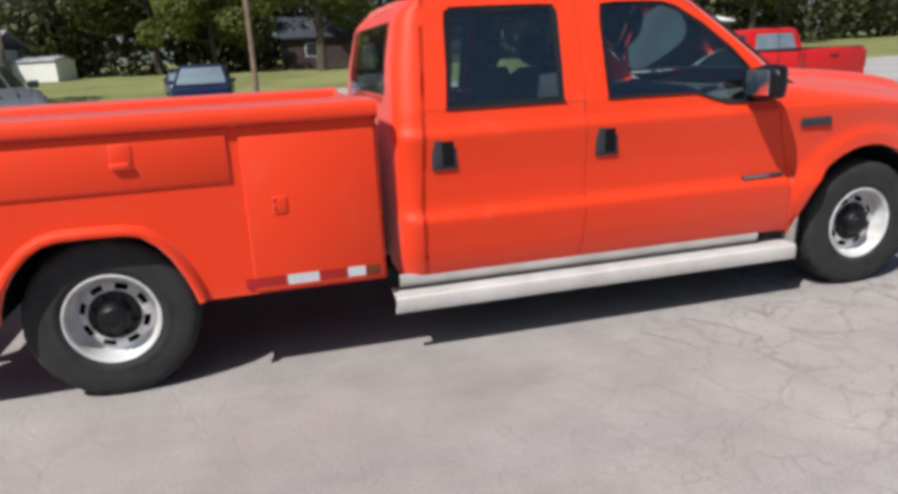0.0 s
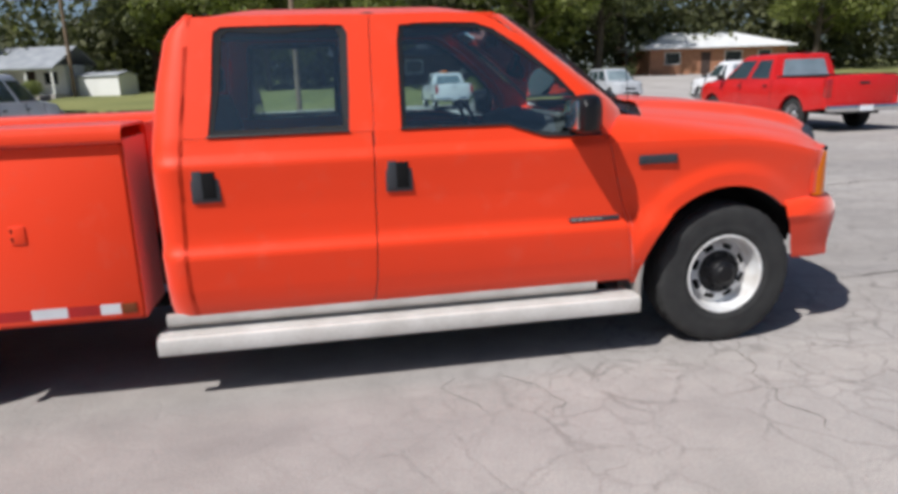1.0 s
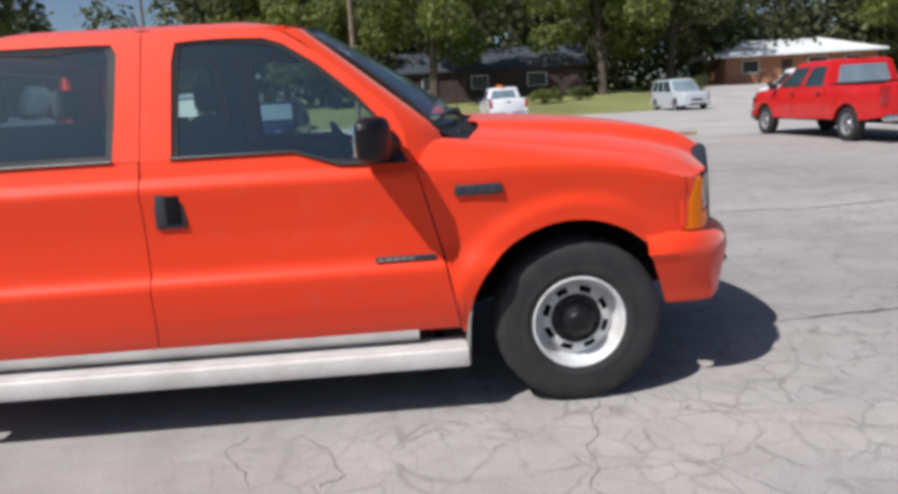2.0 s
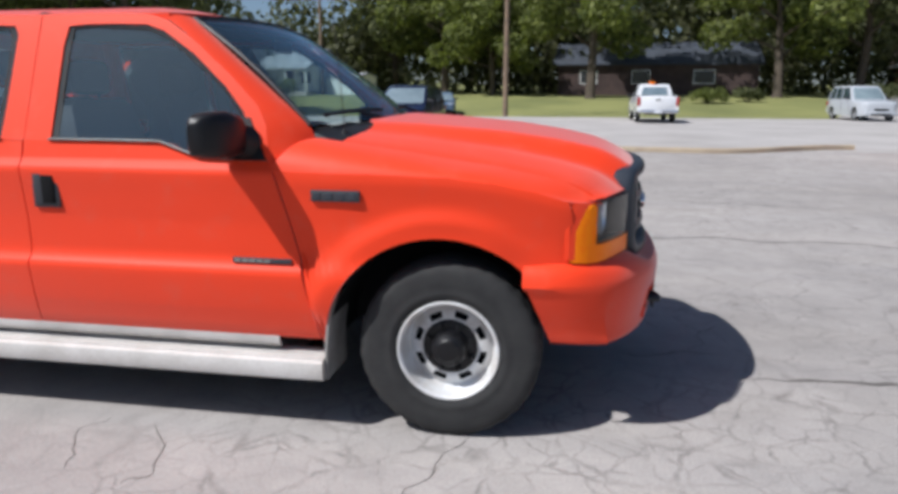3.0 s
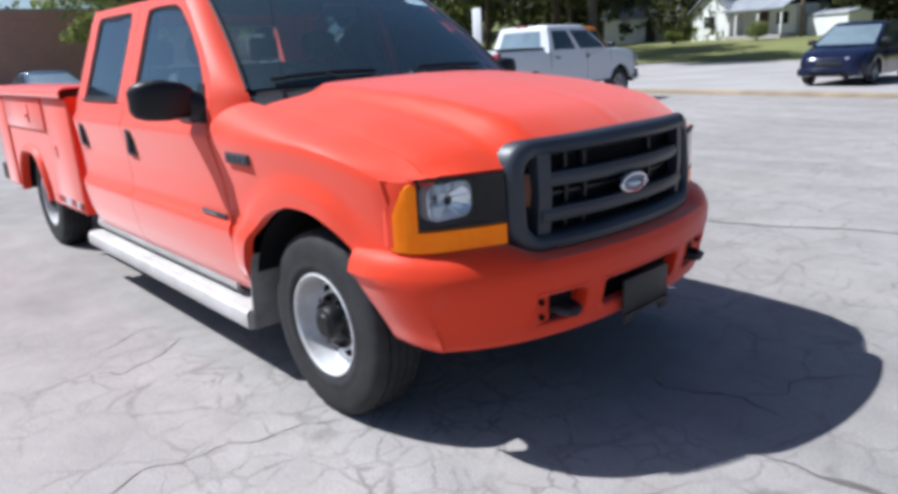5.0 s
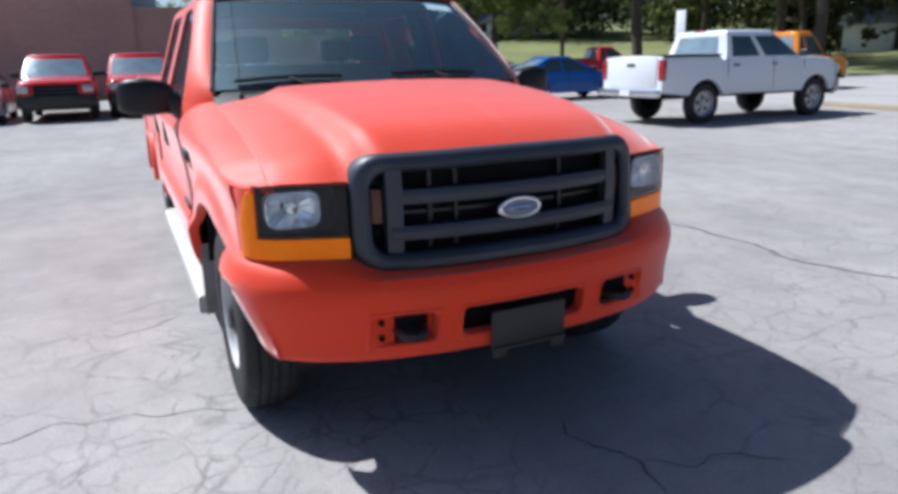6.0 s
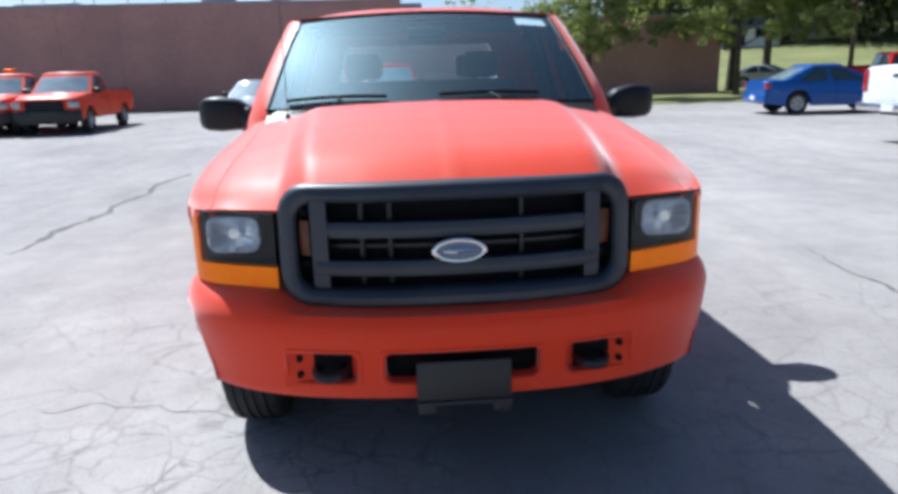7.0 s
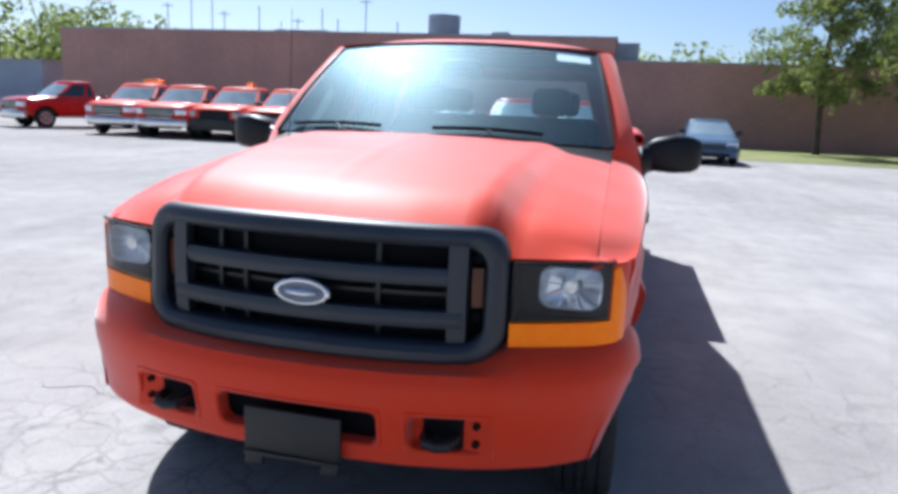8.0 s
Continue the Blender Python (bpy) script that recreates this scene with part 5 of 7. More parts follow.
def arch_line():
    return [(-4.845, 0.455), (-4.835, 0.52), (-4.805, 0.61), (-4.745, 0.70), (-4.67, 0.775), (-4.60, 0.815), (-4.53, 0.830), (-4.40, 0.832), (-4.25, 0.828), (-4.19, 0.815), (-4.12, 0.765), (-4.06, 0.69), (-4.01, 0.59), (-3.98, 0.51), (-3.965, 0.455)]


def build_body_side(side):
    arch = arch_line()
    # face with the wheel opening: strips from the opening up to the lip
    bm = bmesh.new()
    cols = [BX0, -5.3, -5.0] + [x for x, _ in arch] + [-3.9, -3.75, -3.6, -3.4, -3.2, BX1]
    rows = []
    for j in range(7):
        f = j / 6
        rows.append([(x, side * 1.0, (z0 + (1.288 - z0) * f)) for x, z0 in ((x, lerp(x, [a for a, _ in arch], [b for _, b in arch]) if arch[0][0] <= x <= arch[-1][0] else 0.455) for x in cols)])
    loft(bm, rows)
    flange(bm, Vector((0, -side * 0.03, 0)))
    skin = part("body_side", bm, ORANGE, body)
    # flat front door and long drop door, raised with rounded edges
    d = part("front_locker_door", boxes((-3.70, -3.065, 0.994, 1.010, 0.470, 1.278), edge=0.004), ORANGE, body)
    d.matrix_basis = Matrix.Identity(4) if side > 0 else Matrix.Translation((0, -2.004, 0))
    d2 = part("drop_door", boxes((-5.05, -3.755, 0.990, 1.016, 1.030, 1.278), edge=0.009), ORANGE, body)
    d2.matrix_basis = Matrix.Identity(4) if side > 0 else Matrix.Translation((0, -2.006, 0))
    bm = bmesh.new()
    tube(bm, [(-5.05, 1.012, 1.030), (-3.775, 1.012, 1.030), (-3.760, 1.012, 1.036), (-3.755, 1.012, 1.050), (-3.755, 1.012, 1.270)], 0.011, 8)
    part("door_bead", bm, ORANGE, d2)
    bm = bmesh.new()
    tube(bm, [(-3.066, 1.004, 0.472), (-3.066, 1.004, 1.276)], 0.009, 8)
    part("door_bead", bm, ORANGE, d)
    d3 = part("rear_locker_door", boxes((-5.50, -5.08, 0.994, 1.016, 0.470, 1.282), edge=0.006), ORANGE, body)
    d3.matrix_basis = Matrix.Identity(4) if side > 0 else Matrix.Translation((0, -2.010, 0))

    def latch(x, z, parent, folded):
        y = 1.013
        bm = bmesh.new()
        if folded:
            box(bm, x - 0.035, x + 0.03, y - 0.006, y + 0.004, z - 0.042, z + 0.042, edge=0.004)
        else:
            box(bm, x - 0.05, x + 0.045, y - 0.006, y + 0.010, z - 0.035, z + 0.05, edge=0.008)
        o = part("latch_plate", bm, ORANGE, parent)
        bm = bmesh.new()
        if folded:
            box(bm, x + 0.016, x + 0.026, y, y + 0.005, z - 0.030, z - 0.008, edge=0.002)
            box(bm, x + 0.016, x + 0.026, y, y + 0.005, z + 0.010, z + 0.032, edge=0.002)
            # raised bars, near-black in place of the shade inside the slots
            part("latch_slot", bm, DARK, o, "dark latch slot")
        else:
            box(bm, x - 0.04, x + 0.05, y + 0.008, y + 0.030, z - 0.058, z - 0.030, edge=0.008)
            part("latch_handle", bm, ORANGE, o)
        if side < 0:
            o.matrix_basis = Matrix.Rotation(math.pi, 4, "Z") @ Matrix.Translation((-2 * x, 0, 0))
    latch(-4.215, 1.185, body, False)
    latch(-3.545, 0.893, body, True)
    # rolled wheel-arch lip
    bm = bmesh.new()
    rows = []
    n = len(arch)
    for i, (x, z) in enumerate(arch):
        a, b = arch[max(i - 1, 0)], arch[min(i + 1, n - 1)]
        t = Vector((b[0] - a[0], b[1] - a[1])).normalized()
        m = Vector((-t.y, t.x))
        row = []
        for off, y in ((-0.006, 0.985), (-0.008, 1.030), (0.004, 1.042), (0.022, 1.040), (0.036, 1.026), (0.044, 1.003)):
            row.append((x + m.x * off, side * y, max(z + m.y * off, 0.45)))
        rows.append(row)
    loft(bm, rows)
    part("arch_lip", bm, ORANGE, body)
    # top of the locker with a rolled outer edge
    bm = bmesh.new()
    rows = []
    for y, z in ((0.998, 1.284), (1.030, 1.288), (1.044, 1.300), (1.048, 1.325), (1.040, 1.348), (1.020, 1.362), (0.99, 1.366), (0.62, 1.366), (0.60, 1.360), (0.59, 1.345), (0.59, 0.80)):
        rows.append([(BX0 - 0.004, side * y, z), (-4.8, side * y, z), (-4.0, side * y, z), (-3.2, side * y, z), (BX1 + 0.012, side * y, z)])
    loft(bm, rows)
    flange(bm, Vector((0, 0, -0.012)))
    part("locker_top", bm, ORANGE, body)
    # end walls of the locker
    part("locker_front", boxes((BX1 - 0.012, BX1 + 0.004, min(side * 0.59, side * 1.0), max(side * 0.59, side * 1.0), 0.455, 1.30)), ORANGE, body, "", False)
    part("locker_rear", boxes((BX0 - 0.004, BX0 + 0.012, min(side * 0.59, side * 1.0), max(side * 0.59, side * 1.0), 0.455, 1.30)), ORANGE, body, "", False)
    part("locker_inner", boxes((BX0, BX1, min(side * 0.59, side * 0.60), max(side * 0.59, side * 0.60), 0.85, 1.30)), ORANGE, body, "", False)
    # reflective tape low on the skirt
    for x0, x1, m, nm in ((-3.745, -3.545, REFLECT_RED, "red"), (-3.545, -3.390, REFLECT_WHITE, "white"), (-3.390, -3.245, REFLECT_RED, "red"), (-3.245, -3.155, REFLECT_WHITE, "white")):
        y = 1.008
        part("reflector_tape", boxes((x0, x1, min(side * y, side * (y + 0.003)), max(side * y, side * (y + 0.003)), 0.487, 0.537)), m, body, nm + " reflective tape", False)
    part("marker_lamp", boxes((-3.150, -3.082, min(side * 1.004, side * 1.020), max(side * 1.004, side * 1.020), 0.488, 0.536), edge=0.004), AMBER_DARK, body, "small amber marker lamp")
    # black housing over the rear wheel
    bm = bmesh.new()
    rows = []
    for y in (0.985, 0.62):
        rows.append([(x, side * y, z + 0.006) for x, z in arch])
    vs = loft(bm, rows)
    part("rear_wheel_housing", bm, DARK, body, "black wheel housing")


def build_service_body():
    build_body_side(-1)
    build_body_side(1)
    part("bed_floor", boxes((BX0, BX1, -0.60, 0.60, 0.80, 0.84)), ORANGE, body, "", False)
    part("bed_headboard", boxes((BX1 - 0.02, BX1, -0.60, 0.60, 0.84, 1.35), edge=0.004), ORANGE, body)
    part("tailgate", boxes((BX0 - 0.02, BX0 + 0.02, -0.588, 0.588, 0.72, 1.30), edge=0.006), ORANGE, body)
    b = part("rear_bumper", boxes((BX0 - 0.26, BX0 - 0.03, -1.0, 1.0, 0.46, 0.62), edge=0.015), BLACK_PLASTIC, body, "black step bumper")
    for side in (-1, 1):
        part("tail_lamp", boxes((BX0 - 0.016, BX0 + 0.002, side * 0.80 - 0.05, side * 0.80 + 0.05, 0.70, 0.95), edge=0.006), RED_LENS, body, "red tail lamp")


def build_underside():
    for side in (-1, 1):
        part("frame_rail", boxes((-5.55, 0.62, side * 0.43 - 0.035, side * 0.43 + 0.035, 0.47, 0.67)), DARK, truck, "black steel frame rail", False)
        # running board: ribbed tread and rolled white outer edge
        bm = bmesh.new()
        rows = []
        for y, z in ((0.955, 0.345), (0.985, 0.345), (1.004, 0.345), (1.018, 0.343), (1.030, 0.335), (1.034, 0.318), (1.034, 0.268), (1.028, 0.256), (1.005, 0.252), (0.985, 0.262)):
            rows.append([(x, side * y, z) for x in [-3.012 + 2.470 * k / 12 for k in range(13)]])
        loft(bm, rows)
        flange(bm, Vector((0, 0, 0.006)))
        rb = part("running_board", bm, RUST_WHITE, truck, "scuffed white metal running board")
        tread = bmesh.new()
        box(tread, -3.006, -0.546, min(side * 0.86, side * 1.012), max(side * 0.86, side * 1.012), 0.336, 0.349)
        for k in range(5):
            ya, yb = side * (0.885 + 0.026 * k), side * (0.897 + 0.026 * k)
            box(tread, -2.99, -0.56, min(ya, yb), max(ya, yb), 0.348, 0.3525)
        part("tread", tread, RUST_WHITE, rb, "worn white ribbed tread", False)
        ec = boxes((-0.5435, -0.5415, min(side * 0.86, side * 1.026), max(side * 0.86, side * 1.026), 0.262, 0.338))
        part("end_plate", ec, RUST_WHITE, rb, "", False)
        for k in range(4):
            x = -2.85 + k * 0.72
            part("bracket", boxes((x, x + 0.05, min(side * 0.45, side * 1.0), max(side * 0.45, side * 1.0), 0.29, 0.34)), DARK, rb, "", False)
        sk = bmesh.new()
        loft(sk, [[(x, side * y, z) for x in (-2.97, -2.2, -1.4, -0.765)] for y, z in ((0.955, 0.440), (0.965, 0.418), (0.962, 0.392), (0.945, 0.374), (0.90, 0.370))])
        flange(sk, Vector((0, -side * 0.02, 0)))
        part("rocker", sk, RUST_GREY, truck, "dusty grey rocker panel")
    for x in (0.0, -4.385):
        bm = bmesh.new()
        tube(bm, [(x, -0.80, 0.39), (x, -0.2, 0.37), (x, 0.2, 0.37), (x, 0.80, 0.39)], 0.055, 10)
        part("axle", bm, DARK, truck, "black axle tube")
    bm = bmesh.new()
    rows = []
    for x, r in ((-4.58, 0.06), (-4.50, 0.14), (-4.385, 0.17), (-4.27, 0.14), (-4.19, 0.06)):
        rows.append([(x, r * math.cos(2 * math.pi * k / 16), 0.385 + r * math.sin(2 * math.pi * k / 16)) for k in range(16)])
    loft(bm, rows, closed=True)
    part("differential", bm, DARK, truck)
    part("gearbox", boxes((-2.2, 0.5, -0.28, 0.28, 0.36, 0.75), edge=0.05), DARK, truck)
    part("fuel_tank", boxes((-3.9, -2.9, 0.42, 0.85, 0.40, 0.70), edge=0.05), DARK, truck)
    bm = bmesh.new()
    tube(bm, [(-1.0, -0.55, 0.42), (-3.3, -0.6, 0.42), (-4.0, -0.62, 0.50), (-4.8, -0.62, 0.5), (-5.5, -0.7, 0.45)], 0.04, 8)
    part("exhaust_pipe", bm, DARK, truck)
    for side in (-1, 1):
        bm = bmesh.new()
        tube(bm, [(-3.75, side * 0.52, 0.50), (-4.05, side * 0.52, 0.44), (-4.385, side * 0.52, 0.43), (-4.72, side * 0.52, 0.46), (-5.05, side * 0.52, 0.56)], 0.035, 6)
        part("leaf_spring", bm, DARK, truck)
    # added dark block fills the engine bay, in place of its shade
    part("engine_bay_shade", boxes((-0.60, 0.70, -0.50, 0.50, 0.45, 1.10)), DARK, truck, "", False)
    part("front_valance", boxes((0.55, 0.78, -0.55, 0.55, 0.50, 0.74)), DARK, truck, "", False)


build_hood()
for sgn in (-1, 1):
    cab_doors(sgn)
    build_fender(sgn)
    build_lamp(sgn)
    build_wheel(0.0, 0.845, sgn, "front_wheel")
    build_wheel(-4.385, 0.835, sgn, "rear_wheel")
build_bumper()
build_grille()
build_glasshouse()
build_cab_inside()
body = new("service_body")
body.parent = truck
body["label"] = "orange steel service body with lockers"
build_service_body()
build_underside()

# ---------------------------------------------------------------- parked vehicles
def simple_wheel(parent, x, y, side, r, rim_mat=STEEL):
    w = new("wheel")
    w.parent = parent
    w.matrix_basis = Matrix.Translation((x, side * y, r)) @ Matrix.Rotation(0 if side > 0 else math.pi, 4, "Z")
    bm = bmesh.new()
    lathe(bm, [(0.55 * r, -0.10), (0.8 * r, -0.115), (0.96 * r, -0.10), (r, -0.06), (r, 0.06), (0.96 * r, 0.10), (0.8 * r, 0.115), (0.66 * r, 0.112), (0.62 * r, 0.09)], 28)
    part("tyre", bm, RUBBER, w, "black tyre")
    bm = bmesh.new()
    lathe(bm, [(0.64 * r, 0.10), (0.60 * r, 0.095), (0.56 * r, 0.05), (0.45 * r, 0.045), (0.22 * r, 0.06), (0.18 * r, 0.085), (0.0005, 0.09)], 30, skip=lambda i, k: i == 3 and k % 6 in (0, 1))
    part("rim", bm, rim_mat, w, "grey alloy rim")
    bm = bmesh.new()
    lathe(bm, [(0.55 * r, 0.02), (0.0005, 0.02)], 16)
    part("brake_disc", bm, DARK, w)


def body_shell(low, top, width, wheels, wheel_r, x0, x1, lift=0.0):
    """A rounded body: cross-sections from x0 to x1, with wheel openings cut up into the sides."""
    bm = bmesh.new()
    xs = {round(x0 + (x1 - x0) * k / 24, 3) for k in range(25)}
    xs |= {x0 + 0.03, x0 + 0.09, x1 - 0.03, x1 - 0.09}
    for c in wheels:
        xs |= {round(c + wheel_r * math.sin(radians(a)), 4) for a in range(-90, 91, 12)}
        xs |= {c - wheel_r - 0.002, c + wheel_r + 0.002}
    rows = []
    for x in sorted(xs):
        zl = low(x) + lift
        open_z = zl
        flare = 0.0
        for c in wheels:
            d = abs(x - c)
            if d <= wheel_r:
                open_z = max(zl, 0.36 + lift * 0.6 + math.sqrt(max(wheel_r ** 2 - d * d, 0)))
            flare = max(flare, 0.028 * (1 - smooth01((d - wheel_r) / 0.16)))
        zt = top(x) + lift
        w = width(x)
        h = max(zt - open_z, 0.05)
        side = [(w - 0.045, open_z), (w + flare, open_z + 0.012), (w + flare + 0.002, open_z + 0.05), (w + 0.012 + 0.4 * flare, open_z + h * 0.42), (w + 0.010, open_z + h * 0.62), (w - 0.006, open_z + h * 0.72), (w - 0.016, zt - 0.10 if h > 0.3 else zt - h * 0.2), (w - 0.045, zt - 0.03), (w - 0.10, zt)]
        row = [(x, -y, z) for y, z in side] + [(x, -w * 0.45, zt + 0.022), (x, 0, zt + 0.028), (x, w * 0.45, zt + 0.022)] + [(x, y, z) for y, z in side[::-1]]
        rows.append(row)
    vs = loft(bm, rows)
    for end in (vs[0], vs[-1]):
        f = bm.faces.new(end)
        bmesh.ops.triangulate(bm, faces=[f])
    return bm


def cab_shell(v, low, top, z0, z1, w0, w1, paint, splits, bow=0.20, lo=0.08, hi=0.86):
    """A cab with tumblehome sides, a screen bowed in plan and a crowned roof; its panes lie in the same curved faces."""
    def edges(f):
        a = low[0] + (top[0] - low[0]) * f
        b = low[1] + (top[1] - low[1]) * f
        return a, b, w0 + (w1 - w0) * f ** 1.35, z0 + (z1 - z0) * f

    def side_y(x, a, b, w):
        mid = (a + b) / 2
        return w * (1 - 0.07 * max(0.0, (x - mid) / (b - mid)) ** 2 - 0.04 * max(0.0, (mid - x) / (mid - a)) ** 2)

    def ring(f, inset=0.0, lift=0.0):
        a, b, w, z = edges(f)
        bf, br = bow, 0.07
        pts = [(a + br + (b - bf - a - br) * k / 10, -1) for k in range(11)]
        row = [(x, -side_y(x, a, b, w)) for x, _ in pts]
        wf = side_y(b - bf, a, b, w)
        row += [(b - bf * (y / wf) ** 2, y) for y in (wf * (-1 + 2 * k / 12) for k in range(1, 12))]
        row += [(x, side_y(x, a, b, w)) for x, _ in pts[::-1]]
        wr = side_y(a + br, a, b, w)
        row += [(a + br * (y / wr) ** 2, y) for y in (wr * (1 - 2 * k / 8) for k in range(1, 8))]
        cx = (a + b - bf) / 2
        return [(cx + (x - cx) * (1 - inset), y * (1 - inset * 1.15), z + lift) for x, y in row]

    bm = bmesh.new()
    rows = [ring(f) for f in (0, 0.2, 0.4, 0.6, 0.8, 0.92)]
    for inset, lift in ((0.02, 0.035), (0.05, 0.060), (0.11, 0.080), (0.24, 0.098), (0.45, 0.108), (0.75, 0.113)):
        rows.append(ring(0.92, inset, lift * (z1 - z0) * 0.08 / (0.113 * (z1 - z0)) * 1.0))
    vs = loft(bm, rows, closed=True)
    cap(bm, vs[-1])
    cab = part("cab", bm, paint, v)
    fs = [lo + (hi - lo) * k / 4 for k in range(5)]
    for end, nm in ((1, "windscreen"), (0, "rear_window")):
        bm = bmesh.new()
        rows = []
        for f in fs:
            a, b, w, z = edges(f)
            reach = 0.90 if end else 0.74
            row = []
            for k in range(9):
                q = reach * (-1 + 2 * k / 8)
                wf = side_y(b - bow, a, b, w) if end else side_y(a + 0.07, a, b, w)
                row.append((b - bow * q * q + 0.008, wf * q, z) if end else (a + 0.07 * q * q - 0.008, wf * q, z))
            rows.append(row)
        loft(bm, rows)
        part(nm, bm, CAR_SCREEN, cab, "glass with reflected sky in its colour")
    for side in (-1, 1):
        for u0, u1 in splits:
            bm = bmesh.new()
            rows = []
            for f in fs:
                a, b, w, z = edges(f)
                a2, b2 = a + 0.10, b - bow - 0.03
                rows.append([(x, side * (side_y(x, a, b, w) + 0.007), z) for x in (a2 + (b2 - a2) * (u0 + (u1 - u0) * k / 4) for k in range(5))])
            loft(bm, rows)
            part("side_window", bm, CAR_WINDOW, cab, "dark glass")
    return cab


def corner_lens(v, xf, y0, y1, z0, z1, side, m, name, label, sweep=1.6):
    """A lamp that wraps round a front corner."""
    bm = bmesh.new()
    rows = []
    for z, back in ((z0, 0.012), (z0 + 0.02, 0.0), ((z0 + z1) / 2, -0.004), (z1 - 0.02, 0.004), (z1, 0.022)):
        rows.append([(xf - back - sweep * max(0.0, y - y0) ** 2.2, side * y, z) for y in (y0 + (y1 - y0) * k / 7 for k in range(8))])
    loft(bm, rows)
    flange(bm, Vector((-0.07, 0, 0)))
    return part(name, bm, m, v, label)


def door_seam(v, x, half_w, z0, z1):
    for side in (-1, 1):
        bm = bmesh.new()
        h = z1 - z0
        tube(bm, [(x, side * (half_w + d), z0 + h * f) for f, d in ((0, 0.001), (0.4, 0.011), (0.62, 0.009), (0.75, -0.007), (1, -0.018))], 0.006, 5)
        part("door_seam", bm, DARK, v)


def lamps(v, xr, w, zr, tail=RED_LENS, big=False):
    for side in (-1, 1):
        h = 0.21 if big else 0.09
        part("tail_light", boxes((xr - 0.014, xr + (0.10 if big else 0.12), side * (w - 0.065) - 0.075, side * (w - 0.065) + 0.075, zr - h, zr + h), edge=0.02), tail, v, "red tail light")
        m = bmesh.new()
        box(m, 0, 0.12, -0.11, 0.11, -0.075, 0.075, edge=0.035, segs=3)
        o = part("wing_mirror", m, BLACK_PLASTIC, v)
        o.matrix_basis = Matrix.Translation((v["mx"], side * (w + 0.09), v["mz"]))


def bumper_bow(xf, z0, z1):
    """A bar that bends back at both ends."""
    bm = bmesh.new()
    rows = []
    for k in range(17):
        y = -0.97 + 1.94 * k / 16
        x = xf + 0.09 - 0.20 * (abs(y) / 0.97) ** 3.5
        zm = (z0 + z1) / 2
        rows.append([(x - 0.10, y, z0), (x - 0.02, y, z0), (x, y, z0 + 0.04), (x + 0.004, y, zm), (x, y, z1 - 0.04), (x - 0.03, y, z1), (x - 0.10, y, z1)])
    vs = loft(bm, rows, closed=True)
    cap(bm, vs[0])
    cap(bm, vs[-1])
    return bm


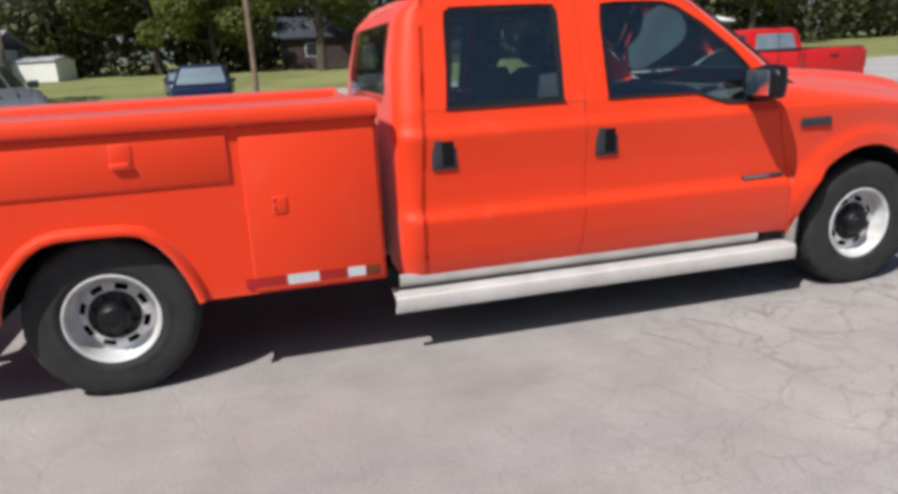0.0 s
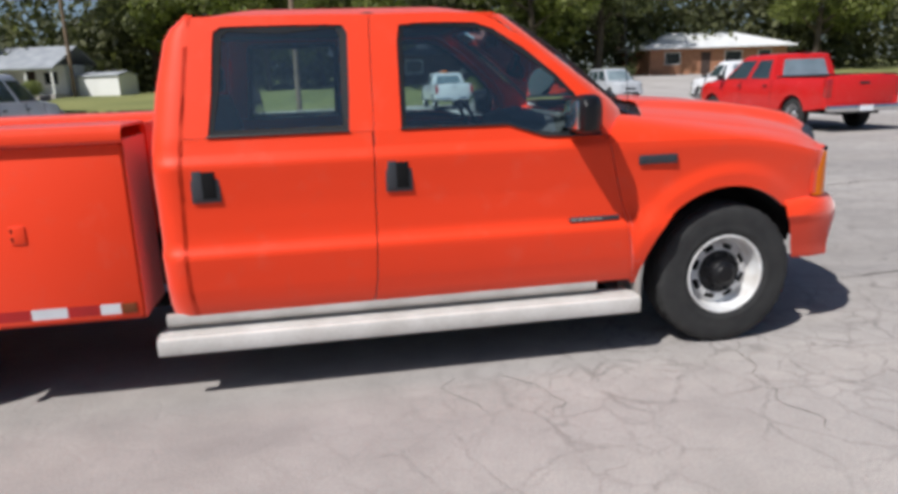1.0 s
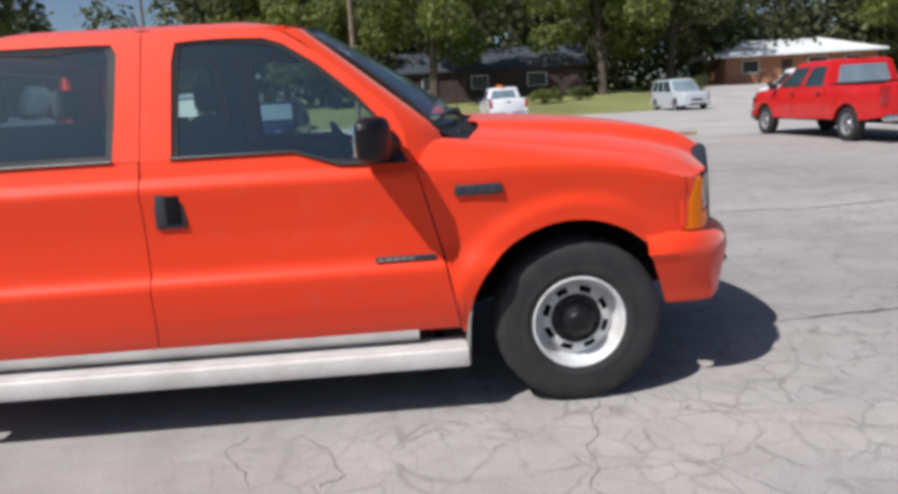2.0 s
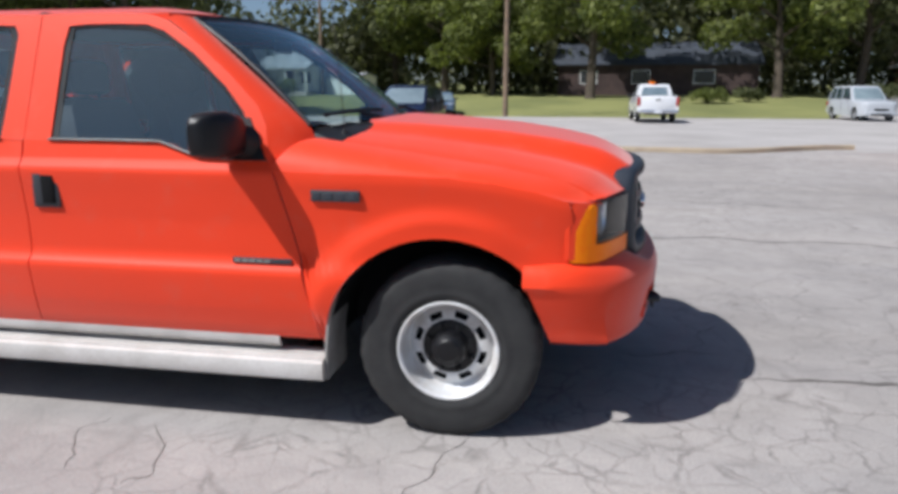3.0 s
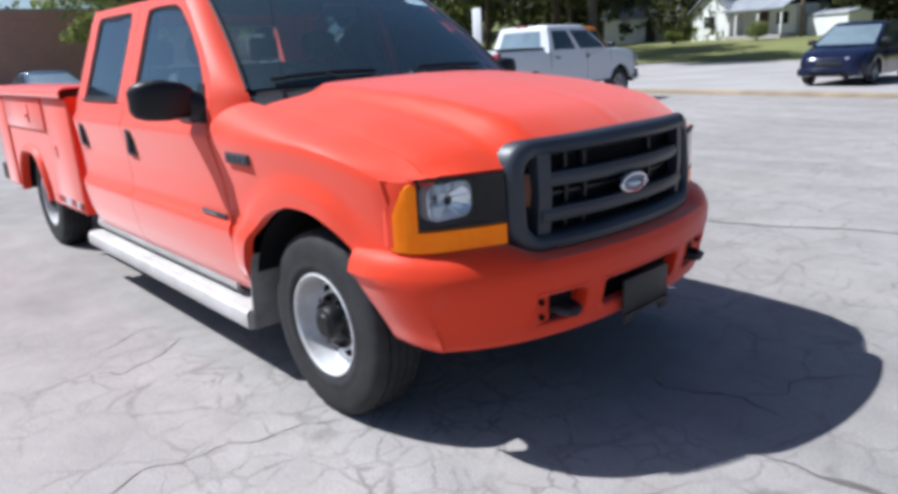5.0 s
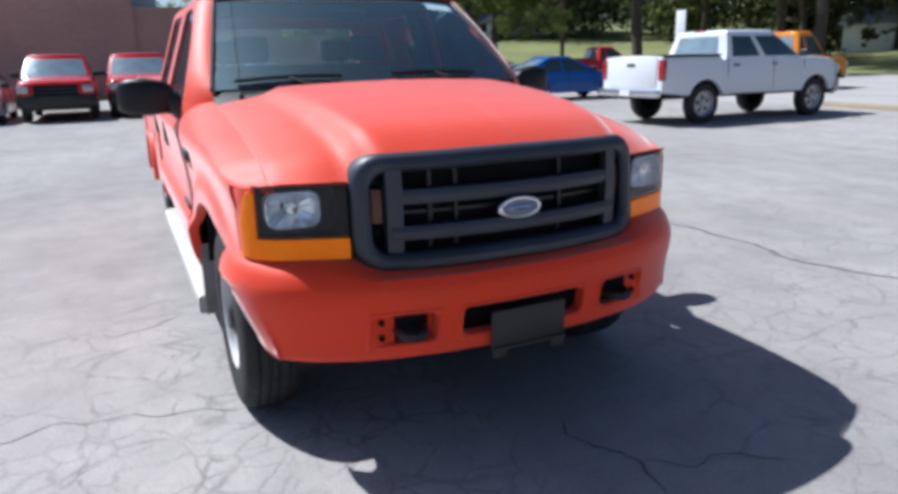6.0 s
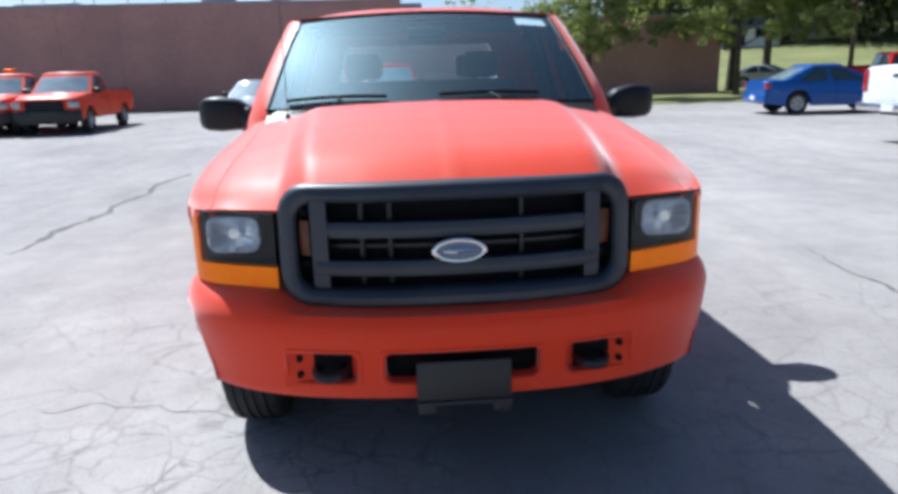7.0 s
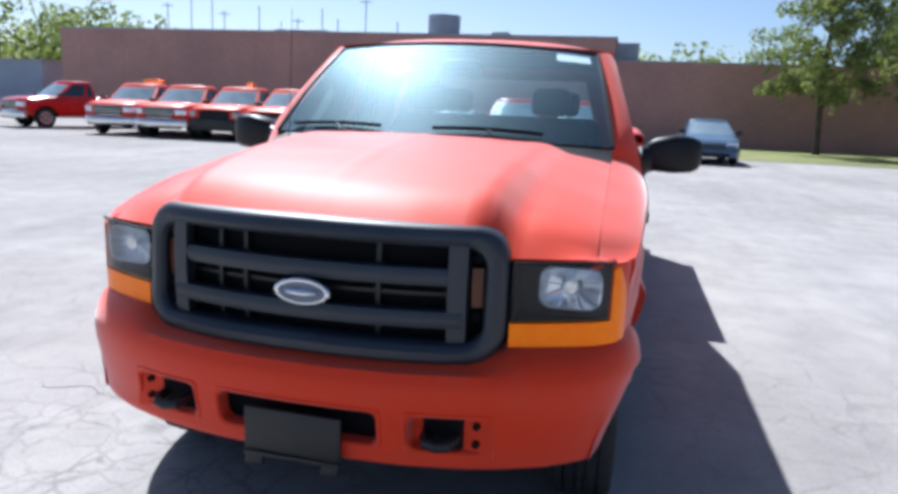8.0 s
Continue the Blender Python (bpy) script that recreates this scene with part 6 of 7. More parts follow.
def pickup(paint, label, at, turn, wb=3.65, crew=True, roof=1.88, wheel_r=0.39, chrome=True, group="", light_bar="", name="pickup_truck", lift=0.0, rim=STEEL):
    v = thing(name, label, "pickup truck", group, at=(*at, 0), turn=turn)
    w = 0.97
    f, r = wb / 2, -wb / 2
    xf, xr = f + 0.92, r - 1.18
    c1 = f - 0.40
    c0 = c1 - (2.45 if crew else 1.75)
    trim = CHROME if chrome else BLACK_PLASTIC

    def top_z(x):
        return lerp(x, (xr, xr + 0.04, c0 - 0.08, c0 - 0.02, c1, f - 0.1, xf - 0.40, xf - 0.16, xf - 0.05, xf), (1.26, 1.29, 1.29, 1.22, 1.235, 1.225, 1.17, 1.125, 1.085, 1.01))

    def half_w(x):
        return lerp(x, (xr, xr + 0.06, c0, f, xf - 0.34, xf - 0.14, xf - 0.05, xf), (0.945, w, w, w, 0.95, 0.90, 0.84, 0.76))

    part("body", body_shell(lambda x: lerp(x, (xr, r - 0.5, f + 0.5, xf), (0.56, 0.48, 0.46, 0.52)), top_z, half_w, (r, f), 0.49, xr, xf, lift), paint, v)
    roof += lift
    low, top = (c0 + 0.02, c1 + 0.20), (c0 + 0.16, c1 - 0.66)
    cab_shell(v, low, top, 1.19 + lift, roof - 0.02, 0.94, 0.74, paint, ((0.06, 0.42), (0.50, 0.97)) if crew else ((0.06, 0.24), (0.33, 0.96)), 0.24, 0.10, 0.80)
    for side in (-1, 1):
        part("bed_rail", boxes((xr + 0.04, c0 - 0.06, side * 0.905 - 0.04, side * 0.905 + 0.04, 1.285 + lift, 1.315 + lift), edge=0.01), BLACK_PLASTIC, v)
        for x in (r, f):
            simple_wheel(v, x, 0.85, side, wheel_r, rim)
        for x in ((c1 - 1.05, c0 + 0.25) if crew else (c1 - 1.0,)):
            part("door_handle", boxes((x, x + 0.16, side * 0.985 - 0.012, side * 0.985 + 0.012, 1.06 + lift, 1.10 + lift), edge=0.006), BLACK_PLASTIC, v)
    for x in (c0 + 0.10, c1 - 0.98, c1 - 0.02) if crew else (c0 + 0.42, c1 - 0.02):
        door_seam(v, x, w, 0.55 + lift, 1.21 + lift)
    part("tailgate", boxes((xr - 0.022, xr + 0.06, -0.79, 0.79, 0.66 + lift, 1.285 + lift), edge=0.03), paint, v)
    part("gate_handle", boxes((xr - 0.034, xr - 0.016, -0.13, 0.13, 1.09 + lift, 1.15 + lift), edge=0.006), BLACK_PLASTIC, v)
    # body is closed on top: a dark sheet imitates the open bed's shade
    part("bed_floor", boxes((xr + 0.08, c0 - 0.08, -0.86, 0.86, 1.312 + lift, 1.322 + lift)), DARK, v, "dark sheet for the shaded load bed", False)
    part("rear_bumper", boxes((xr - 0.15, xr + 0.02, -0.95, 0.95, 0.47 + lift, 0.63 + lift), edge=0.04), trim, v, "rear bumper")
    part("front_bumper", bumper_bow(xf, 0.40 + lift, (0.66 if chrome else 0.76) + lift), trim, v, "front bumper")
    # bowed grille: surround, dark mesh, cross bars
    def strip(z0, z1, y, off, m, nm, parent, lab=""):
        bm = bmesh.new()
        loft(bm, [[(xf + off - 0.05 * (q / 0.6) ** 2 - lean, q, z + lift) for q in (y * (-1 + 2 * k / 10) for k in range(11))] for z, lean in ((z0, 0.012), (z0 + 0.012, 0.0), (z1 - 0.012, 0.0), (z1, 0.012))])
        flange(bm, Vector((-0.05, 0, 0)))
        return part(nm, bm, m, parent, lab)
    g = strip(0.69 if chrome else 0.60, 1.055 if chrome else 1.02, 0.60 if chrome else 0.66, 0.030, trim, "grille", v, "bright grille surround" if chrome else "black grille surround")
    strip(0.725, 1.025, 0.555, 0.042, DARK, "grille_mesh", g, "dark grille mesh")
    for z in (0.825, 0.925):
        strip(z - 0.022, z + 0.022, 0.555, 0.052, trim if chrome else GREY_PLASTIC, "grille_bar", g)
    part("air_dam", boxes((xf - 0.12, xf + 0.02, -0.80, 0.80, 0.34 + lift, 0.44 + lift), edge=0.03), BLACK_PLASTIC, v)
    part("chassis", boxes((xr + 0.1, xf - 0.2, -0.55, 0.55, 0.40 + lift, 0.62 + lift)), DARK, v, "", False)
    for x in (r, f):
        part("wheel_well", boxes((x - 0.46, x + 0.46, -0.70, 0.70, 0.44 + lift, 0.84 + lift)), DARK, v, "", False)
    part("plate", boxes((xr - 0.175, xr - 0.16, -0.16, 0.16, 0.49 + lift, 0.61 + lift)), STICKER, v, "small number plate", False)
    for side in (-1, 1):
        corner_lens(v, xf + 0.022, 0.61 if chrome else 0.67, 0.945, 0.82 + lift, 1.01 + lift, side, REFLECTOR if chrome else STEEL, "headlight", "clear wrap-round headlight")
        corner_lens(v, xf + 0.020, 0.63, 0.940, 0.725 + lift, 0.790 + lift, side, AMBER_DARK, "turn_signal", "amber turn signal")
    v["mx"], v["mz"] = c1 - 0.22, 1.30 + lift
    lamps(v, xr, w, 1.02 + lift, big=True)
    part("brake_light", boxes((c0 + 0.17, c0 + 0.24, -0.16, 0.16, roof - 0.045, roof - 0.005), edge=0.008), RED_LENS, v, "red high brake light")
    if light_bar:
        part("light_bar", boxes((c1 - 1.3, c1 - 1.0, -0.45 if light_bar == "wide" else -0.12, 0.45 if light_bar == "wide" else 0.18, roof, roof + 0.14), edge=0.03), AMBER, v, "amber beacon bar")
    return v


def car(paint, label, at, turn, kind="sedan", name="sedan_car", group=""):
    v = thing(name, label, "car", group, at=(*at, 0), turn=turn)
    if kind == "sedan":
        wb, roof, w, xf, xr = 2.70, 1.45, 0.88, 2.25, -2.30
        low, top = (-1.95, 1.28), (-0.92, 0.12)
        tops = [(xf - 0.05, 0.70), (xf - 0.25, 0.80), (1.25, 0.93), (0.6, 0.95), (-1.5, 1.01), (-2.1, 1.03), (xr, 0.98)]
        splits = ((0.14, 0.47), (0.52, 0.88))
    elif kind == "van":
        wb, roof, w, xf, xr = 2.95, 1.72, 0.95, 2.35, -2.45
        low, top = (-2.42, 1.62), (-2.20, 0.36)
        tops = [(xf - 0.05, 0.76), (xf - 0.3, 0.90), (1.4, 1.05), (0.6, 1.08), (-2.2, 1.08), (xr, 1.04)]
        splits = ((0.03, 0.30), (0.34, 0.62), (0.66, 0.93))
    else:
        wb, roof, w, xf, xr = 2.75, 1.86, 0.98, 2.25, -2.30
        low, top = (-2.24, 1.05), (-2.02, 0.28)
        tops = [(xf - 0.03, 0.92), (xf - 0.2, 1.03), (0.9, 1.09), (0.4, 1.10), (-2.0, 1.10), (xr, 1.05)]
        splits = ((0.05, 0.30), (0.34, 0.62), (0.66, 0.95))
    f, r = wb / 2, -wb / 2
    belt_z = tops[3][1]
    line = sorted(tops)

    def top_z(x):
        return lerp(x, [xr] + [p[0] for p in line] + [xf], [line[0][1] - 0.04] + [p[1] for p in line] + [line[-1][1] - 0.08])

    def half_w(x):
        return lerp(x, (xr, xr + 0.08, xr + 0.35, -0.8, 0.8, xf - 0.45, xf - 0.18, xf - 0.04, xf), (w - 0.20, w - 0.10, w - 0.03, w, w, w - 0.03, w - 0.12, w - 0.26, w - 0.36))

    part("body", body_shell(lambda x: lerp(x, (xr, r - 0.4, f + 0.4, xf), (0.34, 0.25, 0.24, 0.30)), top_z, half_w, (r, f), 0.365, xr, xf), paint, v)
    cab_shell(v, low, top, belt_z - 0.03, roof - 0.02, w - 0.04, w - 0.25, paint, splits, 0.22 if kind != "suv" else 0.15)
    for side in (-1, 1):
        for x in (r, f):
            simple_wheel(v, x, w - 0.13, side, 0.325)
        for x in (-0.15, -1.05):
            part("door_handle", boxes((x, x + 0.15, side * (w + 0.002) - 0.012, side * (w + 0.002) + 0.012, belt_z - 0.13, belt_z - 0.10), edge=0.006), paint, v)
        corner_lens(v, xf - 0.02, 0.40, w - 0.10, 0.60 if kind != "suv" else 0.72, 0.76 if kind != "suv" else 0.92, side, REFLECTOR, "headlight", "clear swept headlight", 1.7)
    for x in (0.78, -0.22, -1.18):
        door_seam(v, x, w, 0.30, belt_z - 0.02)
    for x in (r, f):
        part("wheel_well", boxes((x - 0.37, x + 0.37, -w + 0.26, w - 0.26, 0.25, 0.66)), DARK, v, "", False)
    part("front_bumper", boxes((xf - 0.12, xf + 0.06, -w + 0.12, w - 0.12, 0.26, 0.50), edge=0.06), paint, v)
    part("rear_bumper", boxes((xr - 0.06, xr + 0.10, -w + 0.08, w - 0.08, 0.34, 0.62), edge=0.06), paint, v)
    part("grille", boxes((xf - 0.02, xf + 0.02, -0.36, 0.36, 0.54, 0.66), edge=0.02), BLACK_PLASTIC, v, "dark grille")
    part("air_dam", boxes((xf + 0.04, xf + 0.068, -0.50, 0.50, 0.30, 0.40), edge=0.01), DARK, v)
    part("plate", boxes((xr - 0.078, xr - 0.058, -0.15, 0.15, 0.44, 0.56)), STICKER, v, "small number plate", False)
    v["mx"], v["mz"] = low[1] - 0.62, belt_z + 0.09
    lamps(v, xr, w - 0.06, 0.86)
    return v


pickup(RED, "bright red crew-cab pickup truck parked beside the kerb", (10.25, 13.25), 90)
pickup(WHITE_CAR, "white crew-cab pickup truck with dark wheels on the lot", (-9.25, 11.7), 90, wb=3.35, roof=1.82, wheel_r=0.42, lift=0.12)
pickup(WHITE_CAR, "white pickup truck with orange beacon parked on the far street", (4.65, 34.8), 90, wb=3.4, light_bar="small")
pickup(WHITE_CAR, "white pickup truck standing behind the red one", (15.6, 23.5), 90, crew=False)
fleet = pickup(PARK_ORANGE, "orange fleet pickup truck with black grille before the brick hall", (-21.4, -10.85), 4, wb=3.4, crew=False, chrome=False, group="orange pickups before the hall")
copy_thing(fleet, pose(-21.5, -13.0, 0, 0, 0, 5))
bright = pickup(PARK_ORANGE, "orange fleet pickup truck with chrome grille before the brick hall", (-21.35, -15.1), 6, wb=3.4, crew=False, group="orange pickups before the hall")
copy_thing(bright, pose(-21.45, -17.25, 0, 0, 0, 6))
pickup(RED, "red pickup truck with black grille before the brick hall", (-22.0, -2.7), 0, wb=3.4, crew=False, chrome=False, group="red pickups before the hall")
pickup(RED, "red pickup truck parked before the brick hall", (-22.4, -0.45), 0, wb=3.4, crew=False, chrome=False, group="red pickups before the hall")
pickup(RED, "dark red pickup truck with cap rack beside the steel shed", (-22.5, -21.5), -22, wb=3.4, crew=False)
for at_, lab, wide in (((-22.15, -17.45), "wide amber beacon bar on a fleet pickup", 0.46), ((-22.2, -13.2), "small amber beacon on a fleet pickup", 0.16)):
    part_ob = part("beacon_bar", boxes((at_[0] - 0.1, at_[0] + 0.14, at_[1] - wide, at_[1] + wide, 1.915, 2.05), edge=0.03), AMBER)
    tagged(part_ob, lab, "beacon")
car(SILVER, "silver sedan parked nose-out before the brick hall", (-21.6, -4.95), 0)
car(BLUE_GREY, "blue-grey sedan parked at the edge of the grass strip", (-23.6, 3.75), 0)
car(BLUE, "bright blue sedan parked on the lot", (-18.2, 13.15), 86)
car(SILVER, "silver sedan parked on the far side street", (-44.0, 24.6), 70)
car(BLUE_GREY, "grey sedan parked on the far side street", (-47.5, 27.0), 70)
pickup(RED, "dark red pickup truck beyond the blue sedan", (-27.5, 21.5), 80, crew=False, chrome=False)
car(NAVY, "navy blue minivan parked beyond the kerb", (-5.25, 21.3), -90, "van", "minivan")
car(SILVER, "silver sport utility vehicle on the side street", (16.3, 38.8), -86, "suv", "suv_car")
car(BLUE_GREY, "dark sedan parked further up the street", (-8.0, 43.0), -80)
pickup(YELLOW_CAR, "yellow-orange work truck beyond the white pickup", (-17.0, 22.6), 90, roof=2.2, crew=False)

# ---------------------------------------------------------------- houses, poles, trees
def house(label, at, turn, lx, ly, wall_h, roof_h, wall_m, roof_m, windows, door=None, eave=0.4, hip=False):
    h = thing("house", label, "house", at=at, turn=turn)
    part("wall", boxes((-lx / 2, lx / 2, -ly / 2, ly / 2, -0.5, wall_h)), wall_m, h, "", False)
    bm = bmesh.new()
    ex, ey = lx / 2 + eave, ly / 2 + eave
    rx = ex - (ey * 0.8 if hip else 0.0)
    if not hip:
        for sx in (-lx / 2, lx / 2):
            gb = bmesh.new()
            loft(gb, [[(sx, -ly / 2, wall_h), (sx, 0, wall_h + roof_h * 0.92), (sx, ly / 2, wall_h)], [(sx, -ly / 2, wall_h - 0.01), (sx, 0, wall_h - 0.01), (sx, ly / 2, wall_h - 0.01)]])
            part("gable", gb, wall_m, h, "", False)
    a = [(-ex, -ey, wall_h - 0.05), (ex, -ey, wall_h - 0.05), (ex, ey, wall_h - 0.05), (-ex, ey, wall_h - 0.05)]
    va = [bm.verts.new(p) for p in a]
    r0, r1 = bm.verts.new((-rx, 0, wall_h + roof_h)), bm.verts.new((rx, 0, wall_h + roof_h))
    bm.faces.new((va[0], va[1], r1, r0))
    bm.faces.new((va[2], va[3], r0, r1))
    if hip:
        bm.faces.new((va[1], va[2], r1))
        bm.faces.new((va[3], va[0], r0))
    flange(bm, Vector((0, 0, -0.14)))
    part("roof", bm, roof_m, h, "", False)
    for x0, x1, z0, z1 in windows:
        w = part("window", boxes((x0, x1, -ly / 2 - 0.05, -ly / 2 - 0.004, z0, z1)), HOUSE_WHITE, h, "white-framed window", False)
        part("pane", boxes((x0 + 0.07, x1 - 0.07, -ly / 2 - 0.058, -ly / 2 - 0.046, z0 + 0.07, z1 - 0.07)), WINDOW_DARK, w, "", False)
    if door:
        part("door", boxes((door, door + 0.95, -ly / 2 - 0.05, -ly / 2 - 0.004, 0, 2.05)), WALL_DARK, h, "dark door", False)
    return h


def gz(x, y):
    return ground_z(x, y)




def porch_house(label, at, turn):
    """A white cottage: a block with its gable to the street, and a wing whose long roof covers an open porch."""
    h = thing("house", label, "house", at=at, turn=turn)
    part("gable_wall", boxes((-4.7, -0.6, -2.6, 4.0, -0.5, 2.55)), HOUSE_WHITE, h, "", False)
    bm = bmesh.new()
    extrude_outline(bm, [(-4.7, 2.545), (-0.6, 2.545), (-2.65, 4.15)], -2.6, 4.0)
    part("gable", bm, HOUSE_WHITE, h, "", False)
    part("wing_wall", boxes((-0.6, 4.6, -0.7, 4.0, -0.5, 2.55)), HOUSE_WHITE, h, "", False)
    def pitched(name, rows):
        b = bmesh.new()
        loft(b, rows)
        flange(b, Vector((0, 0, -0.13)))
        return part(name, b, ROOF_GREY, h, "grey shingled roof", False)
    pitched("gable_roof", [[(-5.05, y, 2.36), (-2.65, y, 4.26), (-0.25, y, 2.36)] for y in (-3.0, 4.3)])
    pitched("wing_roof", [[(x, -3.1, 2.30), (x, 0.9, 4.14), (x, 4.4, 2.42)] for x in (-1.2, 5.0)])
    part("porch_floor", boxes((-0.6, 4.8, -3.0, -0.7, -0.5, 0.16)), ROAD, h, "pale concrete porch floor", False)
    for x in (0.3, 2.5, 4.7):
        part("porch_post", boxes((x - 0.07, x + 0.07, -2.92, -2.78, 0.16, 2.25)), HOUSE_WHITE, h, "", False)
    part("porch_beam", boxes((-0.6, 4.9, -2.95, -2.75, 2.05, 2.22)), HOUSE_WHITE, h, "", False)
    part("door", boxes((1.1, 2.0, -0.76, -0.704, 0.16, 2.15)), WALL_DARK, h, "dark door", False)
    for x0, x1, y in ((-3.4, -2.0, -2.6), (2.7, 4.0, -0.7)):
        w = part("window", boxes((x0, x1, y - 0.05, y - 0.004, 0.9, 2.05)), HOUSE_WHITE, h, "white-framed window", False)
        part("pane", boxes((x0 + 0.08, x1 - 0.08, y - 0.058, y - 0.046, 0.98, 1.97)), WINDOW_DARK, w, "", False)
    return h


porch_house("small white cottage with grey shingled roof and open porch", (-27.6, 62.6, gz(0, 62) + 0.1), -12)
house("white garden shed beside the white house", (-20.2, 62.0, gz(0, 62)), -16, 3.6, 3.0, 1.75, 0.25, HOUSE_WHITE, ROOF_GREY, (), None, 0.1)
house("long low dark house with blue-grey shingled roof", (8.0, 66.0, gz(0, 66)), -4, 17.0, 9.0, 2.7, 2.0, WALL_DARK, ROOF_DARK, ((-6.5, -5.0, 0.9, 2.1), (-2.0, -0.4, 0.9, 2.1), (3.2, 5.0, 0.9, 2.1)), 1.2)
house("orange brick bungalow with white metal roof", (37.5, 66.0, gz(0, 66)), -6, 14.0, 9.0, 2.6, 1.5, BRICK_ORANGE, ROOF_WHITE, ((-5.5, -3.9, 0.9, 2.1), (0.6, 2.4, 0.9, 2.1), (4.0, 5.4, 0.9, 2.1)), -1.8, 0.7, True)
house("pale house among far trees", (-90.0, 58.0, gz(-90, 58)), 60, 10.0, 7.0, 2.6, 1.8, HOUSE_WHITE, ROOF_GREY, ((-3.5, -2.2, 0.9, 2.1), (1.5, 3.0, 0.9, 2.1)), -0.5)
house("far white house with grey roof", (-90.0, 45.0, gz(-90, 45)), 70, 9.0, 6.5, 2.2, 1.6, HOUSE_WHITE, ROOF_GREY, ((-3.5, -2.2, 0.9, 2.1), (1.5, 3.0, 0.9, 2.1)), -0.5)
house("pale low house beyond the lawn trees", (-57.0, 76.0, gz(-57, 76)), 34, 9.0, 7.0, 2.5, 1.7, HOUSE_WHITE, ROOF_GREY, ((-3.2, -1.9, 0.9, 2.0), (1.6, 2.9, 0.9, 2.0)), -0.4)
house("small pale bungalow at the foot of the woods", (-40.0, 66.0, gz(-40, 66)), 25, 9.0, 7.0, 2.5, 1.6, HOUSE_WHITE, ROOF_GREY, ((-3.0, -1.8, 0.9, 2.0), (1.5, 2.7, 0.9, 2.0)), -0.3)


def utility_pole(x, y, h, label, arm=True):
    p = thing("utility_pole", label, "pole", at=(x, y, gz(x, y)))
    bm = bmesh.new()
    tube(bm, [(0, 0, -0.3), (0, 0, h * 0.5), (0, 0, h)], [0.17, 0.145, 0.11], 12)
    part("post", bm, POLE, p)
    if arm:
        part("crossarm", boxes((-1.2, 1.2, -0.06, 0.06, h - 0.8, h - 0.68)), POLE, p, "", False)
        for k in (-1.05, -0.5, 0.5, 1.05):
            bm = bmesh.new()
            tube(bm, [(k, 0, h - 0.68), (k, 0, h - 0.5)], [0.05, 0.03], 8)
            part("insulator", bm, METAL_GREY, p)


utility_pole(-3.5, 40.0, 11.0, "brown wooden utility pole at the street edge")
utility_pole(-22.6, 60.5, 11.0, "grey weathered utility pole by the white house")
utility_pole(-43.0, 30.0, 10.5, "wooden utility pole beyond the lot")
sg = thing("white_sign", "tall white sign panel on a post", "sign", at=(-24.4, 24.3, -0.02))
part("post", boxes((-0.06, 0.06, -0.06, 0.06, 0, 3.4)), METAL_GREY, sg, "", False)
part("panel", boxes((-0.32, 0.32, -0.07, -0.061, 1.5, 3.5), edge=0.003), STICKER, sg, "white sign panel")


def leaf_cloud(rng, blobs, count, size, flat=0.6):
    """Many small leaf faces scattered through rounded clumps; returns points and faces."""
    weights = np.array([b[3] ** 2 for b in blobs])
    pick = rng.choice(len(blobs), count, p=weights / weights.sum())
    c = np.array([b[:3] for b in blobs])[pick]
    r = np.array([b[3] for b in blobs])[pick]
    d = rng.normal(size=(count, 3))
    d /= np.linalg.norm(d, axis=1)[:, None]
    rad = r * (0.55 + 0.5 * rng.random(count) ** 0.6)
    pos = c + d * rad[:, None] * np.array([1, 1, 0.8])
    nrm = d + 0.8 * rng.normal(size=(count, 3))
    nrm[:, 2] += flat * 0.5
    nrm /= np.linalg.norm(nrm, axis=1)[:, None]
    u = np.cross(nrm, rng.normal(size=(count, 3)))
    u /= np.linalg.norm(u, axis=1)[:, None]
    w = np.cross(nrm, u)
    s = size * (0.5 + rng.random(count))[:, None]
    verts = np.empty((count, 4, 3))
    verts[:, 0], verts[:, 1], verts[:, 2], verts[:, 3] = pos - u * s, pos + w * s * 0.55, pos + u * s, pos - w * s * 0.55
    return verts.reshape(-1, 3), np.arange(count * 4).reshape(-1, 4)


def mesh_from(name, verts, faces, material, parent=None):
    me = bpy.data.meshes.new(name)
    me.from_pydata(verts.tolist(), [], faces.tolist())
    me.materials.append(material)
    ob = new(name, me)
    if parent is not None:
        ob.parent = parent
    return ob


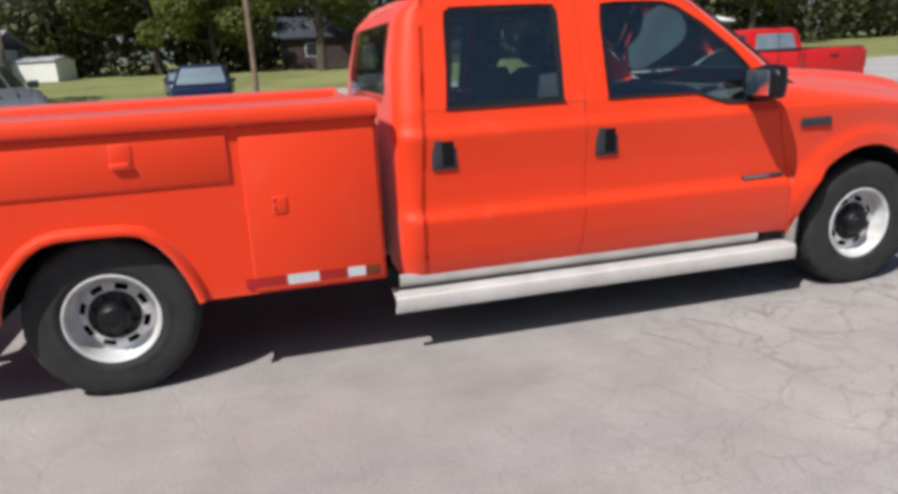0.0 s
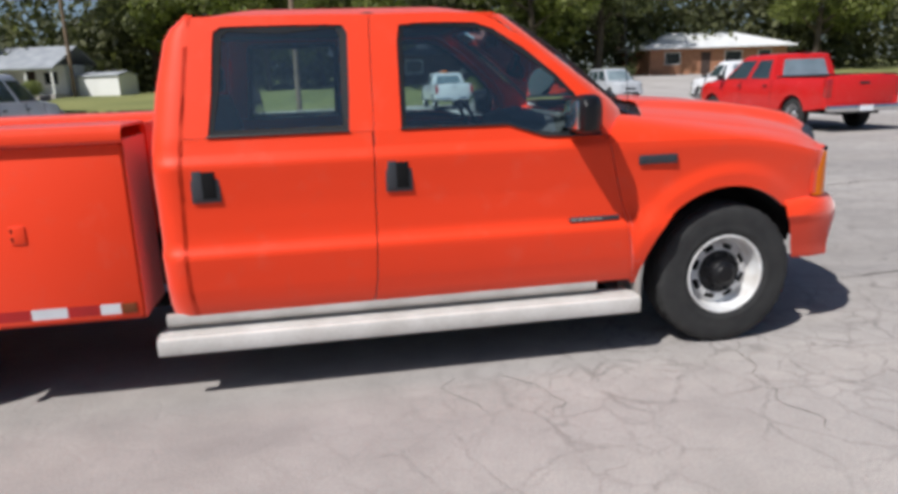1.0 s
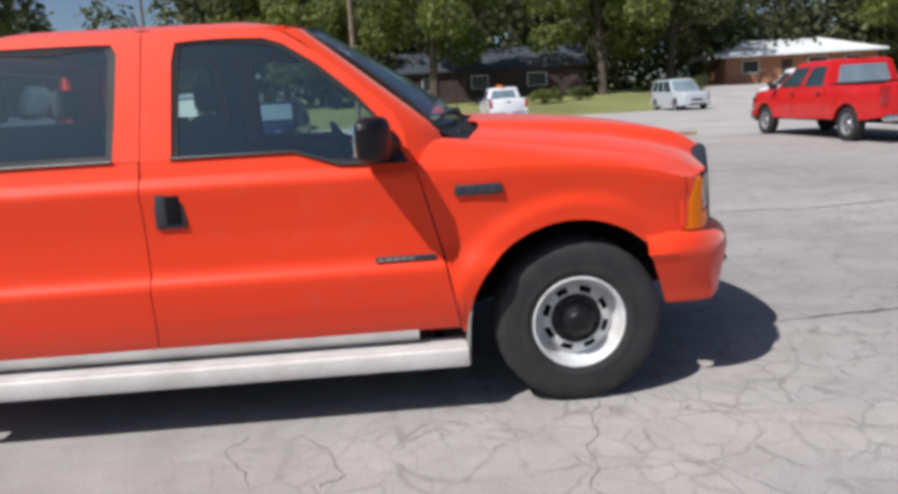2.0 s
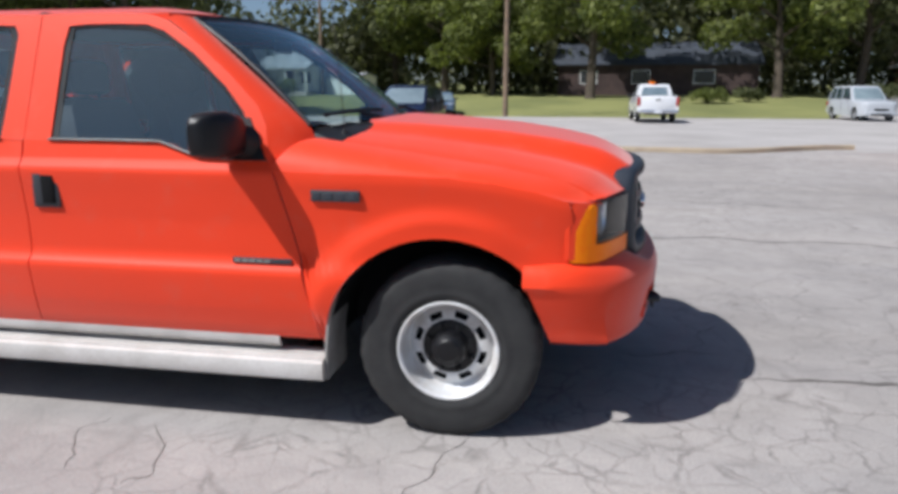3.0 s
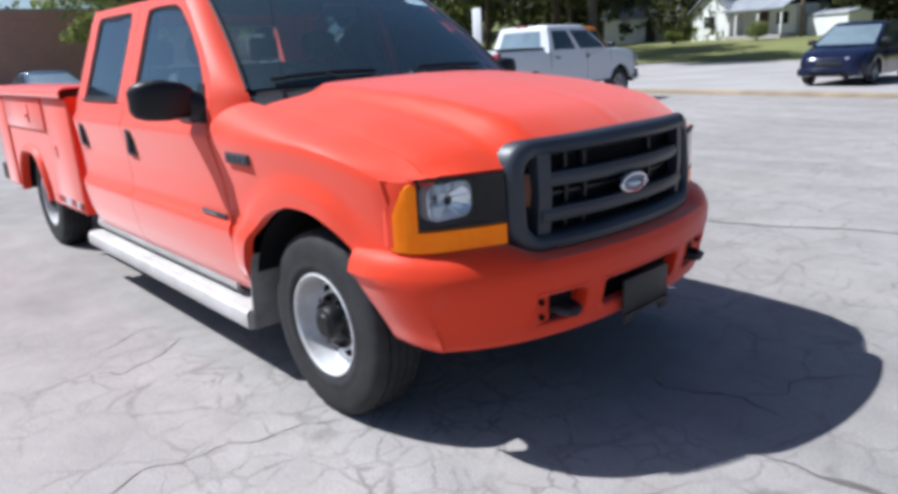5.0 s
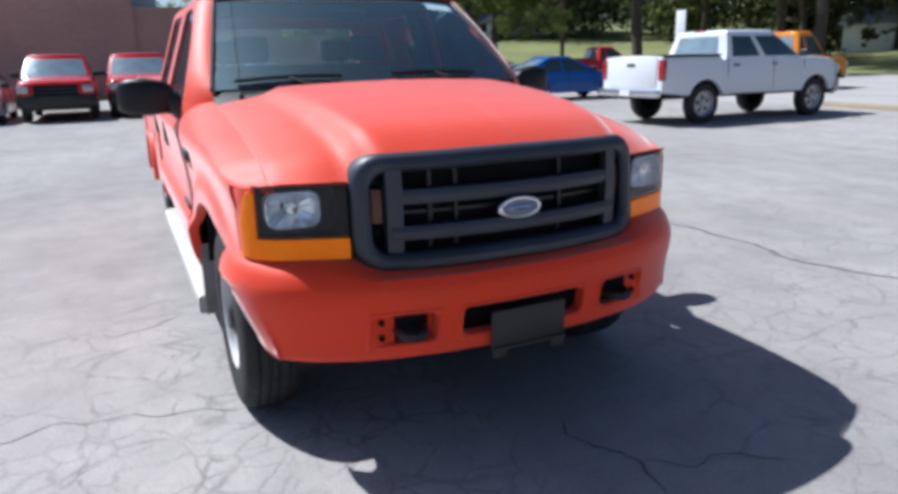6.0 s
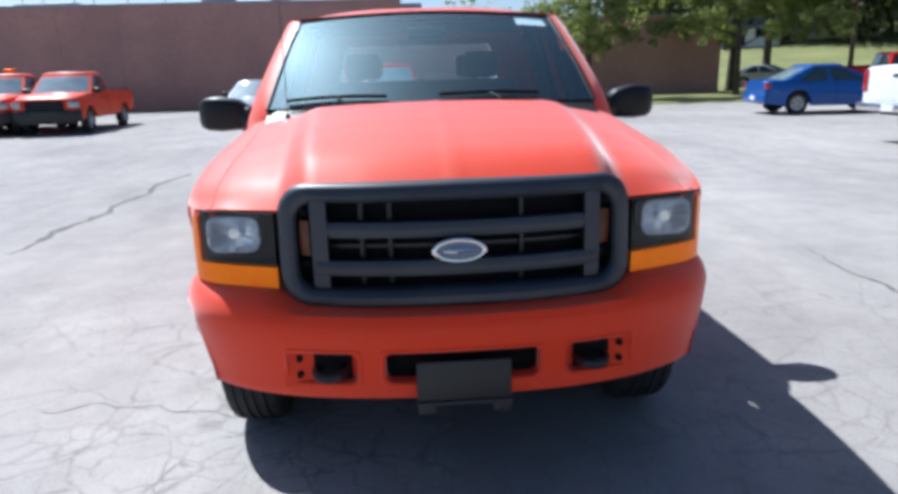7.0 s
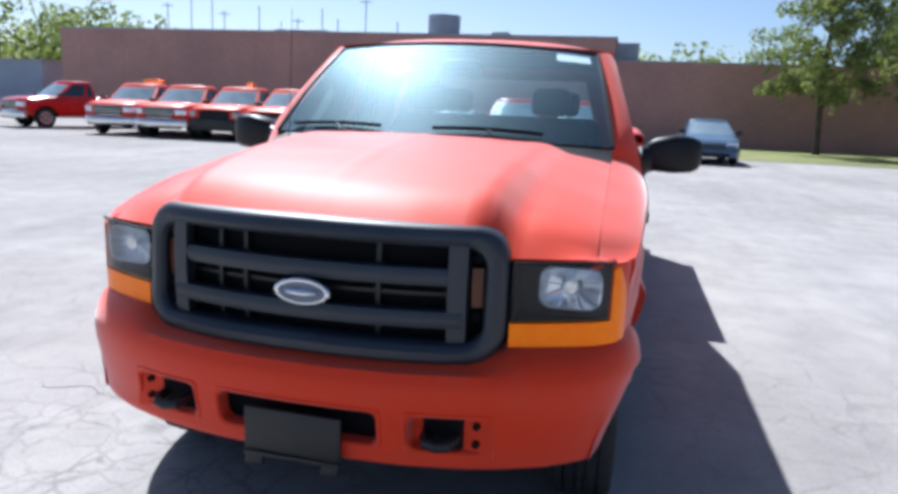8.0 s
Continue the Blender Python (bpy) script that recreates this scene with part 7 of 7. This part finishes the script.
def tree(rng, label, x, y, h, spread, leaves, count, size, low=0.32, name="tree", group=""):
    t = thing(name, label, "tree", group, at=(x, y, gz(x, y) if not (-36 < x < -25 and y < 25) else 0.03))
    bm = bmesh.new()
    r0 = 0.024 * h + 0.05
    lean = rng.normal(size=2) * 0.03 * h
    tip = Vector((lean[0], lean[1], h * 0.82))
    trunk = [Vector((0, 0, -0.2)), Vector((0, 0, 0.25)), tip * 0.35 + Vector((0.1, -0.06, 0)), tip * 0.65, tip]
    tube(bm, trunk, [r0 * 1.5, r0, r0 * 0.8, r0 * 0.5, r0 * 0.12], 10)
    blobs = []
    for k in range(11):
        f = low + (0.92 - low) * (k / 10)
        base = tip * min(f, 0.95)
        a = k * 2.4 + rng.random()
        reach = spread * (0.45 + 0.55 * math.sin(math.pi * min(1, 0.25 + 0.75 * (f - low) / (1 - low)))) * (0.7 + 0.5 * rng.random())
        end = base + Vector((math.cos(a) * reach, math.sin(a) * reach, 0.10 * h + 0.06 * h * rng.random()))
        mid = base.lerp(end, 0.5) + Vector((0, 0, 0.03 * h))
        tube(bm, [base, mid, end], [r0 * 0.36, r0 * 0.2, r0 * 0.05], 6)
        blobs.append((end.x, end.y, end.z, spread * (0.30 + 0.16 * rng.random())))
        blobs.append((mid.x, mid.y, mid.z + 0.05 * h, spread * (0.22 + 0.14 * rng.random())))
    blobs.append((tip.x, tip.y, h * 0.90, spread * 0.42))
    part("trunk", bm, BARK, t, "grey-brown bark")
    v, f = leaf_cloud(rng, blobs, count, size)
    mesh_from("crown", v, f, leaves, t)
    return t


def airy_tree(rng, label, x, y, h, spread, count):
    """A thin-trunked tree whose long limbs carry many small drooping sprays."""
    t = thing("tree", label, "tree", at=(x, y, 0.03))
    bm = bmesh.new()
    tip = Vector((0.2, -0.15, h * 0.85))
    r0 = 0.15
    tube(bm, [Vector((0, 0, -0.2)), Vector((0.02, 0, 0.3)), tip * 0.35 + Vector((0.12, -0.08, 0)), tip * 0.65, tip], [r0 * 1.4, r0, r0 * 0.8, r0 * 0.5, r0 * 0.1], 10)
    blobs = []
    for k in range(26):
        f = 0.24 + 0.70 * k / 25
        base = tip * f
        a = k * 2.4 + 0.6 * rng.random()
        reach = spread * (0.55 + 0.45 * math.sin(math.pi * (0.2 + 0.75 * (f - 0.24) / 0.7))) * (0.6 + 0.45 * rng.random())
        end = base + Vector((math.cos(a) * reach, math.sin(a) * reach, 0.07 * h * (0.4 + rng.random())))
        mid = base.lerp(end, 0.5) + Vector((0, 0, 0.05 * h))
        tube(bm, [base, mid, end], [r0 * 0.30, r0 * 0.17, r0 * 0.04], 5)
        for q in range(7):
            g = 0.35 + 0.65 * q / 6
            p = mid.lerp(end, g * 2 - 1) if g > 0.5 else base.lerp(mid, g * 2)
            hang = 0.25 + 0.75 * rng.random()
            for d in range(3):
                blobs.append((p.x + 0.22 * rng.normal(), p.y + 0.22 * rng.normal(), p.z + 0.12 - 0.42 * hang * d, 0.34 - 0.07 * d + 0.10 * rng.random()))
    part("trunk", bm, BARK, t, "thin grey-brown trunk")
    v, f = leaf_cloud(rng, blobs, count, 0.080, 0.2)
    mesh_from("crown", v, f, LEAF_LIGHT, t)
    return t


rng = np.random.default_rng(11)
# trees on the grass strip before the brick hall
airy_tree(rng, "light green tree with thin trunk on the grass strip", -32.3, 9.4, 9.5, 3.0, 17000)
airy_tree(rng, "broad light green tree on the grass strip", -31.0, 16.4, 11.0, 6.0, 60000)
# lawn trees across the street
for x, y, h, s, m, c in ((2.0, 56, 15, 4.8, LEAF_MID, 5200), (17.0, 58, 14, 5.5, LEAF_MID, 6000), (24.5, 62, 15, 5.0, LEAF_DARK, 5000), (-6.5, 60, 9, 4.2, LEAF_MID, 4200), (-11.5, 64, 13, 4.6, LEAF_MID, 5000), (-17.5, 68, 13, 4.6, LEAF_DARK, 5000), (-46.0, 60, 14, 5.2, LEAF_DARK, 5000), (31.0, 72, 16, 5.6, LEAF_DARK, 5000), (48.0, 62, 14, 5.5, LEAF_MID, 5000), (12.0, 76, 17, 6, LEAF_DARK, 5500), (-2.0, 74, 17, 6, LEAF_DARK, 5500)):
    tree(rng, "tall leafy tree on the lawn across the street", x, y, h, s, m, c * 2, 0.21, 0.26, group="lawn trees")
for x, y, h, s, m, c in ((-40.5, 20.6, 10, 3.4, LEAF_MID, 4400), (-46.5, 26.0, 11, 3.8, LEAF_MID, 4400), (-35.5, 31.0, 14, 4.8, LEAF_DARK, 5600), (-26.5, 37.0, 14, 5.2, LEAF_DARK, 6000), (-36.0, 45.0, 15, 5.4, LEAF_DARK, 6000), (-46.0, 47.0, 14, 5.0, LEAF_DARK, 5800)):
    tree(rng, "leafy tree beyond the end of the brick hall", x, y, h, s, m, c * 2, 0.19, 0.50, group="trees beyond the hall")


def woods(label, path, depth, height, count, seed, leaves, size, low=0.10):
    """A closed stand of trees along a line: trunks and uneven crowns."""
    g = np.random.default_rng(seed)
    pts = [Vector((*p, 0)) for p in path]
    blobs = []
    bm = bmesh.new()
    for a, b in zip(pts, pts[1:]):
        n = max(2, int((b - a).length / 3.4))
        side = Vector((-(b - a).y, (b - a).x, 0)).normalized()
        for k in range(n):
            for row in range(3):
                p = a.lerp(b, (k + g.random()) / n) + side * (depth * (row + g.random()) / 3)
                h = height * (0.62 + 0.5 * g.random()) * (0.85 + 0.15 * row)
                z0 = gz(max(-130, p.x), min(p.y, 150))
                if row == 0:
                    tube(bm, [(p.x, p.y, z0 - 0.2), (p.x + g.normal() * 0.2, p.y, z0 + h * 0.7)], [0.22, 0.08], 6)
                for q in range(7):
                    f = low + (0.96 - low) * q / 6
                    rr = (1.5 + 1.7 * math.sin(math.pi * (0.25 + 0.7 * f))) * (0.75 + 0.5 * g.random())
                    blobs.append((p.x + g.normal() * 1.2, p.y + g.normal() * 1.2, z0 + h * f, rr))
    part("trunks", bm, BARK, None).name = "woodland_trunks"
    tagged(bpy.data.objects["woodland_trunks"] if seed == 1 else scene.collection.objects[-1], "dark trunks of a dense wood", "trees", kind="stuff")
    v, f = leaf_cloud(g, blobs, count, size)
    tagged(mesh_from("woodland", v, f, leaves), label, "trees", kind="stuff")


woods("dense dark wood behind the houses", [(110, 78), (60, 84), (20, 88), (-22, 85)], 22, 17, 84000, 1, LEAF_WOOD, 0.36)
woods("lower stretch of the wood behind the houses", [(-22, 85), (-60, 78)], 20, 9.0, 26000, 6, LEAF_WOOD, 0.36)
woods("dark wood on the rise to the west", [(-60, 80), (-95, 66), (-118, 44)], 20, 13, 52000, 2, LEAF_DARK, 0.38, 0.30)
woods("green trees behind the steel shed", [(-79, -56), (-70, -75), (-50, -95)], 16, 8.0, 20000, 3, LEAF_LIGHT, 0.34)
woods("green tree tops behind the brick hall", [(-82, 16), (-82, 2)], 8, 6.6, 9000, 4, LEAF_LIGHT, 0.30)
woods("green tree tops behind the tall brick wall", [(-82, -60), (-82, -70)], 8, 10.2, 9000, 5, LEAF_LIGHT, 0.30)


def shrub(g, label, x, y, width, h, leaves):
    """A rounded garden bush: short stems and a clumped leaf mass."""
    t = thing("shrub", label, "shrub", "garden shrubs", at=(x, y, gz(x, y) + 0.02))
    bm = bmesh.new()
    blobs = []
    for k in range(9):
        a = k * 2.4
        reach = width * 0.5 * (0.25 + 0.6 * g.random())
        end = Vector((math.cos(a) * reach, math.sin(a) * reach * 0.7, h * (0.40 + 0.35 * g.random())))
        tube(bm, [(0, 0, -0.1), end * 0.6, end], [0.03, 0.02, 0.008], 5)
        blobs.append((end.x, end.y, end.z, h * (0.30 + 0.12 * g.random())))
    part("stems", bm, BARK, t, "thin brown stems")
    vv, ff = leaf_cloud(g, blobs, 1600, 0.085)
    mesh_from("leaves", vv, ff, leaves, t)


bush_rng = np.random.default_rng(31)
for x, y, width, h, m in ((10.4, 51.5, 3.0, 1.2, LEAF_MID), (13.6, 53.0, 2.4, 1.1, LEAF_DARK), (23.0, 53.0, 2.8, 1.5, LEAF_DARK), (-32.6, 57.5, 2.0, 1.1, LEAF_MID), (-24.8, 57.2, 1.2, 1.6, LEAF_LIGHT)):
    shrub(bush_rng, "rounded green garden bush on the lawn", x, y, width, h, m)
